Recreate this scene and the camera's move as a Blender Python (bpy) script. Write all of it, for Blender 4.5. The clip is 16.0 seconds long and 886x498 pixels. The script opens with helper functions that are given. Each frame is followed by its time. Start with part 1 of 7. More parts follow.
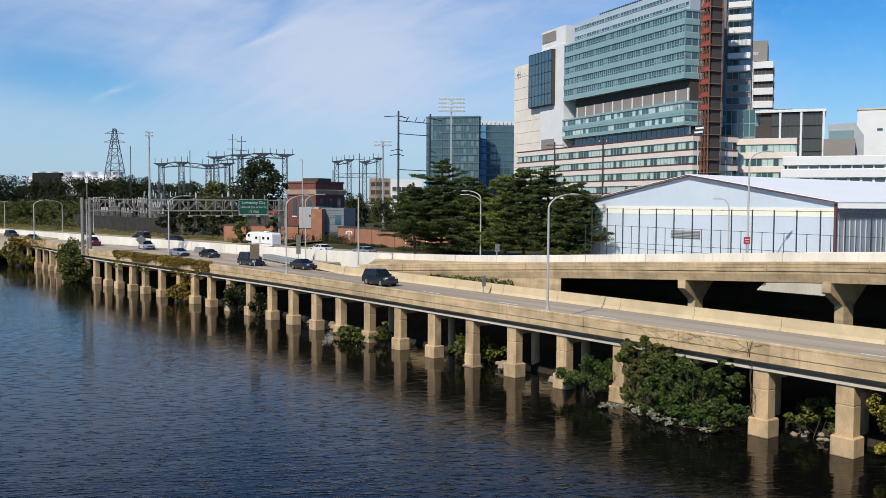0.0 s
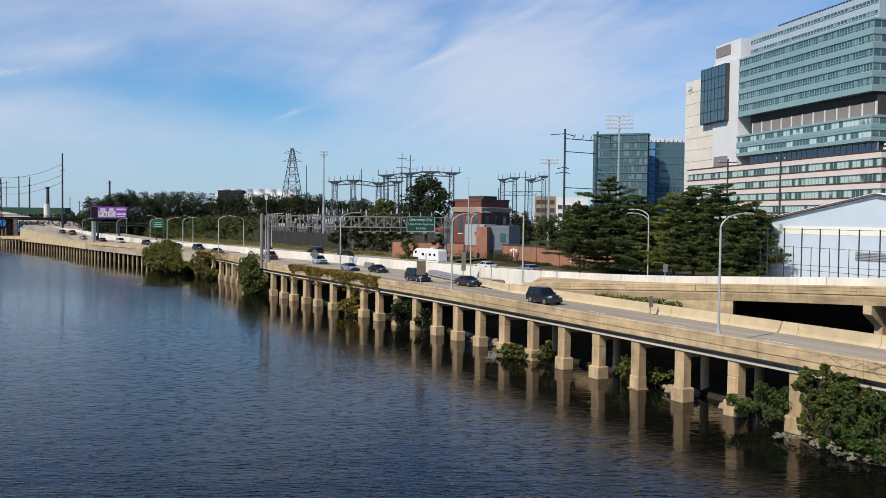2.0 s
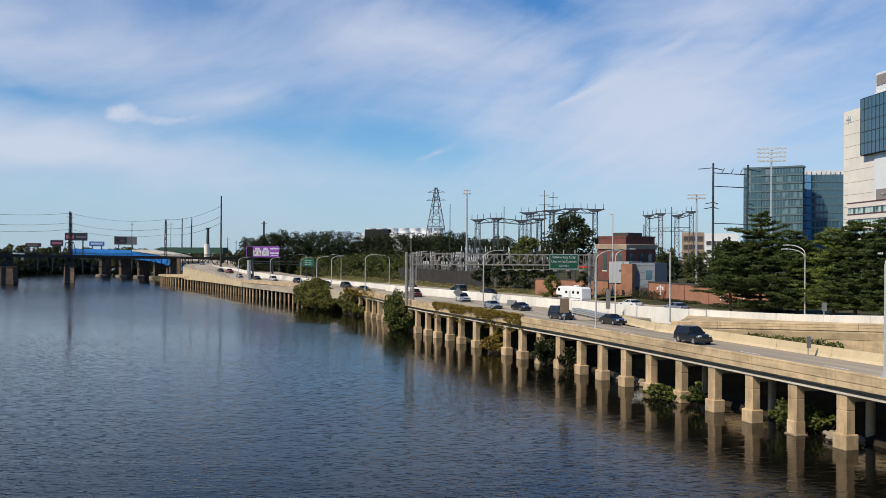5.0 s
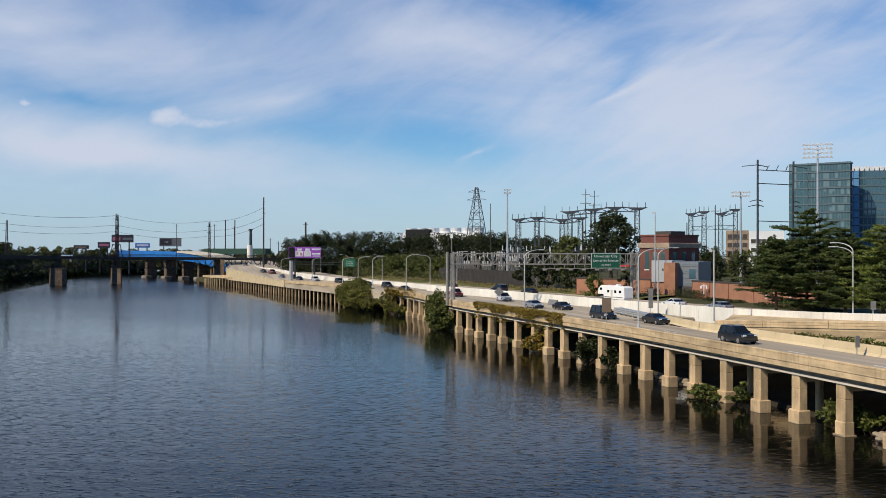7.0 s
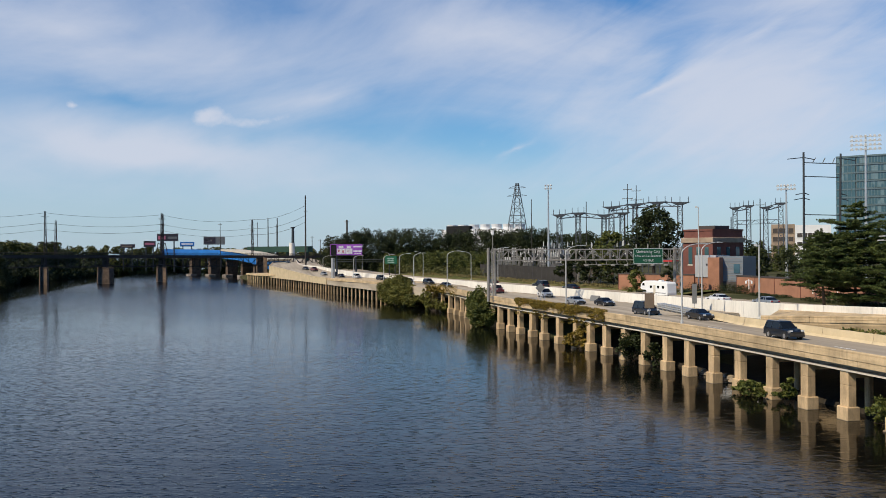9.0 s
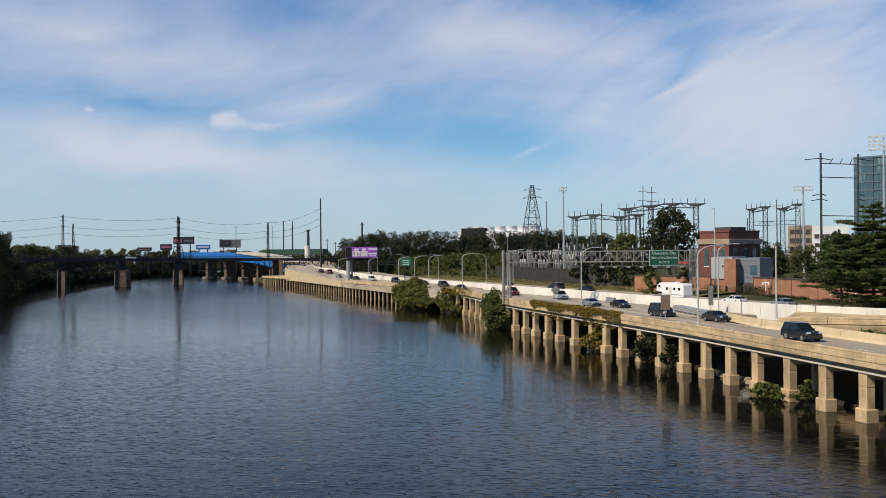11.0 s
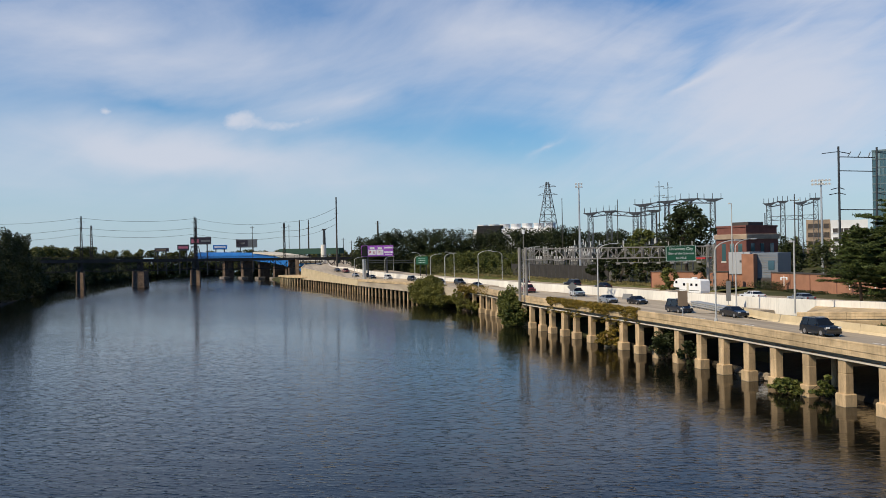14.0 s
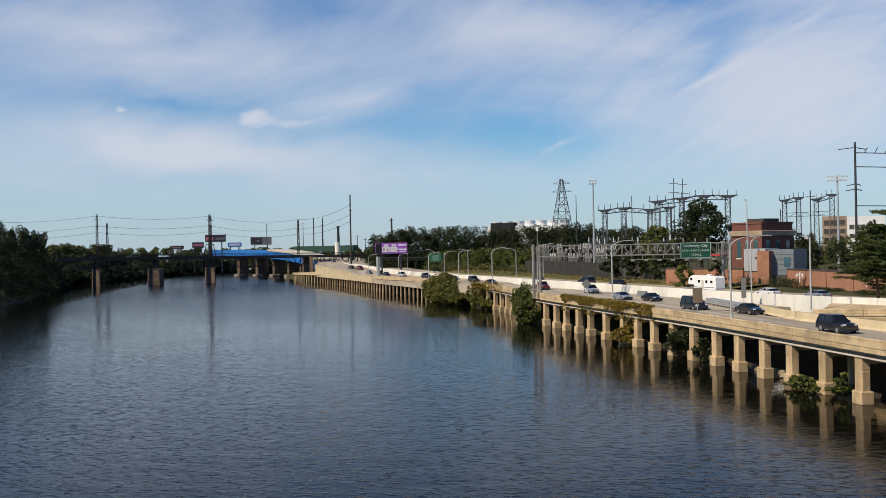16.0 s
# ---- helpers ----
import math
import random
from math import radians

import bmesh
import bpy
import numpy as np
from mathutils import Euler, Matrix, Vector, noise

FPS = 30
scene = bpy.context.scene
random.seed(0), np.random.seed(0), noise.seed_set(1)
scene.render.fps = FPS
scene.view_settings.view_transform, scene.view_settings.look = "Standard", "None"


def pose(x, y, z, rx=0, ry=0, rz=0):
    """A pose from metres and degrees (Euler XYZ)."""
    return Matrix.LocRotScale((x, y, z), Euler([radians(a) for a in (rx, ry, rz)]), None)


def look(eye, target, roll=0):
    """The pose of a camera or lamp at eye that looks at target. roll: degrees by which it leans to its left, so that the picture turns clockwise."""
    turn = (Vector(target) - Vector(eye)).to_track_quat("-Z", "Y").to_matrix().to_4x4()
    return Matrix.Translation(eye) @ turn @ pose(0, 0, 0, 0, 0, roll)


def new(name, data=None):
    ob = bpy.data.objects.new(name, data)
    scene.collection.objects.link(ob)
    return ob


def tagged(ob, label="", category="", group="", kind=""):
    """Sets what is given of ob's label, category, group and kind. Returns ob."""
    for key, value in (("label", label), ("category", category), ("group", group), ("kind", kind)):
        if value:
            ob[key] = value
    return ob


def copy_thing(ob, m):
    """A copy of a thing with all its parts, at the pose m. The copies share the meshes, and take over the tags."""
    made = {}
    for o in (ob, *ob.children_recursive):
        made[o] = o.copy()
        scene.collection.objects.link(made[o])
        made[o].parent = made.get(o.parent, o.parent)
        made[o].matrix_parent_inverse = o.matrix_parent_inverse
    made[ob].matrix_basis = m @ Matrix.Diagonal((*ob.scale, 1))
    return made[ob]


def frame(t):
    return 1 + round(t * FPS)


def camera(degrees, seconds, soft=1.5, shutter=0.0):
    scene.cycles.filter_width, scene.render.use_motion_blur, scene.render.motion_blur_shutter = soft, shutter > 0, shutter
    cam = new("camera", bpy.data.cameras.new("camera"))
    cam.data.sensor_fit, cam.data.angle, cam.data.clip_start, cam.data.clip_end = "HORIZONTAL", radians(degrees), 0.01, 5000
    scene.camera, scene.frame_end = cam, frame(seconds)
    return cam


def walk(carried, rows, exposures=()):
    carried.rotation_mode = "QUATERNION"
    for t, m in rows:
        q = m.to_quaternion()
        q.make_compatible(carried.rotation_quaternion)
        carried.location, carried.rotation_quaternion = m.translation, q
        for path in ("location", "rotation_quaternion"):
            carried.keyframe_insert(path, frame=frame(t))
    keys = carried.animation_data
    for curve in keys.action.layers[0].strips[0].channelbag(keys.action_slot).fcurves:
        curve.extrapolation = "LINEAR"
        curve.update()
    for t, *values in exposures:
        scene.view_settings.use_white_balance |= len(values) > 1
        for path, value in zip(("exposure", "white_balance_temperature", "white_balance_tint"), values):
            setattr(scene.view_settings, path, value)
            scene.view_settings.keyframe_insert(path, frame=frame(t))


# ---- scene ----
# ---- camera: it stands on a bridge 15 m over the river and turns ----
cam = camera(51.74, 16.0, soft=0.85)
EYE = 15.0
ROWS = [
    (0.0, 0.02, -2.99, 0.30), (0.5, 4.19, -2.86, 0.37), (1.0, 6.75, -2.59, 0.46), (1.5, 8.83, -2.28, 0.64),
    (2.0, 10.33, -1.96, 0.71), (2.5, 11.96, -1.49, 0.80), (3.0, 13.87, -0.85, 0.63), (3.5, 15.23, -0.47, 0.68),
    (4.0, 16.96, -0.07, 0.60), (6.5, 21.08, 0.32, 0.18), (7.0, 21.84, 0.29, 0.09), (7.5, 22.51, 0.28, -0.02),
    (8.0, 23.24, 0.19, -0.02), (8.5, 23.95, 0.09, -0.02), (9.0, 24.40, 0.08, -0.32), (11.5, 25.53, 0.24, -0.59),
    (12.0, 25.69, 0.13, -0.81), (12.5, 25.80, 0.05, -0.76), (13.0, 25.97, 0.11, -0.88), (13.5, 26.27, 0.16, -0.92),
    (14.0, 26.33, 0.11, -1.02), (14.5, 26.47, 0.08, -0.95), (15.0, 26.69, 0.17, -0.89), (15.5, 27.02, 0.18, -0.99),
    (16.0, 27.20, -0.05, -1.11),
]


def aim(yaw, pitch, roll):
    """The camera's pose at the fixed eye, from yaw to the left, pitch up and roll."""
    a, b = radians(yaw), radians(pitch)
    ahead = Vector((-math.sin(a) * math.cos(b), math.cos(a) * math.cos(b), math.sin(b)))
    return look((0, 0, EYE), Vector((0, 0, EYE)) + ahead, roll)


# the exposure holds; the white balance drifts a little warmer as the view leaves the bright buildings
TONES = [(0.0, -0.06, 6100, 10), (4.0, -0.06, 6250, 10), (8.0, -0.06, 6500, 10), (12.0, -0.06, 6650, 10), (16.0, -0.06, 6700, 10)]
walk(cam, [(t, aim(yaw, pitch, roll)) for t, yaw, pitch, roll in ROWS], TONES)

# ---- world, sun, exposure ----
SUN_TO = Vector((-0.55, -0.835, 0.95)).normalized()
world = bpy.data.worlds.new("world")
scene.world = world
world.use_nodes = True
wn, wl = world.node_tree.nodes, world.node_tree.links
wn.clear()


def wnode(kind, **values):
    n = wn.new(kind)
    for key, value in values.items():
        n.inputs[key].default_value = value
    return n


sky = wn.new("ShaderNodeTexSky")
sky.sky_type, sky.sun_disc = "NISHITA", False
sky.sun_elevation = math.asin(SUN_TO.z)
sky.sun_rotation = math.atan2(SUN_TO.x, SUN_TO.y)
sky.air_density, sky.dust_density, sky.ozone_density = 1.0, 0.2, 3.0
way = wn.new("ShaderNodeTexCoord")
# the cirrus is laid out by bearing to the left and height over the horizon, both in tens of degrees
cut = wn.new("ShaderNodeSeparateXYZ")
wl.new(way.outputs["Generated"], cut.inputs[0])


def wmath(kind, a, b=None):
    n = wn.new("ShaderNodeMath")
    n.operation = kind
    for k, v in enumerate((a, b)):
        if v is None:
            continue
        if isinstance(v, (int, float)):
            n.inputs[k].default_value = v
        else:
            wl.new(v, n.inputs[k])
    return n.outputs[0]


bearing = wmath("MULTIPLY", wmath("ARCTAN2", wmath("MULTIPLY", cut.outputs["X"], -1.0), cut.outputs["Y"]), 5.73)
height_ = wmath("MULTIPLY", wmath("ARCSINE", cut.outputs["Z"]), 5.73)
layer = wn.new("ShaderNodeCombineXYZ")
wl.new(bearing, layer.inputs[0])
wl.new(height_, layer.inputs[1])


def sky_noise(turn, sx, sy, scale, rough, distort, seed, source=None):
    m = wn.new("ShaderNodeMapping")
    m.vector_type = "TEXTURE"
    m.inputs["Rotation"].default_value = (0, 0, radians(turn))
    m.inputs["Scale"].default_value = (sx, sy, 1.0)
    m.inputs["Location"].default_value = (seed, seed * 1.7, 0.0)
    wl.new(source or layer.outputs[0], m.inputs[0])
    n = wnode("ShaderNodeTexNoise", Scale=scale, Detail=8.0, Roughness=rough, Distortion=distort)
    wl.new(m.outputs[0], n.inputs["Vector"])
    return n


# ragged edges: the layout is pushed about by noise
stir = sky_noise(-20, 1.6, 0.7, 1.1, 0.55, 0.4, 3.1)
shove = wn.new("ShaderNodeVectorMath")
shove.operation = "MULTIPLY_ADD"
wl.new(stir.outputs["Color"], shove.inputs[0])
shove.inputs[1].default_value, shove.inputs[2].default_value = (1.0, 0.36, 0.0), (-0.5, -0.18, 0.0)
stirred = wn.new("ShaderNodeVectorMath")
wl.new(layer.outputs[0], stirred.inputs[0])
wl.new(shove.outputs[0], stirred.inputs[1])


def bank_of_cloud(az, el, half_az, half_el, turn, weight):
    m = wn.new("ShaderNodeMapping")
    m.vector_type = "TEXTURE"
    m.inputs["Location"].default_value = (az / 10, el / 10, 0)
    m.inputs["Rotation"].default_value = (0, 0, radians(turn))
    m.inputs["Scale"].default_value = (half_az / 10, half_el / 10, 1.0)
    wl.new(stirred.outputs[0], m.inputs[0])
    g = wn.new("ShaderNodeTexGradient")
    g.gradient_type = "QUADRATIC_SPHERE"
    wl.new(m.outputs[0], g.inputs[0])
    return wmath("MULTIPLY", g.outputs["Fac"], weight)


# veils (positive) and clear gaps (negative): bearing, height, half width, half height, turn, weight
BANKS = [
    (22.0, 12.8, 21, 5.2, 8, 0.85), (5.5, 9.0, 18, 7.5, -14, 0.95), (42, 6.4, 17, 2.4, 3, 1.4), (47, 12.4, 15, 5.0, 6, 0.7), (37, 11.5, 13, 3.6, 0, 0.45),
    (32, 4.2, 20, 1.3, 0, 0.25), (2, 14.5, 12, 4.0, -10, 0.5), (31, 9.2, 11, 1.8, -6, 0.45),
    (22.5, 6.6, 12.0, 2.8, 3, -0.85), (11.2, 10.2, 3.6, 4.6, 25, -0.6), (13.0, 15.6, 5.0, 2.6, 0, -0.5), (-25, 9.0, 12, 10, 0, -1.3),
    (43, 9.2, 12, 1.7, 3, -0.5), (33.5, 14.5, 7, 2.2, 10, -0.3), (27, 9.3, 4, 1.4, 0, -0.3), (19.4, 6.0, 2.6, 0.45, -27, 0.7), (10.0, 9.6, 4.0, 0.6, -25, 0.55), (5.0, 12.6, 5.0, 0.6, -27, 0.3),
]
total = None
for values in BANKS:
    one = bank_of_cloud(*values)
    total = one if total is None else wmath("ADD", total, one)
soft_noise = sky_noise(-4, 1.6, 0.6, 0.95, 0.58, 0.6, 5.4)
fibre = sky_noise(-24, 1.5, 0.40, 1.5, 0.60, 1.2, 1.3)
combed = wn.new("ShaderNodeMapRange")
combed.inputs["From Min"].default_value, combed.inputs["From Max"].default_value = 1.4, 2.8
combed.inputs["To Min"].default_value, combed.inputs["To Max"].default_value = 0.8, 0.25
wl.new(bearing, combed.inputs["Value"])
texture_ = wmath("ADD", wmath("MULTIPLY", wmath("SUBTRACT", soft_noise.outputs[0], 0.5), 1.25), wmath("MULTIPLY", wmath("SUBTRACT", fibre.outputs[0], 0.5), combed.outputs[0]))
veiled = wn.new("ShaderNodeMapRange")
veiled.interpolation_type = "SMOOTHSTEP"
veiled.inputs["From Min"].default_value, veiled.inputs["From Max"].default_value = -0.45, 1.2
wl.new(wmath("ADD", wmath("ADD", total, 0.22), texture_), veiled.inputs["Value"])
# a few small cumulus heads
heads = None
for values in [(37.6, 8.5, 3.4, 1.7, -6, 1.0), (34.6, 8.2, 5.0, 1.1, 3, 0.75), (47.2, 8.6, 1.8, 1.2, 0, 0.85), (42.6, 7.0, 4.0, 1.9, 0, 0.8), (49.5, 6.7, 4.6, 1.6, 0, 0.6)]:
    one = bank_of_cloud(*values)
    heads = one if heads is None else wmath("ADD", heads, one)
crumb = sky_noise(0, 1.0, 0.8, 9.0, 0.6, 0.2, 2.2)
head = wn.new("ShaderNodeMapRange")
head.interpolation_type = "SMOOTHSTEP"
head.inputs["From Min"].default_value, head.inputs["From Max"].default_value = -0.02, 1.0
wl.new(wmath("ADD", heads, wmath("MULTIPLY", wmath("SUBTRACT", crumb.outputs[0], 0.5), 0.75)), head.inputs["Value"])
amount = wmath("MULTIPLY", wmath("MAXIMUM", veiled.outputs[0], head.outputs[0]), 0.88)
SKY_STRENGTH = 0.10
mix = wn.new("ShaderNodeMix")
mix.data_type = "RGBA"
# the veil thins out overhead and stays clear of the horizon
thin = wn.new("ShaderNodeMapRange")
thin.interpolation_type = "SMOOTHSTEP"
thin.inputs["From Min"].default_value, thin.inputs["From Max"].default_value = 0.24, 0.46
thin.inputs["To Min"].default_value, thin.inputs["To Max"].default_value = 1.0, 0.0
wl.new(cut.outputs["Z"], thin.inputs["Value"])
clear = wn.new("ShaderNodeMapRange")
clear.interpolation_type = "SMOOTHSTEP"
clear.inputs["From Min"].default_value, clear.inputs["From Max"].default_value = 0.0, 0.10
clear.inputs["To Min"].default_value, clear.inputs["To Max"].default_value = 0.15, 1.0
wl.new(cut.outputs["Z"], clear.inputs["Value"])
wl.new(wmath("MULTIPLY", wmath("MULTIPLY", amount, clear.outputs[0]), thin.outputs[0]), mix.inputs["Factor"])
rich = wn.new("ShaderNodeHueSaturation")
rich.inputs["Saturation"].default_value = 1.35
wl.new(sky.outputs[0], rich.inputs["Color"])
# pale haze low over the horizon
low_air = wn.new("ShaderNodeMapRange")
low_air.interpolation_type = "SMOOTHSTEP"
low_air.inputs["From Min"].default_value, low_air.inputs["From Max"].default_value = 0.20, -0.02
low_air.inputs["To Min"].default_value, low_air.inputs["To Max"].default_value = 0.0, 0.72
wl.new(cut.outputs["Z"], low_air.inputs["Value"])
hazy = wn.new("ShaderNodeMix")
hazy.data_type = "RGBA"
wl.new(low_air.outputs[0], hazy.inputs["Factor"])
deep = wn.new("ShaderNodeVectorMath")
deep.operation = "MULTIPLY"
deep.inputs[1].default_value = (0.68, 0.98, 1.15)
wl.new(rich.outputs[0], deep.inputs[0])
wl.new(deep.outputs[0], hazy.inputs["A"])
hazy.inputs["B"].default_value = (4.4, 5.6, 7.4, 1)
wl.new(hazy.outputs["Result"], mix.inputs["A"])
mix.inputs["B"].default_value = (6.5, 6.95, 8.1, 1)
bg = wn.new("ShaderNodeBackground")
bg.inputs["Strength"].default_value = SKY_STRENGTH
wl.new(mix.outputs["Result"], bg.inputs["Color"])
out = wn.new("ShaderNodeOutputWorld")
wl.new(bg.outputs[0], out.inputs["Surface"])

sun_data = bpy.data.lights.new("sun", "SUN")
sun_data.energy, sun_data.angle, sun_data.color = 4.6, radians(0.5), (1.0, 0.885, 0.69)
sun = new("sun", sun_data)
sun.matrix_world = look(SUN_TO * 200, (0, 0, 0))

# ---- materials ----
def material(name, colour, rough=0.8, metal=0.0, vary=0.18, scale=1.5, fine=25.0, bump=0.0, stain=0.0, stain_scale=0.3,
             stretch=(1, 1, 1), each=0.0, spec=0.5, bump_scale=None, second=None, turn=0.0, streak=0.0):
    """A node material with noise at two scales; stain darkens in patches, each varies from piece to piece."""
    m = bpy.data.materials.new(name)
    m.use_nodes = True
    n, l = m.node_tree.nodes, m.node_tree.links
    b = n["Principled BSDF"]
    b.inputs["Roughness"].default_value, b.inputs["Metallic"].default_value = rough, metal
    b.inputs["Specular IOR Level"].default_value = spec
    at = n.new("ShaderNodeTexCoord")
    geo = n.new("ShaderNodeNewGeometry")
    mp = n.new("ShaderNodeMapping")
    mp.vector_type = "TEXTURE"
    mp.inputs["Scale"].default_value = tuple(1 / k for k in stretch)
    mp.inputs["Rotation"].default_value = (0, 0, radians(turn))
    l.new(geo.outputs["Position"], mp.inputs[0])

    def tex(s, detail=4.0):
        t = n.new("ShaderNodeTexNoise")
        t.inputs["Scale"].default_value, t.inputs["Detail"].default_value = s, detail
        l.new(mp.outputs[0], t.inputs["Vector"])
        return t.outputs[0]

    def ranged(src, a, c, lo=0.3, hi=0.7):
        r = n.new("ShaderNodeMapRange")
        r.inputs["From Min"].default_value, r.inputs["From Max"].default_value = lo, hi
        r.inputs["To Min"].default_value, r.inputs["To Max"].default_value = a, c
        l.new(src, r.inputs["Value"])
        return r.outputs[0]

    def times(a, c):
        t = n.new("ShaderNodeMath")
        t.operation = "MULTIPLY"
        l.new(a, t.inputs[0])
        l.new(c, t.inputs[1])
        return t.outputs[0]

    k = times(ranged(tex(scale), 1 - vary, 1 + vary), ranged(tex(fine), 1 - vary * 0.6, 1 + vary * 0.6))
    if stain:
        k = times(k, ranged(tex(stain_scale, 6.0), 1 - stain, 1.0, 0.35, 0.6))
    if streak:
        # dark runs of rain water down the face
        way_ = n.new("ShaderNodeMapping")
        way_.inputs["Scale"].default_value = (1.0, 1.0, 0.12)
        l.new(geo.outputs["Position"], way_.inputs[0])
        run = n.new("ShaderNodeTexNoise")
        run.inputs["Scale"].default_value, run.inputs["Detail"].default_value = 2.6, 6.0
        l.new(way_.outputs[0], run.inputs["Vector"])
        k = times(k, ranged(run.outputs[0], 1.0, 1 - streak, 0.5, 0.72))
    if each:
        info = n.new("ShaderNodeObjectInfo")
        k = times(k, ranged(info.outputs["Random"], 1 - each, 1 + each, 0.0, 1.0))
    base = n.new("ShaderNodeRGB")
    base.outputs[0].default_value = (*colour, 1)
    src = base.outputs[0]
    if second:
        mx = n.new("ShaderNodeMix")
        mx.data_type = "RGBA"
        mx.inputs["A"].default_value, mx.inputs["B"].default_value = (*colour, 1), (*second, 1)
        l.new(ranged(tex(scale * 0.6, 5.0), 0.0, 1.0, 0.4, 0.62), mx.inputs["Factor"])
        src = mx.outputs["Result"]
    v = n.new("ShaderNodeVectorMath")
    v.operation = "SCALE"
    l.new(src, v.inputs[0])
    l.new(k, v.inputs["Scale"])
    l.new(v.outputs[0], b.inputs["Base Color"])
    if bump:
        bp = n.new("ShaderNodeBump")
        bp.inputs["Strength"].default_value, bp.inputs["Distance"].default_value = bump, 0.05
        l.new(tex(bump_scale or fine), bp.inputs["Height"])
        l.new(bp.outputs[0], b.inputs["Normal"])
    return m


def leafy(name, colour, second, rough=0.6, each=0.0):
    """Foliage: two greens mixed leaf by leaf, with a little light through the leaf."""
    m = bpy.data.materials.new(name)
    m.use_nodes = True
    n, l = m.node_tree.nodes, m.node_tree.links
    b = n["Principled BSDF"]
    b.inputs["Roughness"].default_value = rough
    b.inputs["Specular IOR Level"].default_value = 0.25
    geo = n.new("ShaderNodeNewGeometry")
    mx = n.new("ShaderNodeMix")
    mx.data_type = "RGBA"
    mx.inputs["A"].default_value, mx.inputs["B"].default_value = (*colour, 1), (*second, 1)
    t = n.new("ShaderNodeTexNoise")
    t.inputs["Scale"].default_value = 0.5
    l.new(geo.outputs["Position"], t.inputs["Vector"])
    a = n.new("ShaderNodeMath")
    a.operation = "ADD"
    l.new(t.outputs[0], a.inputs[0])
    l.new(geo.outputs["Random Per Island"], a.inputs[1])
    r = n.new("ShaderNodeMapRange")
    r.inputs["From Min"].default_value, r.inputs["From Max"].default_value = 0.4, 1.5
    l.new(a.outputs[0], r.inputs["Value"])
    l.new(r.outputs[0], mx.inputs["Factor"])
    l.new(mx.outputs["Result"], b.inputs["Base Color"])
    return m


def glassy(name, colour, rough=0.08, metal=0.0, spec=1.0, each=0.25, blinds_lit=0.0, pale=(0.34, 0.37, 0.34)):
    """Window glass of a far building: dark inside, glossy outside."""
    m = bpy.data.materials.new(name)
    m.use_nodes = True
    n, l = m.node_tree.nodes, m.node_tree.links
    b = n["Principled BSDF"]
    b.inputs["Roughness"].default_value, b.inputs["Metallic"].default_value = rough, metal
    b.inputs["Specular IOR Level"].default_value = spec
    geo = n.new("ShaderNodeNewGeometry")
    r = n.new("ShaderNodeMapRange")
    r.inputs["To Min"].default_value, r.inputs["To Max"].default_value = 1 - each, 1 + each
    l.new(geo.outputs["Random Per Island"], r.inputs["Value"])
    v = n.new("ShaderNodeVectorMath")
    v.operation = "SCALE"
    v.inputs[0].default_value = colour
    l.new(r.outputs[0], v.inputs["Scale"])
    if not blinds_lit:
        l.new(v.outputs[0], b.inputs["Base Color"])
        return m
    # painted pale on some panes: drawn blinds and lit rooms, broken up across each
    info = n.new("ShaderNodeObjectInfo")
    t = n.new("ShaderNodeTexNoise")
    t.inputs["Scale"].default_value, t.inputs["Detail"].default_value = 0.1, 2.0
    l.new(geo.outputs["Position"], t.inputs["Vector"])
    a = n.new("ShaderNodeMath")
    l.new(t.outputs[0], a.inputs[0])
    l.new(info.outputs["Random"], a.inputs[1])
    s = n.new("ShaderNodeMapRange")
    s.inputs["From Min"].default_value, s.inputs["From Max"].default_value = 1.45 - blinds_lit, 1.55 - blinds_lit
    l.new(a.outputs[0], s.inputs["Value"])
    mx = n.new("ShaderNodeMix")
    mx.data_type = "RGBA"
    mx.inputs["B"].default_value = (*pale, 1)
    l.new(s.outputs[0], mx.inputs["Factor"])
    l.new(v.outputs[0], mx.inputs["A"])
    l.new(mx.outputs["Result"], b.inputs["Base Color"])
    return m


CONCRETE = material("tan_concrete", (0.57, 0.42, 0.243), 0.85, vary=0.12, scale=0.6, fine=7, stain=0.28, stain_scale=0.3, bump=0.25, stretch=(1, 1, 2.2), each=0.06, streak=0.2)
PIER = material("pier_concrete", (0.59, 0.42, 0.237), 0.85, vary=0.15, scale=0.9, fine=8, stain=0.32, stain_scale=0.7, bump=0.25, stretch=(1, 1, 0.6), each=0.08, streak=0.25)
PALE = material("pale_concrete", (0.63, 0.57, 0.46), 0.8, vary=0.07, scale=0.4, fine=6, stain=0.18, stain_scale=0.3, stretch=(1, 1, 0.4), each=0.04, streak=0.09)
WALLWHITE = material("white_wall_concrete", (0.76, 0.72, 0.64), 0.8, vary=0.06, scale=0.4, fine=6, stain=0.14, stain_scale=0.3, stretch=(1, 1, 0.4), each=0.05, streak=0.12)
WETSTONE = material("wet_concrete", (0.24, 0.18, 0.115), 0.5, vary=0.2, scale=1.5, bump=0.3)
BARRIER = material("barrier_concrete", (0.58, 0.465, 0.288), 0.85, vary=0.07, scale=0.7, fine=7, stain=0.14, stain_scale=0.4, bump=0.15, each=0.05)
ROAD = material("road_concrete", (0.45, 0.38, 0.29), 0.95, vary=0.10, scale=0.9, fine=6, stain=0.3, stain_scale=0.5, bump=0.1, stretch=(0.03, 1, 1), turn=126.9, spec=0.15)
PAINT = material("road_paint", (0.75, 0.74, 0.70), 0.7, vary=0.1, fine=4)
DARKSTEEL = material("dark_steel", (0.05, 0.055, 0.06), 0.55, 0.4, vary=0.2)
RUST = material("brown_steel", (0.045, 0.035, 0.03), 0.75, 0.2, vary=0.25, scale=0.8)
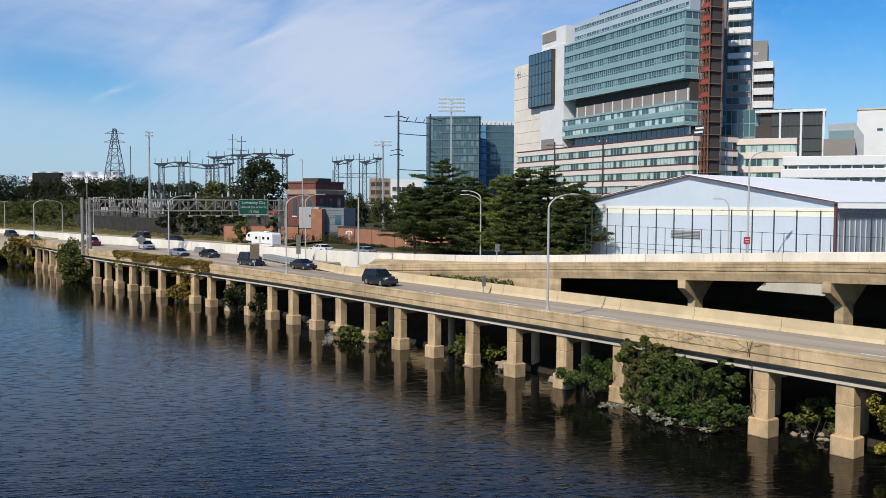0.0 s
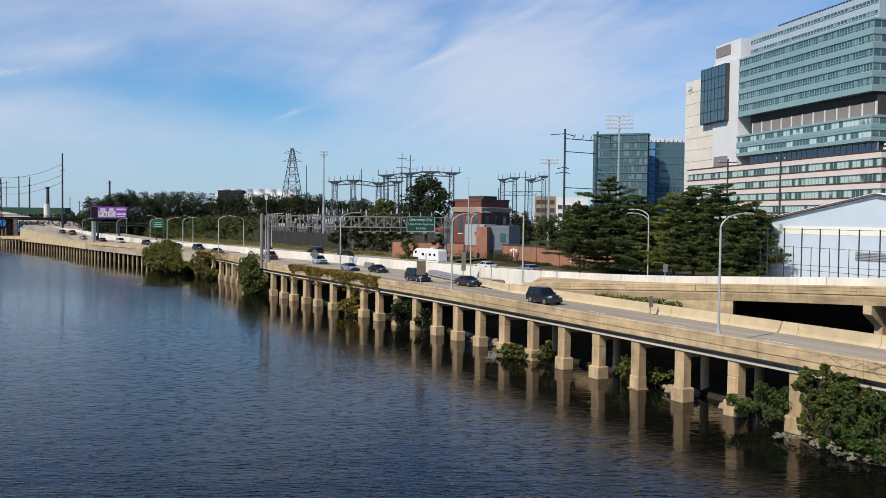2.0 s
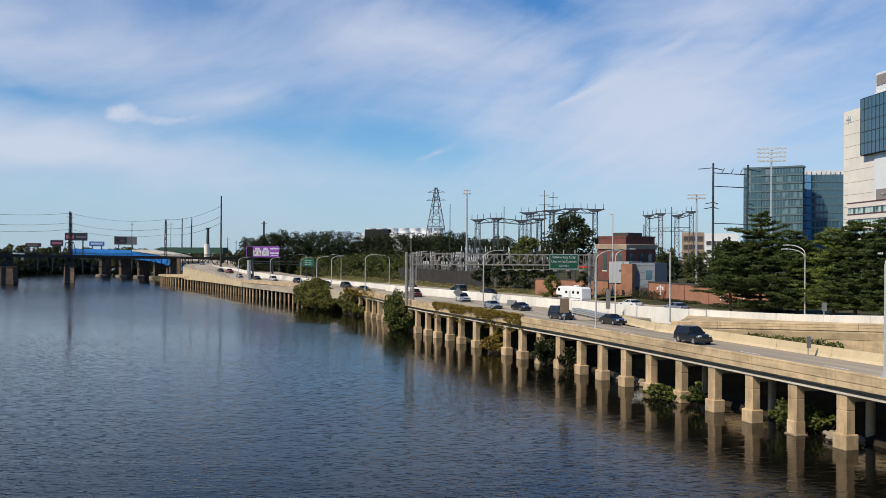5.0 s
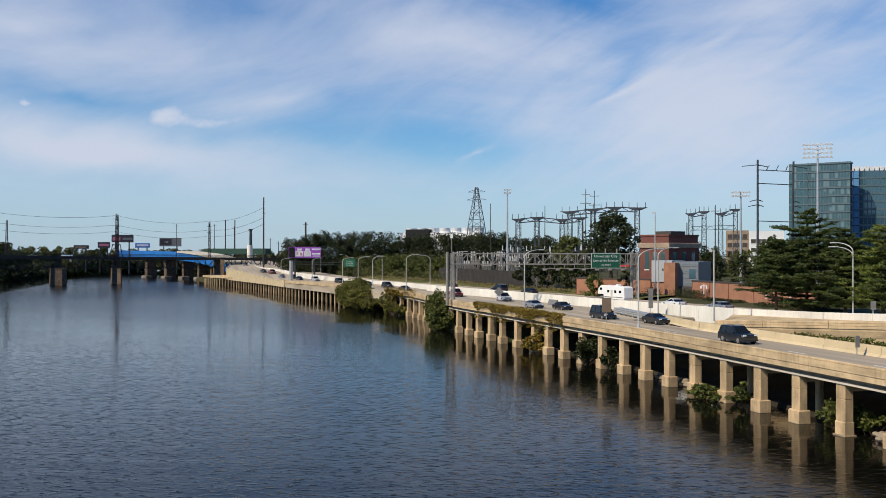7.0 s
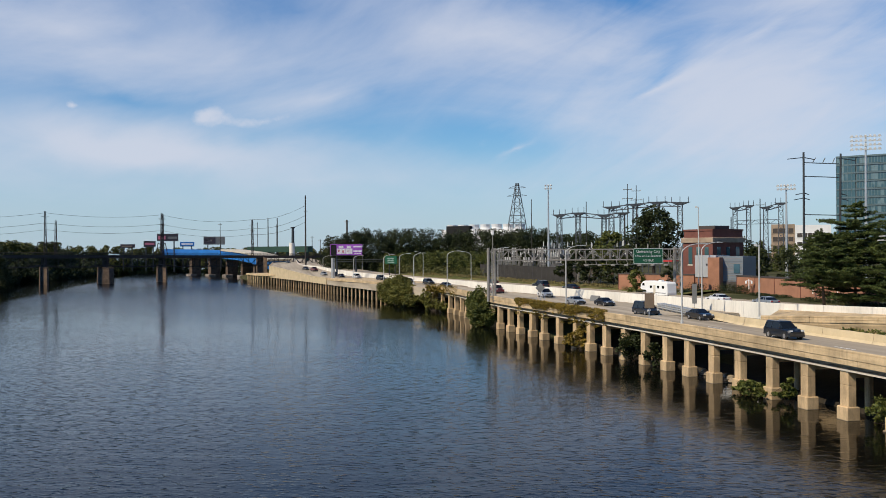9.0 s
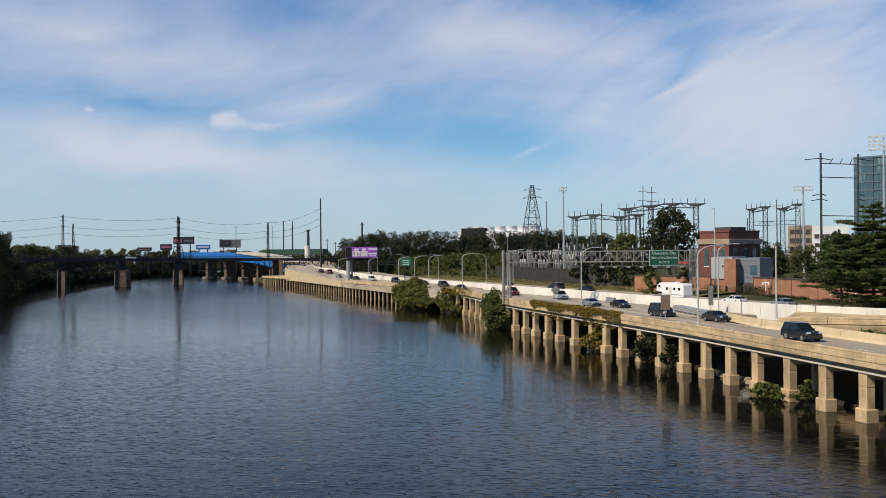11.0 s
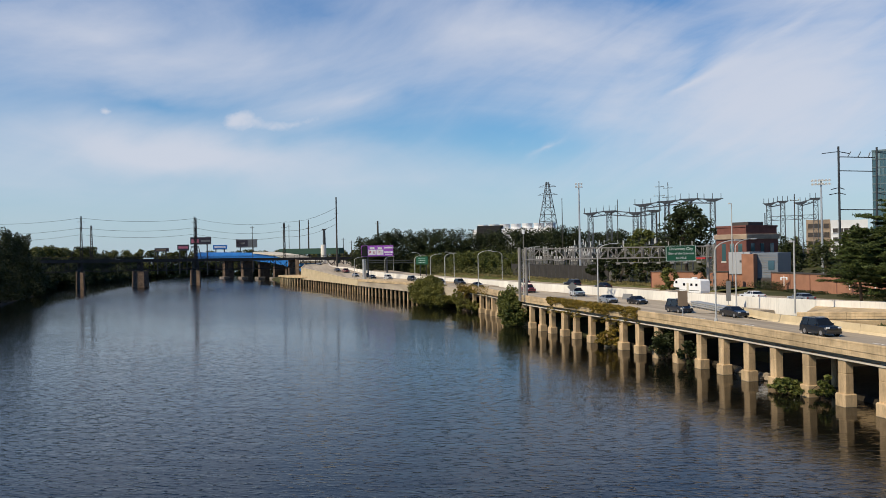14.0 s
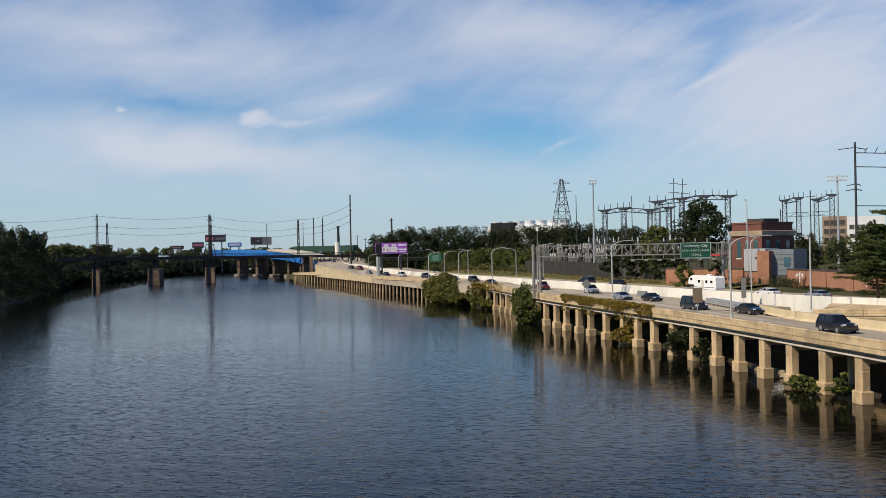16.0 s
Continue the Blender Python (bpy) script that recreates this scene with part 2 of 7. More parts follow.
GALV = material("galvanised_steel", (0.52, 0.53, 0.53), 0.45, 0.6, vary=0.1, scale=2)
LAMPGREY = material("lamp_pole_paint", (0.50, 0.50, 0.48), 0.5, 0.2, vary=0.06)
GRASS = material("bank_soil", (0.045, 0.05, 0.022), 0.95, vary=0.3, scale=0.2, fine=3, bump=0.5, second=(0.09, 0.08, 0.04), spec=0.1)
NEARBLACK = material("near_black_brown", (0.035, 0.028, 0.02), 0.9, vary=0.3, scale=0.5, fine=4, bump=0.5, spec=0.2)
BRICK = material("red_brick", (0.36, 0.17, 0.10), 0.9, vary=0.12, scale=0.8, fine=14, stain=0.15, bump=0.2)
WHITE = material("white_panel", (0.80, 0.80, 0.78), 0.6, vary=0.03, scale=0.3, fine=5)
BLACK = material("black_void", (0.008, 0.008, 0.009), 0.9, vary=0.1)
SIGN = material("sign_green", (0.003, 0.075, 0.036), 0.5, vary=0.05)
LETTER = material("sign_white", (0.6, 0.62, 0.6), 0.5, vary=0.02)
PINE = leafy("pine_needles", (0.017, 0.032, 0.010), (0.090, 0.115, 0.026))
LEAF = leafy("green_leaves", (0.036, 0.055, 0.012), (0.135, 0.14, 0.03))
LEAFDARK = leafy("dark_leaves", (0.014, 0.021, 0.006), (0.04, 0.05, 0.013))
OLIVE = leafy("olive_leaves", (0.03, 0.042, 0.01), (0.115, 0.115, 0.025))
LEAFGOLD = leafy("yellowing_leaves", (0.085, 0.078, 0.016), (0.31, 0.20, 0.03))
BARK = material("bark", (0.09, 0.065, 0.045), 0.95, vary=0.3, scale=3, bump=0.5)


def water_material():
    m = bpy.data.materials.new("river_water")
    m.use_nodes = True
    n, l = m.node_tree.nodes, m.node_tree.links
    b = n["Principled BSDF"]
    b.inputs["Base Color"].default_value = (0.0032, 0.0036, 0.003, 1)
    b.inputs["IOR"].default_value = 1.25
    geo = n.new("ShaderNodeNewGeometry")

    def ripple(sx, sy, turn, detail, weight):
        mp = n.new("ShaderNodeMapping")
        mp.vector_type = "TEXTURE"
        mp.inputs["Scale"].default_value, mp.inputs["Rotation"].default_value = (1 / sx, 1 / sy, 1), (0, 0, radians(turn))
        l.new(geo.outputs["Position"], mp.inputs[0])
        t = n.new("ShaderNodeTexNoise")
        t.inputs["Scale"].default_value, t.inputs["Detail"].default_value = 1.0, detail
        l.new(mp.outputs[0], t.inputs["Vector"])
        s = n.new("ShaderNodeMath")
        s.operation = "MULTIPLY"
        s.inputs[1].default_value = weight
        l.new(t.outputs[0], s.inputs[0])
        return s.outputs[0]

    def crest(src, low, high):
        """Sharpens a swell: flat troughs and narrow crests."""
        r = n.new("ShaderNodeMapRange")
        r.interpolation_type = "SMOOTHERSTEP"
        r.inputs["From Min"].default_value, r.inputs["From Max"].default_value = low, high
        l.new(src, r.inputs["Value"])
        return r.outputs[0]

    def scaled(src, k):
        t = n.new("ShaderNodeMath")
        t.operation = "MULTIPLY"
        t.inputs[1].default_value = k
        l.new(src, t.inputs[0])
        return t.outputs[0]

    parts = [scaled(crest(ripple(0.95, 3.0, 8, 1.5, 1.0), 0.50, 0.80), 0.022), ripple(1.1, 2.4, 10, 2.0, 0.015), ripple(0.16, 0.36, 16, 2.0, 0.05), ripple(3.2, 6.4, 12, 3.0, 0.008)]
    while len(parts) > 1:
        a = n.new("ShaderNodeMath")
        l.new(parts.pop(), a.inputs[0])
        l.new(parts.pop(), a.inputs[1])
        parts.append(a.outputs[0])

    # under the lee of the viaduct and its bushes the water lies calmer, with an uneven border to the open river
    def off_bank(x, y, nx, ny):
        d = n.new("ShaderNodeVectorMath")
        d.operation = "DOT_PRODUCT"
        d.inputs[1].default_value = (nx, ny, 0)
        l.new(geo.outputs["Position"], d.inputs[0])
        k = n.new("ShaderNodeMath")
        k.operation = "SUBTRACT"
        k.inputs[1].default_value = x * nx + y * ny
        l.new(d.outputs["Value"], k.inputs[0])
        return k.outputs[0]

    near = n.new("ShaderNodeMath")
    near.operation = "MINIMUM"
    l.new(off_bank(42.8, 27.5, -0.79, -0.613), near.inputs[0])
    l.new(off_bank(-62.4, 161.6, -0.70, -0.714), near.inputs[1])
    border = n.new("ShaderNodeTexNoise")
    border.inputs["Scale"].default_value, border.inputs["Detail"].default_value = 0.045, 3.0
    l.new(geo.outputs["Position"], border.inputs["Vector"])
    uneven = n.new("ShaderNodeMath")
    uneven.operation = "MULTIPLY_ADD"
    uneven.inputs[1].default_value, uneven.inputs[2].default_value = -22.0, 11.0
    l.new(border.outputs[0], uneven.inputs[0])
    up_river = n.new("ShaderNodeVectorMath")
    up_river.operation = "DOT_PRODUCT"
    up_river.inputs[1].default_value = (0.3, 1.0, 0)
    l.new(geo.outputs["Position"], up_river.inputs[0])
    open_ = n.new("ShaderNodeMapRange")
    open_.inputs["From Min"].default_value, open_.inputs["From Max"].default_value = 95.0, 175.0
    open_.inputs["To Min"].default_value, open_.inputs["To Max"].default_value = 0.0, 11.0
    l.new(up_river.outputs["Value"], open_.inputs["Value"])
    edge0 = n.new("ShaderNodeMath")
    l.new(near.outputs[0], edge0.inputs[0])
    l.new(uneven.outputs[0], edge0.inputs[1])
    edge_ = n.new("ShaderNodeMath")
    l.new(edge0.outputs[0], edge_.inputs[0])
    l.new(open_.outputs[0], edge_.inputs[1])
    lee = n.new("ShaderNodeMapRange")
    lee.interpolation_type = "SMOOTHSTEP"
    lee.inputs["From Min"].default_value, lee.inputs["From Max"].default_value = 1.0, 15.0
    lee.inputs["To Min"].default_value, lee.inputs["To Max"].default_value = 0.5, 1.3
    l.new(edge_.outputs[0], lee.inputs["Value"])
    patch = n.new("ShaderNodeTexNoise")
    patch.inputs["Scale"].default_value, patch.inputs["Detail"].default_value = 0.03, 3.0
    l.new(geo.outputs["Position"], patch.inputs["Vector"])
    calm = n.new("ShaderNodeMapRange")
    calm.inputs["From Min"].default_value, calm.inputs["From Max"].default_value = 0.35, 0.65
    calm.inputs["To Min"].default_value, calm.inputs["To Max"].default_value = 0.75, 1.2
    l.new(patch.outputs[0], calm.inputs["Value"])
    parts.append(calm.outputs[0])
    # the waves die down upstream
    reach = n.new("ShaderNodeMapRange")
    reach.inputs["From Min"].default_value, reach.inputs["From Max"].default_value = 40.0, 115.0
    reach.inputs["To Min"].default_value, reach.inputs["To Max"].default_value = 1.0, 0.24
    l.new(up_river.outputs["Value"], reach.inputs["Value"])
    # wavelets too small to tell apart blur what the ruffled reach mirrors
    blur = n.new("ShaderNodeMapRange")
    blur.interpolation_type = "SMOOTHSTEP"
    blur.inputs["From Min"].default_value, blur.inputs["From Max"].default_value = 75.0, 150.0
    blur.inputs["To Min"].default_value, blur.inputs["To Max"].default_value = 0.0, 0.15
    l.new(up_river.outputs["Value"], blur.inputs["Value"])
    still = n.new("ShaderNodeMapRange")
    still.interpolation_type = "SMOOTHSTEP"
    still.inputs["From Min"].default_value, still.inputs["From Max"].default_value = 250.0, 330.0
    still.inputs["To Min"].default_value, still.inputs["To Max"].default_value = 1.0, 0.7
    l.new(up_river.outputs["Value"], still.inputs["Value"])
    shelter = n.new("ShaderNodeMapRange")
    shelter.interpolation_type = "SMOOTHSTEP"
    shelter.inputs["From Min"].default_value, shelter.inputs["From Max"].default_value = 12.0, 22.0
    both = n.new("ShaderNodeMath")
    both.operation = "MINIMUM"
    l.new(edge_.outputs[0], both.inputs[0])
    l.new(off_bank(-247, 184, 0.8, 0.6), both.inputs[1])
    l.new(both.outputs[0], shelter.inputs["Value"])
    breeze = n.new("ShaderNodeMath")
    breeze.operation = "MULTIPLY"
    l.new(blur.outputs[0], breeze.inputs[0])
    l.new(still.outputs[0], breeze.inputs[1])
    gloss = n.new("ShaderNodeMath")
    gloss.operation = "MULTIPLY_ADD"
    l.new(breeze.outputs[0], gloss.inputs[0])
    l.new(shelter.outputs[0], gloss.inputs[1])
    gloss.inputs[2].default_value = 0.05
    l.new(gloss.outputs[0], b.inputs["Roughness"])
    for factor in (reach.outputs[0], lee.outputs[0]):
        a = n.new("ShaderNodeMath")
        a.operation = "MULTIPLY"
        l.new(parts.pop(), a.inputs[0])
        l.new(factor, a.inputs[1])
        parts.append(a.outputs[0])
    bp = n.new("ShaderNodeBump")
    bp.inputs["Strength"].default_value = 1.0
    l.new(parts.pop(), bp.inputs["Distance"])
    l.new(parts[0], bp.inputs["Height"])
    l.new(bp.outputs[0], b.inputs["Normal"])
    return m


WATER = water_material()


# ---- mesh building ----
class Shape:
    """Gathers corners and faces of one part."""

    def __init__(self):
        self.v, self.f = [], []

    def add(self, corners, faces):
        k = len(self.v)
        self.v.extend(tuple(c) for c in corners)
        self.f.extend(tuple(i + k for i in face) for face in faces)
        return self

    def hull(self, low, high):
        """A closed form from two rings of as many corners each."""
        n = len(low)
        faces = [tuple(range(n - 1, -1, -1)), tuple(range(n, 2 * n))]
        faces += [(i, (i + 1) % n, n + (i + 1) % n, n + i) for i in range(n)]
        return self.add(list(low) + list(high), faces)

    def prism(self, ring, z0, z1):
        return self.hull([(x, y, z0) for x, y in ring], [(x, y, z1) for x, y in ring])

    def box(self, c, size, turn=0.0, chamfer=0.0):
        """A box at centre c; turn in radians about z; chamfer cuts its upright edges and its top."""
        sx, sy, sz = (s / 2 for s in size)
        ca, sa = math.cos(turn), math.sin(turn)

        def ring(ax, ay, k, z):
            pts = [(ax, -ay + k), (ax, ay - k), (ax - k, ay), (-ax + k, ay), (-ax, ay - k), (-ax, -ay + k), (-ax + k, -ay), (ax - k, -ay)] if k else [(ax, -ay), (ax, ay), (-ax, ay), (-ax, -ay)]
            return [(c[0] + x * ca - y * sa, c[1] + x * sa + y * ca, z) for x, y in pts]

        if not chamfer:
            return self.hull(ring(sx, sy, 0, c[2] - sz), ring(sx, sy, 0, c[2] + sz))
        k = min(chamfer, sx * 0.9, sy * 0.9, sz)
        rings = [ring(sx, sy, k, c[2] - sz), ring(sx, sy, k, c[2] + sz - k), ring(sx - k, sy - k, k * 0.4, c[2] + sz)]
        n = 8
        faces = [tuple(range(n - 1, -1, -1)), tuple(range(2 * n, 3 * n))]
        for r in (0, 1):
            faces += [(r * n + i, r * n + (i + 1) % n, (r + 1) * n + (i + 1) % n, (r + 1) * n + i) for i in range(n)]
        return self.add(rings[0] + rings[1] + rings[2], faces)

    def bar(self, a, b, r0, r1=None, n=4, squash=1.0):
        """A bar or tapered tube from a to b."""
        a, b = Vector(a), Vector(b)
        r1 = r0 if r1 is None else r1
        d = (b - a).normalized()
        u = d.cross(Vector((0, 0, 1)) if abs(d.z) < 0.95 else Vector((1, 0, 0))).normalized()
        w = d.cross(u)
        ph = math.pi / n

        def ring(p, r):
            return [p + (u * math.cos(ph + 2 * math.pi * i / n) + w * math.sin(ph + 2 * math.pi * i / n) * squash) * r for i in range(n)]

        return self.hull(ring(a, r0), ring(b, r1))

    def pipe(self, pts, r0, r1=None, n=6):
        """A bent tube through pts, tapering from r0 to r1."""
        r1 = r0 if r1 is None else r1
        pts = [Vector(p) for p in pts]
        rings, last = [], None
        for i, p in enumerate(pts):
            d = (pts[min(i + 1, len(pts) - 1)] - pts[max(i - 1, 0)]).normalized()
            u = last - d * last.dot(d) if last else d.cross(Vector((0.31, 0.95, 0.05)))
            u.normalize()
            last, w = u, d.cross(u)
            r = r0 + (r1 - r0) * i / (len(pts) - 1)
            rings.append([p + (u * math.cos(2 * math.pi * j / n) + w * math.sin(2 * math.pi * j / n)) * r for j in range(n)])
        faces = [tuple(range(n - 1, -1, -1)), tuple((len(pts) - 1) * n + j for j in range(n))]
        for i in range(len(pts) - 1):
            faces += [(i * n + j, i * n + (j + 1) % n, (i + 1) * n + (j + 1) % n, (i + 1) * n + j) for j in range(n)]
        return self.add([c for r in rings for c in r], faces)

    def loft(self, rows, closed=False):
        """A skin over rows of as many points each; closed joins the ends of every row and caps the skin."""
        n = len(rows[0])
        faces = []
        for i in range(len(rows) - 1):
            for j in range(n if closed else n - 1):
                faces.append((i * n + j, i * n + (j + 1) % n, (i + 1) * n + (j + 1) % n, (i + 1) * n + j))
        if closed:
            faces += [tuple(range(n - 1, -1, -1)), tuple((len(rows) - 1) * n + j for j in range(n))]
        return self.add([p for r in rows for p in r], faces)

    def data(self, name, mat, smooth=False):
        me = bpy.data.meshes.new(name)
        me.from_pydata([tuple(map(float, c)) for c in self.v], [], self.f)
        bm = bmesh.new()
        bm.from_mesh(me)
        if len(bm.faces) < 60000:
            bmesh.ops.recalc_face_normals(bm, faces=bm.faces)
        bm.to_mesh(me)
        bm.free()
        me.materials.append(mat)
        if smooth:
            me.shade_smooth()
        return me


# fine bars that cannot be told apart one by one
JOINED = {"lattice", "bracing", "truss", "lattice_beam", "lattice_column", "tower_section", "branching", "woody_stem"}


def part(name, shape, mat, parent=None, label="", smooth=False):
    """Links a shape, or a mesh shared with others, as one object under a thing or a part."""
    ob = new(name, shape.data(name, mat, smooth) if isinstance(shape, Shape) else shape)
    if parent:
        ob.parent = parent
    if label:
        tagged(ob, label)
    if name in JOINED:
        tagged(ob, kind="stuff")
    return ob


def thing(name, label, category, group="", kind="", at=None):
    """An Empty at a thing's base, for its parts."""
    ob = new(name)
    if at is not None:
        ob.matrix_world = at
    return tagged(ob, label, category, group, kind)


def whole(name, shape, mat, label, category, group="", kind="", smooth=False):
    return tagged(part(name, shape, mat, None, "", smooth), label, category, group, kind)


# ---- lines in plan ----
class Line:
    """A smooth line through points of the plan (and heights); at(s, off) gives a place off metres to its right."""

    def __init__(self, pts, step=1.0):
        pts = [Vector(p) for p in pts]
        ext = [2 * pts[0] - pts[1]] + pts + [2 * pts[-1] - pts[-2]]
        fine = []
        for i in range(1, len(ext) - 2):
            a, b, c, d = ext[i - 1:i + 3]
            m = max(2, int((c - b).length / step))
            for k in range(m):
                t = k / m
                fine.append(0.5 * (2 * b + (c - a) * t + (2 * a - 5 * b + 4 * c - d) * t * t + (3 * b - a - 3 * c + d) * t ** 3))
        fine.append(pts[-1])
        self.p = np.array([tuple(f) for f in fine])
        seg = np.hypot(*np.diff(self.p[:, :2], axis=0).T)
        self.s = np.concatenate([[0], np.cumsum(seg)])
        self.length = self.s[-1]

    def raw(self, s):
        return Vector([np.interp(s, self.s, self.p[:, k]) for k in range(self.p.shape[1])])

    def along(self, s):
        d = self.raw(min(s + 1.5, self.length)) - self.raw(max(s - 1.5, 0))
        return Vector((d[0], d[1])).normalized()

    def at(self, s, off=0.0, z=None):
        p, d = self.raw(s), self.along(s)
        h = p[2] if z is None and len(p) > 2 else (z or 0.0)
        return Vector((p[0] + d.y * off, p[1] - d.x * off, h))

    def heading(self, s):
        d = self.along(s)
        return math.atan2(d.y, d.x)

    def nearest(self, x, y):
        return float(self.s[np.argmin((self.p[:, 0] - x) ** 2 + (self.p[:, 1] - y) ** 2)])


def strip(shape, line, s0, s1, section, step=4.0, rise=None):
    """Sweeps a closed section of (offset, height) pairs along a line; rise(s) is added to the heights."""
    n = max(1, int(math.ceil((s1 - s0) / step)))
    rows = []
    for i in range(n + 1):
        s = s0 + (s1 - s0) * i / n
        up = rise(s) if rise else 0.0
        rows.append([line.at(s, o, z + up) for o, z in section])
    return shape.loft(rows, closed=True)

# ---- the river, its banks and the roads ----
EDGE = Line([(98, -46), (62, 2), (42.8, 27.5), (23.6, 53.0), (5.9, 76.8), (-11.5, 100.0), (-25.1, 117.4), (-47.6, 144.0), (-62.4, 161.6), (-75.5, 180),
             (-90, 199.5), (-112, 222), (-138, 247), (-164, 271), (-196, 303), (-233, 337), (-279, 376), (-360, 470), (-470, 640), (-640, 860)])
S0 = EDGE.nearest(23.8, 52.4)
S_BUSH = EDGE.nearest(-95, 204)
S_FAR0 = EDGE.nearest(-126, 236)
S_FAR1 = EDGE.nearest(-279, 376)
DECK, TOP = 5.45, 6.2

# white wall on the river side of the upper carriageway: x, y, height of its top
WALL = Line([(70, 26, 13.2), (56, 53, 12.1), (37.6, 77.3, 10.9), (28.9, 90.5, 10.0), (14.2, 106.0, 8.85), (5.0, 118.9, 8.0), (-4.0, 128.0, 7.6), (-12.0, 135.6, 7.4),
             (-20.0, 144.5, 7.25), (-30.0, 154.5, 7.2), (-43.0, 167.0, 7.2), (-57.0, 181.0, 7.2), (-79.0, 201.5, 7.2), (-98.0, 224.0, 7.0), (-112.0, 239.0, 6.9), (-131, 257, 6.8), (-156, 281, 7.0), (-185, 310, 7.5), (-214, 340, 8.3), (-238, 363, 8.7), (-270, 408, 9.4), (-325, 490, 10.0), (-430, 640, 10.4)])


def gap(s):
    """Distance across the road from the parapet to the white wall."""
    p = EDGE.raw(s)
    return float(np.min(np.hypot(WALL.p[:, 0] - p[0], WALL.p[:, 1] - p[1])))


ground = Shape()
SECTION = [(2.5, -3.0), (4.5, 0.5), (7.0, 1.3), (11.0, 2.4), (17.0, 4.6), (26.0, 5.0), (40.0, 6.6), (70.0, 6.9), (120.0, 8.0), (250.0, 9.0), (700.0, 9.0), (3500.0, 9.0)]
rows = []
for s in np.linspace(0, EDGE.length, 90):
    rows.append([EDGE.at(s, o, z + (0.25 * noise.noise((o * 0.2, s * 0.1, 0)) if 4 < o < 200 else 0)) for o, z in SECTION])
ground.loft(rows)
whole("ground", ground, GRASS, "earth and grass bank behind the riverside road", "ground", kind="structure")

# a near-black brown sheet laid over the bank beneath the deck
under_bank = Shape()
under_bank.loft([[EDGE.at(s, o, z) for o, z in [(2.2, -3.0), (4.3, 0.56), (7.0, 1.42), (11.0, 2.5), (17.5, 4.75), (19.0, 4.0)]] for s in np.linspace(0, EDGE.nearest(-40, 136), 40)])
whole("ground_mud", under_bank, NEARBLACK, "dark brown bank under the viaduct", "ground", kind="structure")
water = Shape().add([(-3500, -600, 0), (3500, -600, 0), (3500, 3500, 0), (-3500, 3500, 0)], [(0, 1, 2, 3)])
whole("water", water, WATER, "dark rippled river water", "water", kind="structure")

LEFT = Line([(-110, -60), (-180, 90), (-243, 182), (-280, 224), (-307, 254), (-374, 319), (-460, 440), (-640, 650), (-900, 900)])
bank = Shape()
bank.loft([[LEFT.at(s, -o, z) for o, z in [(-3.0, -3.0), (0.0, 0.2), (5.0, 2.0), (30.0, 4.0), (200.0, 6.0), (2500.0, 8.0)]] for s in np.linspace(0, LEFT.length, 50)])
whole("ground_left_bank", bank, NEARBLACK, "wooded earth bank of the river", "ground", kind="structure")

# viaduct of the lower carriageway
viaduct = thing("viaduct", "long tan concrete road viaduct on columns standing in the river", "viaduct", kind="structure")
S_IN = EDGE.nearest(60, 4)
S_GORE = EDGE.nearest(-32, 125)
slab = Shape()
strip(slab, EDGE, S_IN, S_GORE, [(0.5, 4.98), (0.5, DECK), (10.6, DECK), (10.6, 4.3), (1.16, 4.3), (1.16, 4.8), (0.9, 4.98)])
part("deck_slab", slab, ROAD, viaduct)
slab2 = Shape()
n = 60
rows = []
for i in range(n + 1):
    s = S_GORE + (S_BUSH + 60 - S_GORE) * i / n
    g_ = gap(s) - 0.3
    rows.append([EDGE.at(s, 0.5, 4.98), EDGE.at(s, 0.5, DECK), EDGE.at(s, g_, DECK + 0.15), EDGE.at(s, g_, 4.3), EDGE.at(s, 1.16, 4.3), EDGE.at(s, 1.16, 4.8), EDGE.at(s, 0.9, 4.98)])
slab2.loft(rows, closed=True)
part("deck_slab", slab2, ROAD, viaduct)
edge_beam = Shape()
strip(edge_beam, EDGE, S_IN, S_BUSH + 8, [(0.40, 4.29), (0.40, 4.45), (1.15, 4.47), (1.15, 4.285)])
part("edge_beam", edge_beam, PALE, viaduct)
s = S_IN
while s < S_BUSH + 8:
    p = Shape()
    e = min(s + 9.15, S_BUSH + 8)
    strip(p, EDGE, s + 0.015, e - 0.015, [(0.05, 4.90), (0.05, 5.36), (0.085, 5.37), (0.085, 5.40), (0.0, 5.42), (0.0, 6.0), (0.03, 6.01), (0.03, 6.03), (0.0, 6.04), (0.0, TOP - 0.04), (0.04, TOP), (0.34, TOP), (0.38, TOP - 0.04), (0.52, DECK - 0.02), (0.49, 4.90)], 3.1)
    part("parapet_panel", p, CONCRETE, viaduct)
    s = e

COLUMNS = [-11.6, -5.8, 0, 5.7, 11.8, 17.9, 24.0, 30.1, 35.9, 41.8, 47.6, 53.4, 59.3, 64.8, 70.4, 75.8, 81.6, 87.3, 93.0, 98.3, 103.2, 109.8, 116.2, 121.4, 127.2, 132.3, 138.4, 144.2, 150.0, 156.0, 162.0, 167.5, 173.0, 178.6, 184.0, 190.0]
column_ring = lambda w, d, z: [(x * w, y * d, z) for x, y in ((-0.5, -0.44), (-0.44, -0.5), (0.44, -0.5), (0.5, -0.44), (0.5, 0.44), (0.44, 0.5), (-0.44, 0.5), (-0.5, 0.44))]
shaft = Shape().loft([column_ring(w, w - 0.3, z) for w, z in ((1.15, 1.15), (1.15, 3.0), (1.10, 3.03), (1.10, 3.07), (1.15, 3.10), (1.15, 4.29))], closed=True).data("pier_column", PIER)
stub = Shape().box((0, 0, 0.32), (1.5, 1.3, 1.75), 0, 0.08).data("footing", PIER)
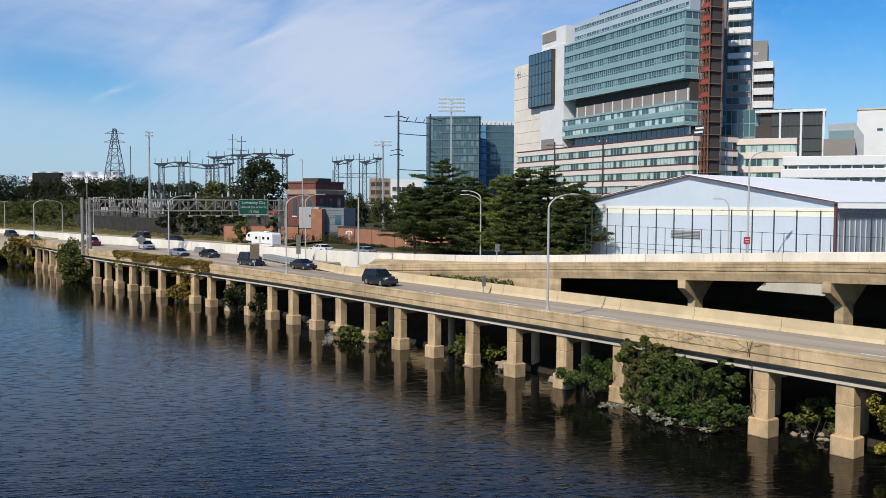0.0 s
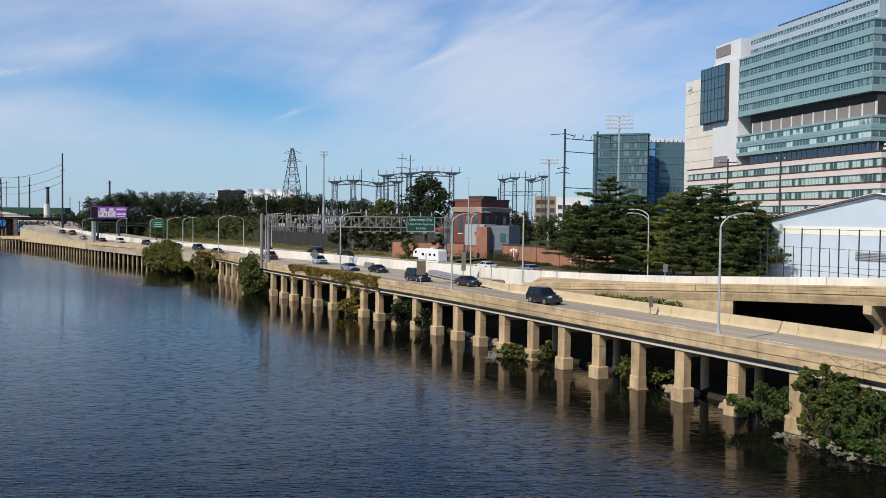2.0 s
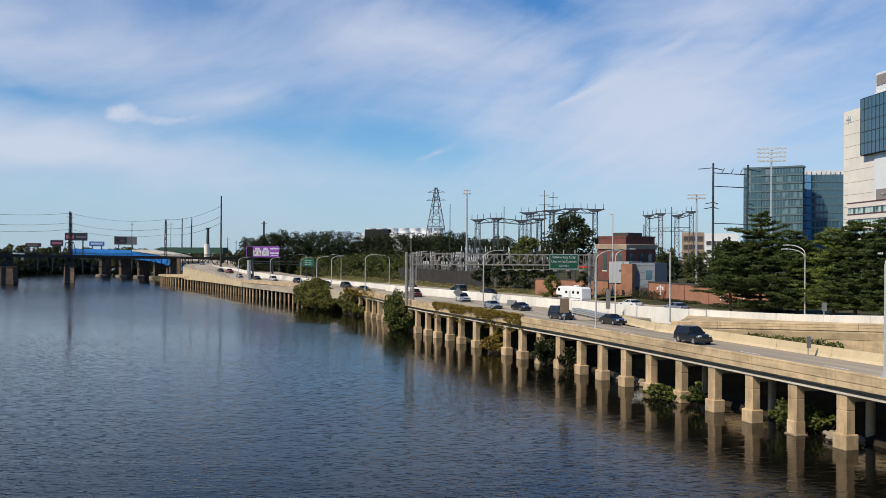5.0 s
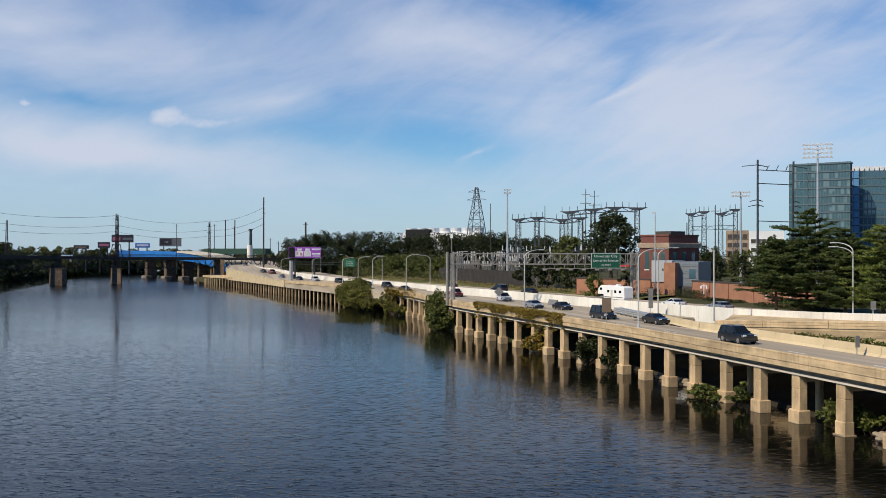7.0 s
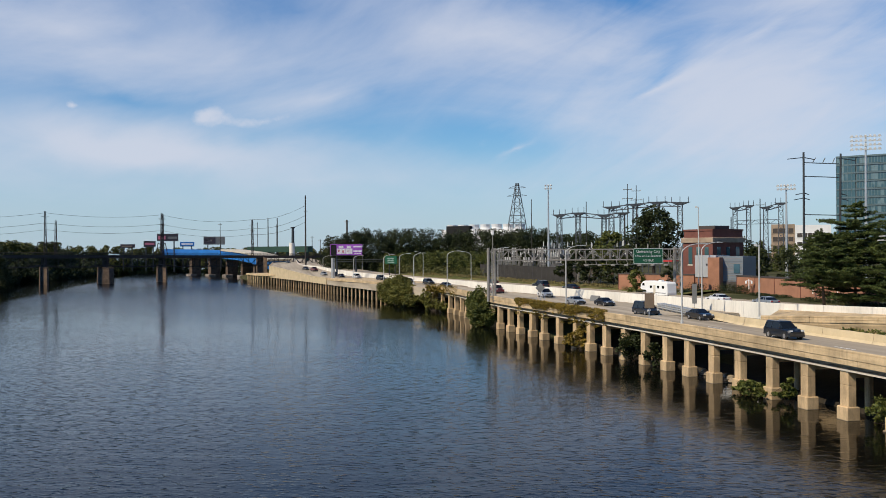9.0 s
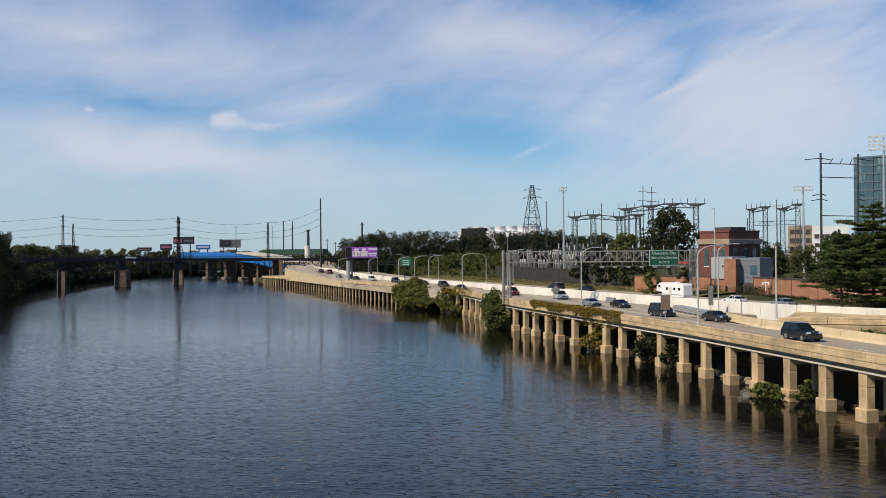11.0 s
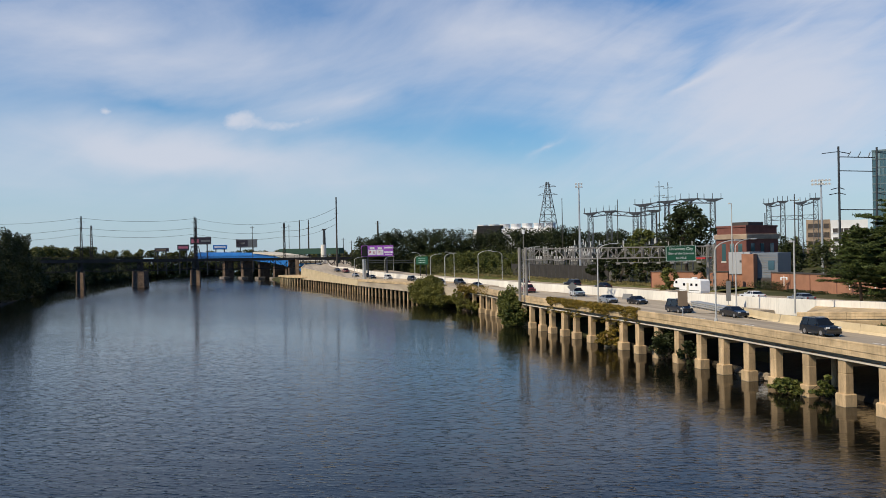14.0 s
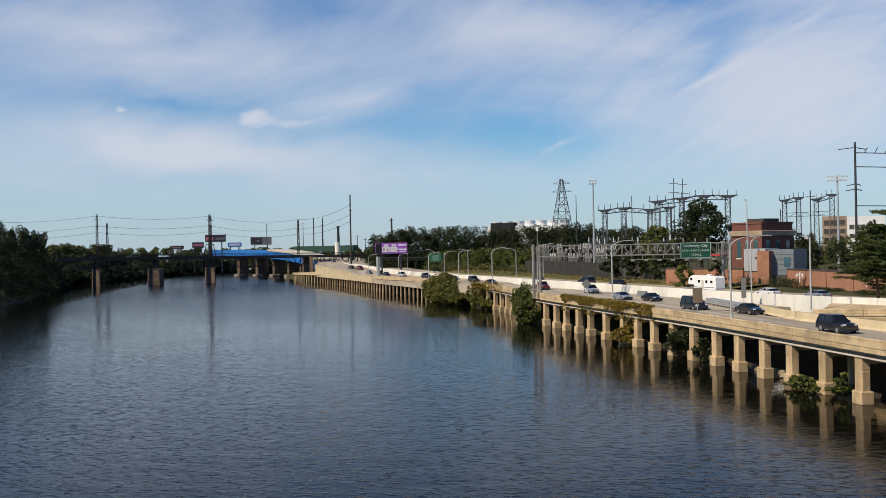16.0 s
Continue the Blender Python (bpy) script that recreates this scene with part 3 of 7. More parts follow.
slim = Shape().box((0, 0, 0.2), (1.2, 1.0, 2.0), 0, 0.06).data("footing", PIER)
tide = Shape().box((0, 0, -0.53), (1.506, 1.306, 1.3), 0, 0.075).data("tide_line", WETSTONE)
cross = Shape().box((0, 4.95, 3.98), (0.8, 9.0, 0.6), 0, 0.05).data("cross_beam", PIER)
for k, d in enumerate(COLUMNS):
    s = S0 + d + 1.35
    c = part("pier_column", shaft, None, viaduct)
    c.matrix_world = Matrix.Translation(EDGE.at(s, 0.95, 0)) @ Matrix.Rotation(EDGE.heading(s) + math.pi, 4, "Z")
    if d not in (35.9,):
        part("footing", stub, None, c)
    else:
        part("footing", slim, None, c)
    part("tide_line", tide, None, c)
    part("cross_beam", cross, None, c)
# round piles of the second row
pile = Shape().bar((0, 0, -1), (0, 0, 4.0), 0.38, 0.38, 12).data("pile", PIER)
for d in [2.4, 8.6, 14.9, 20.4, 26.6, 32.8, 45.2, 56.0, 67.5, 78.9, 90.1, 110.9, 113.2, 130]:
    c = part("pile", pile, None, viaduct)
    c.matrix_world = Matrix.Translation(EDGE.at(S0 + d, 4.6, 0))

# inner barrier of the lower carriageway, in panels
barrier = thing("inner_barrier", "tan concrete traffic barrier along the lower carriageway", "barrier", kind="structure")
s = S_IN
S_END = EDGE.nearest(-21, 112)
while s < S_END:
    p = Shape()
    e = min(s + 8.0, S_END)
    strip(p, EDGE, s + 0.02, e - 0.02, [(10.1, DECK), (10.32, DECK + 0.25), (10.42, 6.45), (10.62, 6.45), (10.72, DECK + 0.25), (10.9, DECK)], 4)
    part("barrier_panel", p, BARRIER, barrier)
    s = e

# it bends away to the gore, where the ramp leaves
GORE = Line([tuple(EDGE.at(S_END, 10.5))[:2], (-17.0, 127.0), (-22.0, 137.0)])
for k in range(3):
    a_, b_ = GORE.length * k / 3 + 0.02, GORE.length * (k + 1) / 3 - 0.02
    p = strip(Shape(), GORE, a_, b_, [(-0.4, DECK), (-0.18, DECK + 0.25), (-0.08, 6.42), (0.12, 6.42), (0.22, DECK + 0.25), (0.4, DECK)], 3)
    part("barrier_panel", p, BARRIER, barrier)

# lane lines
lane = Shape()
s = S_IN
while s < S_BUSH:
    strip(lane, EDGE, s, s + 3.0, [(5.25, DECK + 0.004), (5.25, DECK + 0.012), (5.4, DECK + 0.012), (5.4, DECK + 0.004)], 3)
    s += 12.0
whole("lane_marking", lane, PAINT, "worn white dashed lane line on the road", "road marking", kind="structure")

# upper carriageway: a ramp that rises from the gore, with a tan parapet in front and the white wall behind
RAMP = Line([(60, 18, 12.9), (46, 43.5, 11.9), (32.8, 67.5, 10.66), (25.3, 80.2, 9.80), (17.6, 89.6, 9.15), (11.0, 97.4, 8.55), (3.0, 105.0, 7.92), (-4.4, 112.0, 7.33), (-11.0, 120.2, 6.62)])
upper = thing("upper_viaduct", "tan concrete ramp viaduct rising beside the lower road", "viaduct", kind="structure")
S_RAMP = WALL.nearest(-10.0, 132.6)


def across(k, w, dz):
    """A point of the ramp: k along it, w from the front parapet (0) to the white wall (1), dz from the parapet's top."""
    a, b = RAMP.raw(k * RAMP.length), WALL.raw(k * S_RAMP)
    p = a.lerp(b, w)
    return Vector((p[0], p[1], p[2] + dz))


def ramp_body(k0, k1, section, n):
    return Shape().loft([[across(k0 + (k1 - k0) * i / n, w, dz) for w, dz in section] for i in range(n + 1)], closed=True)


part("upper_deck", ramp_body(0, 1, [(0.02, -0.72), (0.0, -0.74), (0.0, -1.0), (0.02, -1.7), (0.1, -1.7), (0.12, -1.4), (1.0, -1.6), (1.0, -0.85)], 40), CONCRETE, upper)
NP = 13
for i in range(NP):
    part("parapet_panel", ramp_body((i + 0.003) / NP, (i + 0.997) / NP, [(-0.01, -0.76), (-0.01, -0.5), (-0.006, -0.49), (-0.006, -0.465), (-0.01, -0.455), (-0.01, -0.22), (-0.006, -0.21), (-0.006, -0.185), (-0.01, -0.175), (-0.01, -0.04), (-0.006, 0.0), (0.022, 0.0), (0.028, -0.04), (0.04, -0.75)], 3), CONCRETE, upper)
NW = 17
for i in range(NW):
    a_, b_ = WALL.length * 0 + S_RAMP * (i + 0.003) / NW, S_RAMP * (i + 0.997) / NW
    rows = []
    for k in range(4):
        q = a_ + (b_ - a_) * k / 3
        z = WALL.raw(q)[2]
        rows.append([WALL.at(q, 0.0, z - 1.5), WALL.at(q, 0.0, z - 0.04), WALL.at(q, 0.04, z), WALL.at(q, 0.3, z), WALL.at(q, 0.34, z - 0.04), WALL.at(q, 0.5, z - 1.5)])
    part("wall_panel", Shape().loft(rows, closed=True), WALLWHITE, upper)
cap_ring = [(0.1, 0.0), (0.1, -0.75), (1.7, -1.9), (2.9, -1.9), (4.6, -0.2), (4.6, 0.0)]
cap_mesh = Shape().hull([(-0.42, y, z) for y, z in cap_ring], [(0.42, y, z) for y, z in cap_ring]).data("pier_cap", CONCRETE)
post_mesh = Shape().box((0, 2.3, -5.0), (0.84, 1.3, 6.6), 0, 0.05).data("pier_shaft", CONCRETE)
for x, y in [(30.2, 72.2), (21.6, 84.7), (40.0, 54.5)]:
    s = RAMP.nearest(x, y)
    m = Matrix.Translation(RAMP.at(s, 0, RAMP.raw(s)[2] - 1.7)) @ Matrix.Rotation(RAMP.heading(s) + math.pi, 4, "Z")
    c = part("pier_cap", cap_mesh, None, upper)
    c.matrix_world = m
    part("pier_shaft", post_mesh, None, c)
# a lower strip of concrete hangs under the deck beside the nearer pier
k0, k1 = RAMP.nearest(30.3, 71.7) / RAMP.length, RAMP.nearest(26.7, 77.8) / RAMP.length
rows = [[across(k, 0.03, -1.7), across(k, 0.03, drop), across(k, 0.06, drop), across(k, 0.06, -1.7)] for k, drop in ((k0, -2.75), (k0 + (k1 - k0) * 0.86, -2.5), (k1, -2.42))]
rows[-1] = [across(k1 - 0.012, 0.03, -1.7), rows[-1][1], rows[-1][2], across(k1 - 0.012, 0.06, -1.7)]
part("soffit_strip", Shape().loft(rows, closed=True), PALE, upper)
K_AB = RAMP.nearest(12.2, 96.0) / RAMP.length
rows = []
for i in range(9):
    k = K_AB + (1 - K_AB) * i / 8
    rows.append([across(k, 0.025, 3.0 - across(k, 0, 0).z), across(k, 0.025, -1.65), across(k, 0.98, -1.65), across(k, 0.98, 2.5 - across(k, 1, 0).z)])
part("abutment", Shape().loft(rows, closed=True), CONCRETE, upper)

# the white wall goes on as the median
median = thing("median_wall", "white concrete median wall between the carriageways", "barrier", kind="structure")
s = S_RAMP
while s < WALL.nearest(-320, 482):
    e = s + 7.6
    rows = []
    for k in range(4):
        q = s + 0.02 + (e - s - 0.04) * k / 3
        z = WALL.raw(q)[2]
        rows.append([WALL.at(q, -0.1, DECK - 0.4), WALL.at(q, 0.0, z - 0.04), WALL.at(q, 0.04, z), WALL.at(q, 0.3, z), WALL.at(q, 0.34, z - 0.04), WALL.at(q, 0.5, DECK - 0.4)])
    part("wall_panel", Shape().loft(rows, closed=True), WALLWHITE, median)
    s = e
# retaining wall behind the ramp; near-black brown paints in the shade under the deck
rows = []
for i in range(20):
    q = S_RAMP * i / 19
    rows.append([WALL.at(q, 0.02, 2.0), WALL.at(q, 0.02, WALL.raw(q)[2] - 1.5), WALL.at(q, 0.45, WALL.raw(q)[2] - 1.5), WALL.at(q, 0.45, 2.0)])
part("retaining_wall", Shape().loft(rows, closed=True), NEARBLACK, upper)
# far carriageway
far_road = Shape()
rows = []
s = 0.0
while s < WALL.length - 2:
    z = WALL.raw(s)[2] - 0.9
    rows.append([WALL.at(s, 0.45, z), WALL.at(s, 14.0, z + 0.1), WALL.at(s, 15.5, z - 1.5), WALL.at(s, 0.45, z - 1.5)])
    s += 6
far_road.loft(rows, closed=True)
whole("road_far_carriageway", far_road, ROAD, "pale concrete roadway behind the median wall", "road", kind="structure")
# near carriageway beyond the viaduct, rising behind its river wall towards the rail bridge: x, y, height of the wall's top
BRINK = Line([(-98.3, 209, 5.77), (-112.5, 222.6, 5.77), (-138.6, 247.7, 5.7), (-164.8, 272, 5.5), (-184.8, 292, 5.5), (-197, 304, 5.9), (-213, 319, 6.75), (-233.8, 338, 7.9), (-246, 349.5, 8.35),
              (-262, 374, 8.8), (-300, 430, 9.5), (-360, 518, 9.9), (-450, 645, 10.1)])


def road_z(x, y):
    """Height of the near carriageway's surface beyond the viaduct."""
    return BRINK.raw(BRINK.nearest(x, y))[2] - 0.15


far2, kerb = Shape(), Shape()
rows, krows = [], []
s = 0.0
while s < BRINK.length - 2:
    p = BRINK.raw(s)
    q = WALL.raw(WALL.nearest(p[0], p[1]))
    z = p[2] - 0.3
    rows.append([BRINK.at(s, 0, z), (q[0], q[1], z + 0.35), (q[0], q[1], 3.0), BRINK.at(s, 0, 3.0)])
    if p[0] < -172:
        krows.append([BRINK.at(s, -0.25, 3.0), BRINK.at(s, -0.25, p[2] - 0.35), BRINK.at(s, -0.33, p[2] - 0.3), BRINK.at(s, -0.33, p[2]), BRINK.at(s, 0.1, p[2]), BRINK.at(s, 0.1, 3.0)])
    s += 6
far2.loft(rows, closed=True)
whole("road_far_stretch", far2, ROAD, "pale concrete riverside roadway climbing away upstream", "road", kind="structure")
whole("wall_far_stretch", kerb.loft(krows, closed=True), BARRIER, "tan retaining wall of the climbing riverside road", "wall", kind="structure")

# lower quay on close columns, farther along
quay = thing("river_quay", "low tan concrete quay on many short columns", "quay", kind="structure")


def quay_top(s):
    return 5.7 - 1.6 * max(0.0, min(1.0, (s - S_FAR0 - 20) / (S_FAR1 - S_FAR0 - 30)))


q = Shape()
rows = []
for s in np.linspace(S_FAR0 - 10, S_FAR1, 40):
    z = quay_top(s)
    rows.append([EDGE.at(s, 0.0, z - 0.75), EDGE.at(s, 0.0, z), EDGE.at(s, 19.0, z + 0.1), EDGE.at(s, 19.0, z - 0.75)])
part("quay_deck", q.loft(rows, closed=True), CONCRETE, quay)
leg = Shape().box((0, 0, 1.9), (0.62, 0.42, 5.6), 0, 0.04).data("quay_column", PIER)
s = S_FAR0 - 8
while s < S_FAR1:
    c = part("quay_column", leg, None, quay)
    c.matrix_world = Matrix.Translation(EDGE.at(s, 0.8, quay_top(s) - 5.4)) @ Matrix.Rotation(EDGE.heading(s), 4, "Z")
    s += 4.2

# ---- street furniture along the roads ----
def street_lamp(base, height, arms, reach=2.6, radius=0.11, label="grey steel street lamp with a curved arm"):
    """A tapered pole with one bent arm for each direction given (radians)."""
    lamp = thing("street_lamp", label, "street lamp", "street lamps", at=Matrix.Translation(base))
    pole = Shape().bar((0, 0, 0), (0, 0, 0.35), radius * 1.9, radius * 1.7, 8).bar((0, 0, 0.3), (0, 0, height - 1.2), radius, radius * 0.75, 8)
    part("pole", pole, LAMPGREY, lamp, smooth=False)
    for k, a in enumerate(arms):
        dx, dy = math.cos(a), math.sin(a)
        z0 = height - 1.25 - k * 0.55
        pts = []
        for i in range(9):
            t = i / 8
            h = reach * (1 - math.cos(t * math.pi / 2))
            pts.append((dx * h, dy * h, z0 + 1.2 * math.sin(t * math.pi / 2)))
        arm = part("arm", Shape().pipe(pts, radius * 0.7, radius * 0.45, 8), LAMPGREY, lamp, smooth=True)
        e = pts[-1]
        head = Shape().bar((e[0] - dx * 0.1, e[1] - dy * 0.1, e[2]), (e[0] + dx * 0.75, e[1] + dy * 0.75, e[2] - 0.02), 0.17, 0.12, 8, 0.6)
        part("lamp_head", head, LAMPGREY, arm, "grey cobra-head lantern")
    return lamp


ACROSS = math.atan2(0.6, 0.8)
for x, y, top in [(8.2, 72.9, 15.7), (-19.2, 110.4, 15.7), (-39.8, 137.6, 15.7), (-64.5, 164.0, 15.5), (-88.3, 199.5, 14.9), (-106.4, 218.5, 14.4), (-115.0, 226.5, 14.2), (-126.0, 236.5, 13.9), (-148, 257, 13.6), (-176, 284, 13.3)]:
    s = EDGE.nearest(x, y)
    p = EDGE.at(s, 0.2, TOP - 0.02)
    street_lamp(p, top - TOP, [EDGE.heading(s) - math.pi / 2])
for x, y, z, top, arm, off in [(-20.9, 138.4, 5.45, 16.0, ACROSS, 0)]:
    street_lamp((x, y, z), top - z, [arm])
street_lamp((5.4, 132.6, 6.5), 10.1, [math.pi * 0.86, math.pi * 0.98], 2.3, label="grey steel street lamp with two curved arms")
street_lamp((30.4, 91.2, 9.0), 11.2, [0.25], 2.0)
street_lamp((30.6, 98.0, 8.6), 6.9, [math.pi * 0.93], 0.9, 0.09)
for x, y in [(-97.5, 231.5), (-112.0, 246.0), (-140, 274), (-168, 300), (-196, 328)]:
    s = WALL.nearest(x, y)
    street_lamp(WALL.at(s, 14.3, 6.0), 8.6, [WALL.heading(s) + math.pi / 2])


def lettering(name, text, size, mat, parent, m):
    """Raised letters of the built-in font, as a mesh under parent."""
    cu = bpy.data.curves.new(name, "FONT")
    cu.body, cu.size, cu.extrude, cu.align_x, cu.align_y = text, size, 0.015, "CENTER", "CENTER"
    tmp = new(name, cu)
    me = bpy.data.meshes.new_from_object(tmp)
    bpy.data.objects.remove(tmp)
    me.materials.clear()
    me.materials.append(mat)
    ob = new(name, me)
    ob.parent = parent
    ob.matrix_local = m
    return tagged(ob, kind="stuff")


# sign gantry over both carriageways
GA, GB = Vector((-63.6, 162.6, 5.45)), Vector((-31.2, 177.2, 6.2))
GU = Vector((GB.x - GA.x, GB.y - GA.y, 0))
GL = GU.length
WORNGALV = material("weathered_galvanised", (0.30, 0.28, 0.25), 0.6, 0.4, vary=0.15, scale=1.5)
gantry = thing("sign_gantry", "galvanised steel lattice sign gantry spanning the road", "gantry", at=Matrix.Translation(GA) @ Matrix.Rotation(math.atan2(GU.y, GU.x), 4, "Z"))
for u in (0.0, GL):
    foot = -0.3 if u == 0 else -1.4
    for v in (0.0,):
        for du in (-0.62, 0.62):
            part("upright", Shape().bar((u + du, v, foot), (u + du, v, 9.9), 0.30, 0.30, 8), WORNGALV, gantry)
        lattice = Shape()
        for k in range(7):
            z = 0.5 + k * 1.35
            lattice.bar((u - 0.62, v, z), (u + 0.62, v, z), 0.06)
            lattice.bar((u + 0.62 if k % 2 else u - 0.62, v, z), (u - 0.62 if k % 2 else u + 0.62, v, z + 1.35), 0.06)
        part("lattice", lattice, WORNGALV, gantry)
for v in (-0.75, 0.75):
    for z in (9.55, 7.55):
        part("chord", Shape().bar((0, v, z), (GL, v, z), 0.11, 0.11, 6), WORNGALV, gantry)
web = 22
for v in (-0.75, 0.75):
    lattice = Shape()
    for k in range(web + 1):
        u = GL * k / web
        lattice.bar((u, v, 7.55), (u, v, 9.55), 0.07)
        if k < web:
            w = GL * (k + 1) / web
            lattice.bar((u, v, 7.55 if k % 2 else 9.55), (w, v, 9.55 if k % 2 else 7.55), 0.055)
    part("lattice", lattice, WORNGALV, gantry)
lattice = Shape()
for k in range(web + 1):
    u = GL * k / web
    for z in (7.55, 9.55):
        lattice.bar((u, -0.75, z), (u, 0.75, z), 0.05)
part("bracing", lattice, WORNGALV, gantry)
part("camera_pole", Shape().bar((0.2, 0, 9.8), (0.2, 0, 12.6), 0.07, 0.07, 6), WORNGALV, gantry)
part("camera_box", Shape().box((0.2, 0, 12.9), (0.5, 0.5, 0.8), 0, 0.06), WHITE, gantry, "white camera housing")
walkway = Shape().box((GL * 0.72, -1.3, 6.72), (GL * 0.46, 0.9, 0.07))
for k in range(9):
    walkway.bar((GL * (0.5 + 0.055 * k), -1.7, 6.75), (GL * (0.5 + 0.055 * k), -0.8, 7.5), 0.05)
part("walkway", walkway, WORNGALV, gantry)
for k in range(7):
    part("sign_light", Shape().box((GL * (0.5 + 0.07 * k), -2.2, 6.55), (0.7, 0.45, 0.3), 0, 0.08), WORNGALV, gantry)
SX = GL * 0.832
board = part("sign_board", Shape().box((SX, -1.45, 8.25), (5.7, 0.12, 3.0), 0, 0.05), SIGN, gantry, "green highway sign panel")
rim = Shape()
for a, b in (((-2.75, -1.4), (2.75, -1.4)), ((2.75, -1.4), (2.75, 1.4)), ((2.75, 1.4), (-2.75, 1.4)), ((-2.75, 1.4), (-2.75, -1.4))):
    rim.bar((SX + a[0], -1.525, 8.25 + a[1]), (SX + b[0], -1.525, 8.25 + b[1]), 0.05)
part("sign_border", rim, LETTER, board)
for text, dz, size in (("University City", 0.85, 0.74), ("Univ of the Sciences", 0.0, 0.6), ("1/2 MILE", -0.85, 0.56)):
    lettering("lettering", text, size, LETTER, board, Matrix.Translation((SX, -1.53, 8.25 + dz)) @ Matrix.Rotation(math.pi / 2, 4, "X"))
for u in (-2.2, 0.0, 2.2):
    part("sign_bracket", Shape().box((SX + u, -1.15, 8.6), (0.12, 0.55, 3.9)), WORNGALV, gantry)

# smaller signs and rails
gore = thing("guard_rail", "galvanised crash cushion rail at the road fork", "guard rail")
ga, gb = Vector((-28.4, 143.6, 5.6)), Vector((-21.3, 131.4, 5.5))
for z in (0.35, 0.62, 0.88):
    part("rail", Shape().bar(ga + Vector((0, 0, z)), gb + Vector((0, 0, z)), 0.13, 0.13, 6), GALV, gore)
gd = (gb - ga).normalized()
gn = Vector((-gd.y, gd.x, 0)) * 0.9
for z in (0.35, 0.62, 0.88):
    part("rail", Shape().bar(ga + gn + Vector((0, 0, z)), gb + gn + Vector((0, 0, z)), 0.13, 0.13, 6), GALV, gore)
for k in range(8):
    p = ga.lerp(gb, k / 7)
    part("post", Shape().box((p.x + gn.x / 2, p.y + gn.y / 2, p.z + 0.42), (0.2, 0.95, 1.05), math.atan2(gn.y, gn.x) + math.pi / 2), GALV, gore)


def road_sign(name, base, height, w, h, face, mat, label, diamond=False, z_up=None):
    """A flat sign on a post, facing the angle given."""
    ob = thing(name, label, "sign", at=Matrix.Translation(base) @ Matrix.Rotation(face, 4, "Z"))
    part("post", Shape().bar((0, 0, -0.1), (0, 0, height - h * 0.1), 0.06, 0.06, 6), GALV, ob)
    zc = height - h / 2
    panel = Shape()
    if diamond:
        r = h / 2
        panel.hull([(0.07, -r, zc), (0.07, 0, zc - r), (0.07, r, zc), (0.07, 0, zc + r)], [(0.12, -r, zc), (0.12, 0, zc - r), (0.12, r, zc), (0.12, 0, zc + r)])
    else:
        panel.box((0.1, 0, zc), (0.06, w, h))
    part("sign_panel", panel, mat, ob)
    return ob


SIGNGREY = material("sign_back_grey", (0.22, 0.22, 0.21), 0.6, 0.3, vary=0.1)
SIGNBROWN = material("sign_brown", (0.30, 0.21, 0.13), 0.7, vary=0.15)
SIGNRED = material("sign_red", (0.42, 0.02, 0.025), 0.5, vary=0.06)
FACE = math.atan2(-150, 50)
diamond = road_sign("warning_sign", EDGE.at(EDGE.nearest(-50.3, 147.2), 1.4, DECK), 3.9, 1.5, 1.65, FACE, SIGNGREY, "back of a grey diamond warning sign on a frame", True)
for k in (-0.7, 0.7):
    part("frame_leg", Shape().bar((0, k, 0), (0, k, 1.6), 0.05), GALV, diamond)
for z in (0.7, 1.4):
    part("frame_rail", Shape().bar((0, -1.0, z), (0, 1.0, z), 0.05), GALV, diamond)
road_sign("wooden_sign", EDGE.at(EDGE.nearest(-24.6, 116.6), 0.2, TOP), 3.2, 1.3, 1.9, FACE + 0.35, SIGNBROWN, "brown two-board sign on a steel post")
road_sign("marker_sign", EDGE.at(EDGE.nearest(-3.4, 89.2), 9.0, DECK), 1.9, 0.45, 1.1, FACE + 0.3, SIGNGREY, "small grey road marker post")
road_sign("grey_sign", Vector((-22.6, 142.2, 5.5)), 4.2, 0.7, 3.0, FACE, SIGNGREY, "tall narrow grey sign panel on a post")
road_sign("wall_sign", WALL.at(WALL.nearest(6.5, 117), 0.15, WALL.raw(WALL.nearest(6.5, 117))[2] - 0.05), 1.5, 0.6, 1.0, FACE, SIGNGREY, "small grey sign on the white wall")
red = road_sign("red_sign", WALL.at(WALL.nearest(29.3, 90), 0.15, 9.9), 1.75, 0.72, 0.68, FACE, SIGNRED, "red rectangular road sign with two white lines")
for k in (0.12, -0.14):
    part("text_bar", Shape().box((0.15, 0, 1.41 + k), (0.03, 0.5, 0.09)), LETTER, red)
for x, y, z, h in [(-11.6, 124.6, 6.2, 9.3), (-28.2, 182.8, 6.3, 16.9)]:
    pole = thing("pole", "slender grey steel pole beside the road", "pole", at=Matrix.Translation((x, y, z)))
    part("shaft", Shape().bar((0, 0, 0), (0, 0, h), 0.13, 0.09, 8), LAMPGREY, pole)
    part("bracket", Shape().bar((-0.35, 0, h - 0.1), (0.1, 0, h - 0.1), 0.06).box((-0.4, 0, h - 0.05), (0.4, 0.3, 0.3)), LAMPGREY, pole)
barrel = thing("concrete_block", "grey temporary concrete block against the median wall", "barrier", at=Matrix.Translation((-43.5, 163.0, 5.5)) @ Matrix.Rotation(WALL.heading(WALL.nearest(-43, 166)), 4, "Z"))
part("block", Shape().hull([(-1.5, -0.4, 0), (1.5, -0.4, 0), (1.5, 0.4, 0), (-1.5, 0.4, 0)], [(-1.4, -0.15, 1.1), (1.4, -0.15, 1.1), (1.4, 0.15, 1.1), (-1.4, 0.15, 1.1)]), SIGNGREY, barrel)

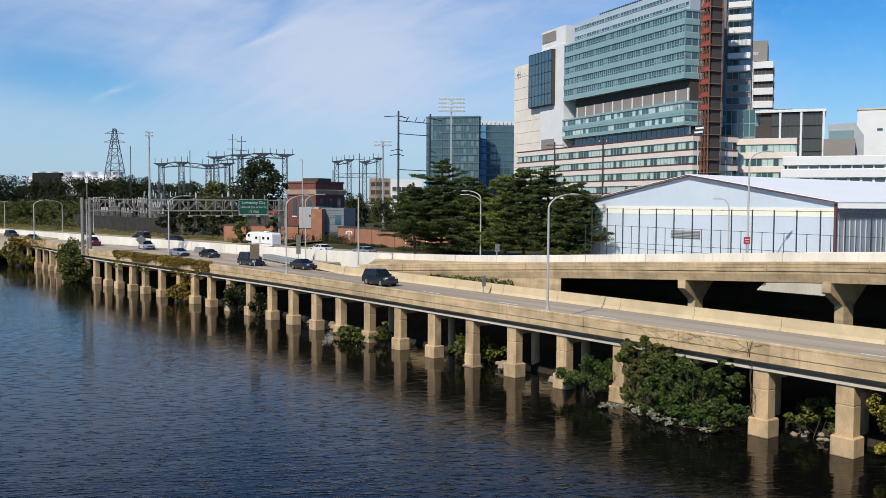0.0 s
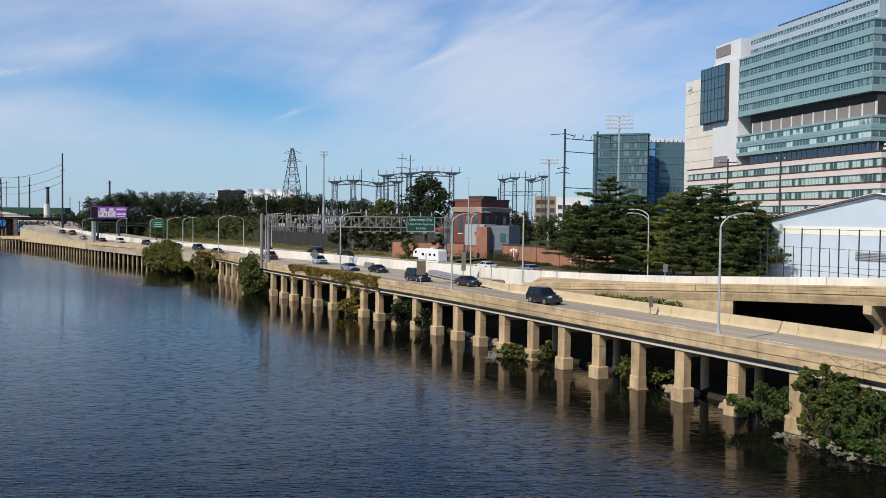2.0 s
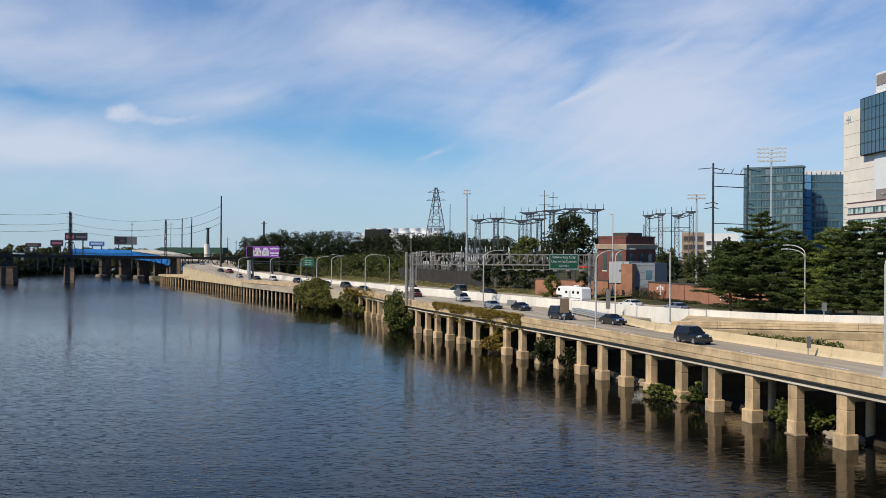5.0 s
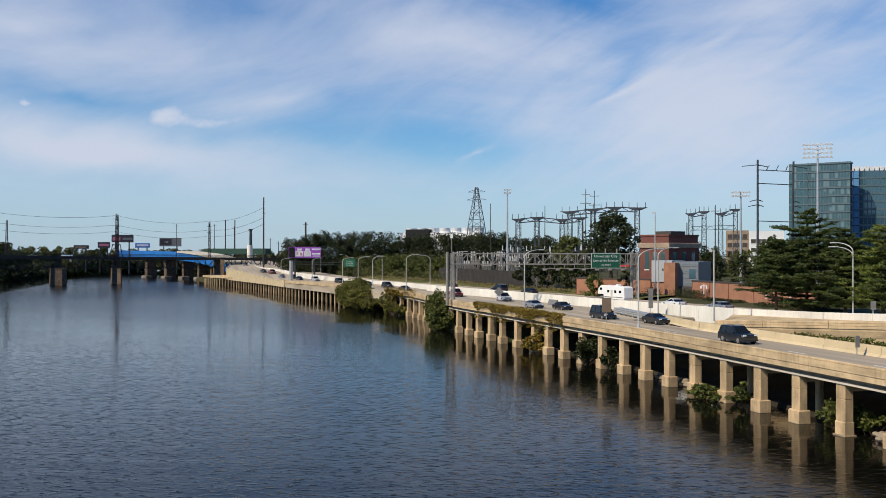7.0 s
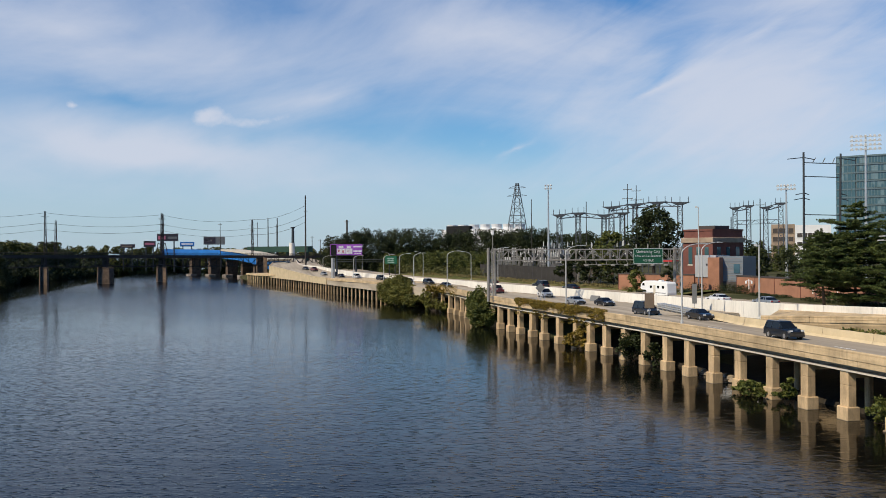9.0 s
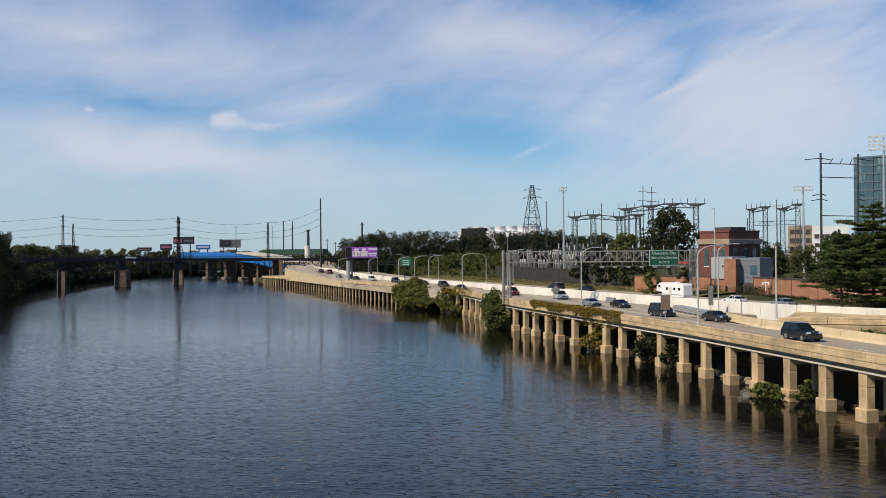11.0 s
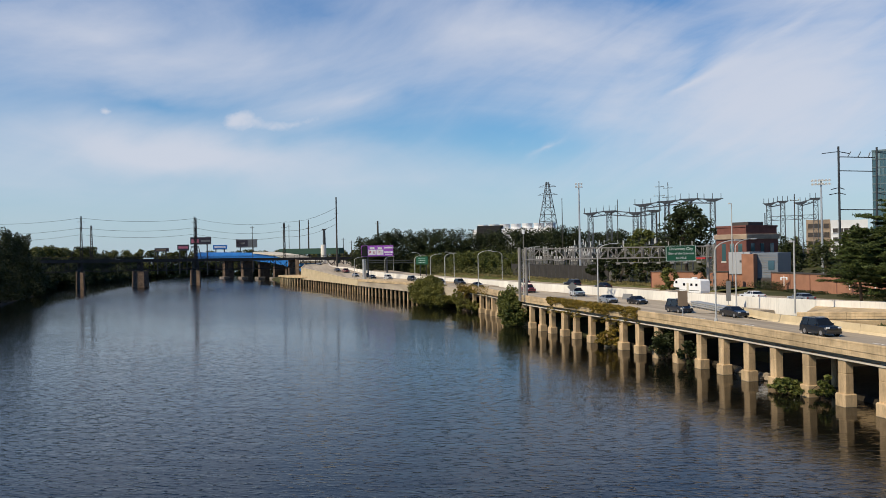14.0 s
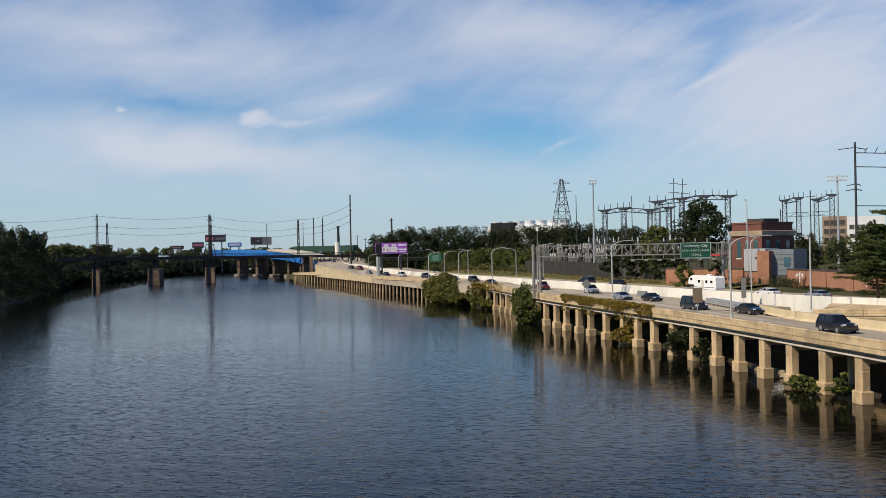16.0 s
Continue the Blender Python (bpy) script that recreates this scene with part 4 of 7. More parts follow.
# ---- vehicles ----
TYRE = material("tyre_rubber", (0.02, 0.02, 0.02), 0.9, vary=0.1)
RIM = material("alloy_rim", (0.5, 0.5, 0.52), 0.35, 0.8, vary=0.05)
CARGLASS = glassy("car_glass", (0.010, 0.012, 0.014), 0.05, spec=0.35)
LAMPCLEAR = glassy("headlight_glass", (0.7, 0.72, 0.72), 0.1)
LAMPRED = material("tail_light", (0.35, 0.01, 0.01), 0.3, vary=0.05)


def paint(name, colour):
    m = material(name, colour, 0.28, 0.0, vary=0.03, scale=0.5)
    m.node_tree.nodes["Principled BSDF"].inputs["Coat Weight"].default_value = 0.6
    return m


# side outlines: length, width, wheel radius, lower body (x, z), cabin (x, z)
KINDS = {
    "sedan": (4.6, 1.78, 0.33, [(-2.3, 0.3), (-2.3, 0.75), (-2.2, 0.95), (-1.2, 1.0), (0.9, 0.98), (2.0, 0.82), (2.28, 0.6), (2.3, 0.3)], [(-1.75, 0.97), (-1.05, 1.40), (0.25, 1.43), (1.15, 0.97)]),
    "suv": (4.8, 1.9, 0.39, [(-2.4, 0.35), (-2.4, 0.9), (-2.36, 1.1), (-1.2, 1.12), (1.0, 1.12), (2.15, 1.02), (2.38, 0.8), (2.4, 0.35)], [(-2.3, 1.1), (-2.1, 1.80), (0.3, 1.84), (1.15, 1.1)]),
    "minivan": (4.9, 1.95, 0.36, [(-2.45, 0.3), (-2.45, 0.9), (-2.4, 1.05), (-1.2, 1.06), (1.2, 1.06), (2.2, 0.9), (2.42, 0.65), (2.45, 0.3)], [(-2.35, 1.05), (-2.15, 1.95), (0.6, 1.98), (1.6, 1.05)]),
    "pickup": (5.7, 1.98, 0.41, [(-2.85, 0.45), (-2.85, 1.1), (-2.8, 1.18), (-0.9, 1.18), (1.2, 1.18), (2.6, 1.12), (2.83, 0.9), (2.85, 0.45)], [(-0.85, 1.16), (-0.7, 1.85), (0.6, 1.88), (1.35, 1.16)]),
}


def vehicle(kind, colour_name, colour, label, capped=False):
    length, width, r, low, top = KINDS[kind]
    half = width / 2
    car = thing("car" if kind in ("sedan", "suv") else kind, label, "car" if kind != "pickup" else "pickup truck", "vehicles on the road")
    col = paint(colour_name, colour)
    body = Shape()
    rows = []
    for y, inset, drop in ((-half, 0.10, 0.06), (-half + 0.12, 0.0, 0.0), (half - 0.12, 0.0, 0.0), (half, 0.10, 0.06)):
        rows.append([(x - math.copysign(inset, x), y, z - (drop if z > 0.6 else 0)) for x, z in low])
    body.loft(rows, closed=True)
    b = part("body", body, col, car)
    # cabin: glass below, painted roof above
    (x0, z0), (x1, z1), (x2, z2), (x3, z3) = top
    hb, ht = half - 0.08, half - 0.27
    glass = Shape().hull([(x0, -hb, z0 - 0.03), (x3, -hb, z0 - 0.03), (x3, hb, z0 - 0.03), (x0, hb, z0 - 0.03)], [(x1, -ht, z1 - 0.05), (x2, -ht, z2 - 0.05), (x2, ht, z2 - 0.05), (x1, ht, z1 - 0.05)])
    part("glazing", glass, CARGLASS, car, "dark tinted glazing")
    roof = Shape().hull([(x1 - 0.06, -ht - 0.03, z1 - 0.08), (x2 + 0.06, -ht - 0.03, z2 - 0.08), (x2 + 0.06, ht + 0.03, z2 - 0.08), (x1 - 0.06, ht + 0.03, z1 - 0.08)], [(x1 + 0.1, -ht + 0.08, z1), (x2 - 0.1, -ht + 0.08, z2), (x2 - 0.1, ht - 0.08, z2), (x1 + 0.1, ht - 0.08, z1)])
    part("roof", roof, col, car)
    for xa in ((x1 + x2) / 2 - 0.1, x1 + (0.25 if kind != "pickup" else 0.02), x2 - 0.02):
        for sgn in (-1, 1):
            xb = xa + (0.45 if xa > x2 - 0.1 else (-0.25 if xa < x1 + 0.3 else 0))
            part("pillar", Shape().bar((xb, sgn * (hb + 0.005), z0), (xa, sgn * (ht + 0.01), z1 - 0.06), 0.05), col, car)
    if capped:
        part("bed_cap", Shape().hull([(-2.8, -hb, 1.15), (-0.9, -hb, 1.15), (-0.9, hb, 1.15), (-2.8, hb, 1.15)], [(-2.7, -ht, 1.82), (-0.9, -ht, 1.86), (-0.9, ht, 1.86), (-2.7, ht, 1.82)]), col, car)
        part("bed_window", Shape().box((-1.8, 0, 1.5), (1.3, 2 * (hb + ht) / 2 + 0.02, 0.36)), CARGLASS, car)
    tyre = Shape().bar((0, -0.11, 0), (0, 0.11, 0), r, r, 16).data("tyre", TYRE)
    rim_mesh = Shape().bar((0, -0.122, 0), (0, 0.122, 0), r * 0.62, r * 0.62, 10).data("rim", RIM)
    for x in (-length * 0.29, length * 0.31):
        for y in (-half + 0.1, half - 0.1):
            w = part("wheel", tyre, None, car)
            w.location = (x, y, r)
            part("rim", rim_mesh, None, w)
    arch = Shape().bar((0, -0.02, 0), (0, 0.02, 0), r * 1.2, r * 1.2, 16).data("wheel_arch", TYRE)
    for x in (-length * 0.29, length * 0.31):
        for sgn in (-1, 1):
            part("wheel_arch", arch, None, car).location = (x, sgn * (half - 0.015), r * 1.02)
    for sgn in (-1, 1):
        part("mirror", Shape().box((x3 - 0.45, sgn * (half + 0.06), z0 + 0.1), (0.14, 0.2, 0.16), 0, 0.03), col, car)
        part("sill_trim", Shape().box((0, sgn * (half - 0.06), 0.36), (length * 0.4, 0.1, 0.14)), TYRE, car)
        if kind in ("suv", "minivan"):
            part("roof_rail", Shape().bar((x1 + 0.3, sgn * (ht - 0.02), z1 + 0.05), (x2 - 0.2, sgn * (ht - 0.02), z2 + 0.05), 0.03), GALV, car)
    for y in (-half + 0.28, half - 0.28):
        part("headlight", Shape().box((length / 2 - 0.06, y, low[-3][1] - 0.06), (0.1, 0.34, 0.16)), LAMPCLEAR, car)
        part("tail_light", Shape().box((-length / 2 + 0.05, y, low[1][1] + 0.02), (0.1, 0.26, 0.2)), LAMPRED, car)
    part("grille", Shape().box((length / 2 - 0.03, 0, low[-2][1] - 0.02), (0.1, width * 0.5, 0.2)), TYRE, car)
    for x in (length / 2 - 0.08, -length / 2 + 0.08):
        part("bumper", Shape().box((x, 0, 0.43), (0.24, width * 0.96, 0.2), 0, 0.05), TYRE if kind != "minivan" else col, car)
    return car


def park(car, s, off, z=DECK + 0.01, line=EDGE, forward=-1):
    h = line.heading(s) + (math.pi if forward < 0 else 0)
    car.matrix_world = Matrix.Translation(line.at(s, off, z)) @ Matrix.Rotation(h, 4, "Z")
    return car


def copy_car(car, s, off, z=DECK + 0.01, line=EDGE, forward=-1):
    h = line.heading(s) + (math.pi if forward < 0 else 0)
    return copy_thing(car, Matrix.Translation(line.at(s, off, z)) @ Matrix.Rotation(h, 4, "Z"))


def on(x, y):
    """Place along the parapet and distance from it."""
    s = EDGE.nearest(x, y)
    p, d = EDGE.raw(s), EDGE.along(s)
    return s, (x - p[0]) * d.y - (y - p[1]) * d.x


black_sedan = park(vehicle("sedan", "paint_black", (0.012, 0.013, 0.016), "black four-door sedan driving on the lower road"), *on(-19.3, 126.6))
navy_van = park(vehicle("minivan", "paint_navy", (0.012, 0.018, 0.03), "dark blue van driving on the viaduct road"), *on(-28.4, 133.6))
dark_suv = park(vehicle("suv", "paint_dark_blue", (0.010, 0.014, 0.022), "dark blue sport utility car on the road"), *on(-7.4, 103.6))
silver = park(vehicle("sedan", "paint_silver_blue", (0.20, 0.23, 0.27), "silver blue sedan driving along the viaduct"), *on(-44.5, 154.2))
red_pickup = park(vehicle("pickup", "paint_dark_red", (0.16, 0.015, 0.02), "dark red pickup truck on the road"), *on(-72.6, 188.5))
copy_car(black_sedan, *on(-38.8, 151.4))
copy_car(black_sedan, *on(-95, 211.5))
copy_car(dark_suv, *on(-107, 226.5))
white_car = vehicle("sedan", "paint_white", (0.7, 0.71, 0.72), "white sedan on the road behind the median wall")
white_suv = park(vehicle("suv", "paint_pearl", (0.62, 0.63, 0.64), "white sport utility car driving on the viaduct road"), *on(-56.5, 174.0))
for x, y, c in [(-118, 236, black_sedan), (-136, 253, dark_suv), (-157, 274, white_suv), (-171, 287, black_sedan), (-179, 296, dark_suv), (-188, 303, silver), (-206, 324, red_pickup), (-214, 330, black_sedan), (-262, 388, silver), (-290, 430, dark_suv)]:
    s_, o_ = on(x, y)
    copy_car(c, s_, o_, z=road_z(x, y))
park(white_car, WALL.nearest(-24, 148.5), 5.0, 6.35, WALL, 1)
for x, y, c in [(-58, 182, black_sedan), (-68, 191, dark_suv), (-16, 140, silver), (-88, 210, black_sedan)]:
    s = WALL.nearest(x, y)
    copy_car(c, s, 5.0, WALL.raw(s)[2] - 0.85, WALL, 1)

# white camper trailer behind the median wall
s = WALL.nearest(-35.5, 159.5)
rv = thing("camper_trailer", "white fifth-wheel camper trailer behind the wall", "caravan", at=Matrix.Translation(WALL.at(s, 5.0, WALL.raw(s)[2] - 0.85)) @ Matrix.Rotation(WALL.heading(s), 4, "Z") @ Matrix.Scale(0.8, 4))
ring = [(-4.6, 0.75), (-4.7, 1.2), (-4.6, 3.3), (-4.2, 3.62), (3.6, 3.75), (4.5, 3.55), (5.3, 2.9), (5.5, 2.2), (5.3, 1.75), (3.3, 1.7), (3.1, 0.75)]
rvb = Shape()
rvb.loft([[(x - math.copysign(i, x), y, z - (i if z > 2 else 0)) for x, z in ring] for y, i in ((-1.24, 0.1), (-1.14, 0.0), (1.14, 0.0), (1.24, 0.1))], closed=True)
part("body", rvb, WHITE, rv)
for x in (-3.2, -1.4, 1.3, 4.2):
    part("window", Shape().box((x, 0, 2.45 if x < 3 else 2.9), (0.8, 2.52, 0.55)), CARGLASS, rv)
part("door", Shape().box((0.0, 0, 1.85), (0.75, 2.52, 1.9)), PALE, rv)
part("roof_unit", Shape().box((-0.8, 0, 3.85), (1.1, 0.8, 0.32), 0, 0.08), WHITE, rv)
for x in (-1.6, -0.7):
    for y in (-1.05, 1.05):
        w = part("wheel", Shape().bar((x, y - 0.12, 0.38), (x, y + 0.12, 0.38), 0.38, 0.38, 14), TYRE, rv)
        part("rim", Shape().bar((x, y - 0.13, 0.38), (x, y + 0.13, 0.38), 0.2, 0.2, 10), RIM, w)
part("stripe", Shape().box((0.2, 0, 1.2), (8.6, 2.51, 0.16)), SIGNGREY, rv)

# ---- buildings ----
TEAL = material("teal_spandrel", (0.24, 0.37, 0.385), 0.08, 0.0, vary=0.05, scale=0.1, fine=0.6)
TEALDARK = glassy("teal_window", (0.045, 0.10, 0.11), 0.06, 0.0, blinds_lit=0.22, pale=(0.17, 0.26, 0.27))
PODGLASS = glassy("podium_window", (0.03, 0.06, 0.055), 0.06, 0.0, blinds_lit=0.66, pale=(0.50, 0.60, 0.52))
# the pale tone paints in ceiling light of the ward rooms
LITGLASS = glassy("lit_ward_window", (0.05, 0.11, 0.115), 0.06, 0.0, blinds_lit=0.5, pale=(0.55, 0.66, 0.62))
BLUEGLASS = glassy("blue_glass", (0.06, 0.13, 0.17), 0.05, 0.3, each=0.35)
PALEGLASS = material("pale_curtain_wall", (0.42, 0.50, 0.56), 0.2, 0.0, vary=0.04, scale=0.1, fine=0.6)
MAROON = material("maroon_trim", (0.11, 0.045, 0.045), 0.6, vary=0.08)
CREAM = material("cream_cladding", (0.80, 0.74, 0.64), 0.7, vary=0.04, scale=0.2, fine=3, stain=0.06, stain_scale=0.1)
PINKISH = material("pinkish_precast", (0.75, 0.66, 0.585), 0.8, vary=0.05, scale=0.2, fine=3)
TAUPE = material("taupe_panel", (0.26, 0.23, 0.21), 0.7, vary=0.06, scale=0.3)
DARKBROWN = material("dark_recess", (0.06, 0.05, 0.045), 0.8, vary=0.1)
CLADWHITE = material("white_cladding", (0.74, 0.74, 0.735), 0.55, vary=0.04, scale=0.2, fine=3)
CLADGREY = material("grey_cladding", (0.38, 0.40, 0.42), 0.5, vary=0.06, scale=0.3, fine=4)
SCAFFOLD = material("rust_scaffold", (0.20, 0.085, 0.05), 0.8, vary=0.2, scale=1)
NETTING = material("red_netting", (0.33, 0.065, 0.045), 0.85, vary=0.2, scale=0.5)
TIMBER = material("scaffold_boards", (0.22, 0.13, 0.08), 0.85, vary=0.2)


def frame_at(origin, toward):
    """A frame at origin whose x runs along the facade towards the second point and whose y goes into the house."""
    o = Vector((origin[0], origin[1], 0))
    u = Vector((toward[0] - origin[0], toward[1] - origin[1], 0)).normalized()
    v = Vector((-u.y, u.x, 0))
    m = Matrix.Identity(4)
    for i, c in enumerate((u, v, Vector((0, 0, 1)))):
        for r in range(3):
            m[r][i] = c[r]
    return Matrix.Translation(o) @ m


def slab_box(u0, u1, v0, v1, z0, z1, chamfer=0.0):
    return Shape().box(((u0 + u1) / 2, (v0 + v1) / 2, (z0 + z1) / 2), (u1 - u0, v1 - v0, z1 - z0), 0, chamfer)


def window_row(parent, u0, u1, v, z0, z1, count, glass, frame, depth=0.25, gap_=0.14, side=False):
    """A strip of panes in a frame on the front (or, with side, on the end) of a house."""
    fr = Shape()
    w = (u1 - u0) / count
    a, b = v - 0.02, v + depth
    for zz in (z0, z1):
        fr.box(((u0 + u1) / 2, (a + b) / 2, zz), (u1 - u0, b - a, 0.16))
    for k in range(count + 1):
        fr.box((u0 + w * k, (a + b) / 2, (z0 + z1) / 2), (gap_, b - a, z1 - z0))
    if side:
        fr.v = [(y, x, z) for x, y, z in fr.v]
    row = part("window_frame", fr, frame, parent)
    pane = Shape().box((0, 0, 0), (w - gap_ * 0.6, 0.06, z1 - z0 - 0.1))
    if side:
        pane.v = [(y, x, z) for x, y, z in pane.v]
    me = pane.data("pane", glass)
    for k in range(count):
        p = part("pane", me, None, row)
        c = (u0 + w * (k + 0.5), v + 0.1, (z0 + z1) / 2)
        p.location = (c[1], c[0], c[2]) if side else c
    return row


SLATEGREY = material("slate_panel", (0.15, 0.15, 0.17), 0.6, vary=0.08, scale=0.3)
# the hospital: a glass slab on a banded podium, with a white stair tower
hosp = thing("hospital_tower", "glass hospital tower with teal window bands on a cream podium", "hospital", at=frame_at((45.2, 333.2), (71.7, 269.6)))
# opaque dark core and floor fillings stand in for unlit rooms behind the panes
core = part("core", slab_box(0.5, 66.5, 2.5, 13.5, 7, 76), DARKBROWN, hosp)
for k in range(5):
    z = 51.6 + 3.94 * k
    part("floor_band", slab_box(-3.2, 67.0, -0.5, 14, z, z + 1.75, 0.1), TEAL, hosp)
    window_row(hosp, -3.1, 66.8, -0.25, z + 1.75, z + 3.94, 56, TEALDARK, TEAL, 0.25, 0.2)
    part("transom", slab_box(-3.1, 66.8, -0.3, -0.2, z + 2.35, z + 2.5), TEAL, hosp)
    window_row(hosp, 0.0, 13.8, 66.9 - 0.25, z + 1.75, z + 3.94, 6, TEALDARK, CLADGREY, side=True)
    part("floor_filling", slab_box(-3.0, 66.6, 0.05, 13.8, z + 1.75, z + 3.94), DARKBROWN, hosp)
part("roof_band", slab_box(-3.2, 67.0, -0.5, 14, 71.3, 71.9, 0.1), TEAL, hosp)
part("upper_wall", slab_box(0.6, 66.6, 1.6, 12, 71.9, 79.2), PALEGLASS, hosp)
for z in (73.2, 76.4):
    window_row(hosp, 1.0, 66.2, 1.45, z, z + 1.1, 40, TEALDARK, PALEGLASS, 0.18)
fin = Shape().box((0, 4.0, 79.9), (0.5, 0.4, 1.4)).data("roof_fin", DARKSTEEL)
for k in range(36):
    part("roof_fin", fin, None, hosp).location = (14 + 1.3 * k, 0, 0)
# plant storey set back between the glass bands
part("plant_wall", slab_box(1.2, 66.4, 2.2, 13, 45.0, 51.6), DARKBROWN, hosp)
for k in range(11):
    u = 3.0 + 5.75 * k
    part("louvre_panel", slab_box(u, u + 5.3, 1.9, 2.2, 45.2, 48.9), TAUPE, hosp)
for k in range(12):
    part("white_pier", slab_box(2.45 + 5.75 * k, 2.95 + 5.75 * k, 1.8, 2.3, 45.0, 49.0), CLADWHITE, hosp)
for k in range(2):
    z = 37.8 + 3.65 * k
    part("floor_band", slab_box(-3.8, 67.2, -0.5, 14, z, z + 1.1, 0.1), TEAL, hosp)
    window_row(hosp, -3.7, 67.0, -0.25, z + 1.1, z + 3.0, 40, LITGLASS, TEAL)
    window_row(hosp, 0.0, 13.8, 67.1 - 0.25, z + 1.1, z + 3.0, 6, TEALDARK, CLADGREY, side=True)
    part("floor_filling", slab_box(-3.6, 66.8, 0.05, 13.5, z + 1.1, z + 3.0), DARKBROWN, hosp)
    part("floor_band", slab_box(-3.8, 67.2, -0.5, 14, z + 3.0, z + 3.65, 0.1), TEAL, hosp)
window_row(hosp, 1.0, 67.0, 2.0, 34.6, 37.7, 24, BLUEGLASS, CLADGREY)
# white stair tower with a dark glass bay, and the cream block
part("stair_tower", slab_box(-21.2, -3.4, -0.2, 16, 20, 72.6), CLADWHITE, hosp)
part("stair_tower_head", slab_box(-21.2, -3.4, 0.3, 15, 72.6, 79.4), CLADWHITE, hosp)
part("louvre", slab_box(-20.6, -10.2, 0.1, 0.4, 75.0, 78.6), TAUPE, hosp)
part("louvre", slab_box(-19.6, -10.0, -0.45, -0.15, 35.0, 38.6), TAUPE, hosp)
bay = part("glass_bay", slab_box(-27.8, -9.8, -1.6, 3.0, 51.2, 71.6), DARKBROWN, hosp)
for k in range(5):
    window_row(hosp, -27.7, -9.9, -1.85, 51.4 + 4.02 * k, 51.4 + 4.02 * (k + 1), 7, BLUEGLASS, DARKSTEEL, 0.3, 0.22)
for k in range(11):
    part("cladding_course", slab_box(-43.8, -21.3, 0.2, 30, 20.0 + 4.48 * k + 0.06, 20.0 + 4.48 * (k + 1) - 0.06), CREAM, hosp)
part("joint_core", slab_box(-43.6, -21.5, 0.4, 29.8, 7.0, 69.2), TAUPE, hosp)
emblem = Shape()
for a, b in (((-41.5, 66.0), (-38.5, 66.0)), ((-40.0, 67.2), (-40.0, 64.4)), ((-38.6, 67.0), (-38.2, 64.8))):
    emblem.bar((a[0], 0.15, a[1]), (b[0], 0.15, b[1]), 0.28)
part("emblem", emblem, CLADGREY, hosp, "plain grey emblem")
# podium
for k in range(5):
    z = 32.7 - 4.15 * k
    part("podium_band", slab_box(-35.6, 74.2, -2.5, 14, z, z + 1.6, 0.08), PINKISH, hosp)
    part("dark_coping", slab_box(-35.7, 74.3, -2.62, 13.9, z + 1.6, z + 1.98), MAROON, hosp)
    window_row(hosp, -35.4, 74.0, -2.2, z - 2.4, z, 64, PODGLASS, TEAL, 0.3, 0.2)
    window_row(hosp, -2.0, 12.0, 74.1 - 0.3, z - 2.4, z, 6, TEALDARK, CLADGREY, side=True)
    part("floor_filling", slab_box(-35.4, 73.7, -1.8, 13.8, z - 2.4, z), DARKBROWN, hosp)

# hoist scaffold against the tower's corner
hoist = thing("scaffold_tower", "rust-red construction hoist scaffold with netting", "scaffold", at=frame_at((71.7, 269.6), (98.2, 206.0)) @ Matrix.Translation((4.5, 0.0, 0)))
for u in (0.2, 1.6, 3.0, 4.4):
    for v in (0.0, 4.5):
        part("standard", Shape().bar((u, v, 15), (u, v, 88), 0.17), SCAFFOLD if u < 4 else TIMBER, hoist)
for k in range(19):
    z = 20 + 3.6 * k
    part("deck", Shape().box((2.3, 2.2, z), (4.7, 4.8, 0.22)), TIMBER, hoist)
    brace = Shape()
    for u in (0.2, 1.6, 3.0):
        brace.bar((u, -0.1, z), (u + 1.4, -0.1, z + 3.6), 0.06).bar((u + 1.4, -0.1, z), (u, -0.1, z + 3.6), 0.06).bar((u, -0.1, z + 1.1), (u + 1.4, -0.1, z + 1.1), 0.06).bar((u, -0.1, z + 2.3), (u + 1.4, -0.1, z + 2.3), 0.05)
    part("bracing", brace, SCAFFOLD, hoist)
    if z > 38:
        part("netting", Shape().box((2.9, -0.2, z + 0.65), (2.9, 0.1, 1.25)), NETTING, hoist, "red safety netting")
        part("netting", Shape().box((1.0, -0.2, z + 0.4), (0.9, 0.1, 0.7)), NETTING, hoist, "red safety netting")
part("hoist_shaft", Shape().box((2.3, 2.8, 50), (3.6, 3.2, 70)), DARKBROWN, hoist)

# east wing with white balconies
wing = thing("hospital_wing", "hospital wing with white balcony bands and dark glazing", "hospital", at=frame_at((85.6, 288.0), (94.6, 284.2)))
part("core", slab_box(0.0, 9.8, 1.0, 5, 15, 92), TAUPE, wing)
part("edge_pier", slab_box(-3.6, 2.2, -0.5, 20, 15, 90), SLATEGREY, wing)
for k in range(14):
    z = 40 + 3.9 * k
    if 4 <= k <= 9:
        part("balcony", slab_box(2.9, 9.6, -1.6, 1.0, z, z + 1.7, 0.1), CLADWHITE, wing)
    window_row(wing, 2.4, 9.7, 0.7, z + 1.7, z + 3.9, 4, BLUEGLASS if k > 3 else TEALDARK, CLADGREY)
for k in range(3):
    window_row(wing, 1.2, 22.0, -3.0, 31.0 + 4.2 * k, 35.0 + 4.2 * k, 12, TEALDARK, TEAL, 0.3, 0.25)
part("glass_annex", slab_box(1.0, 22.0, -2.6, 18, 20, 43.5), BLUEGLASS, wing)

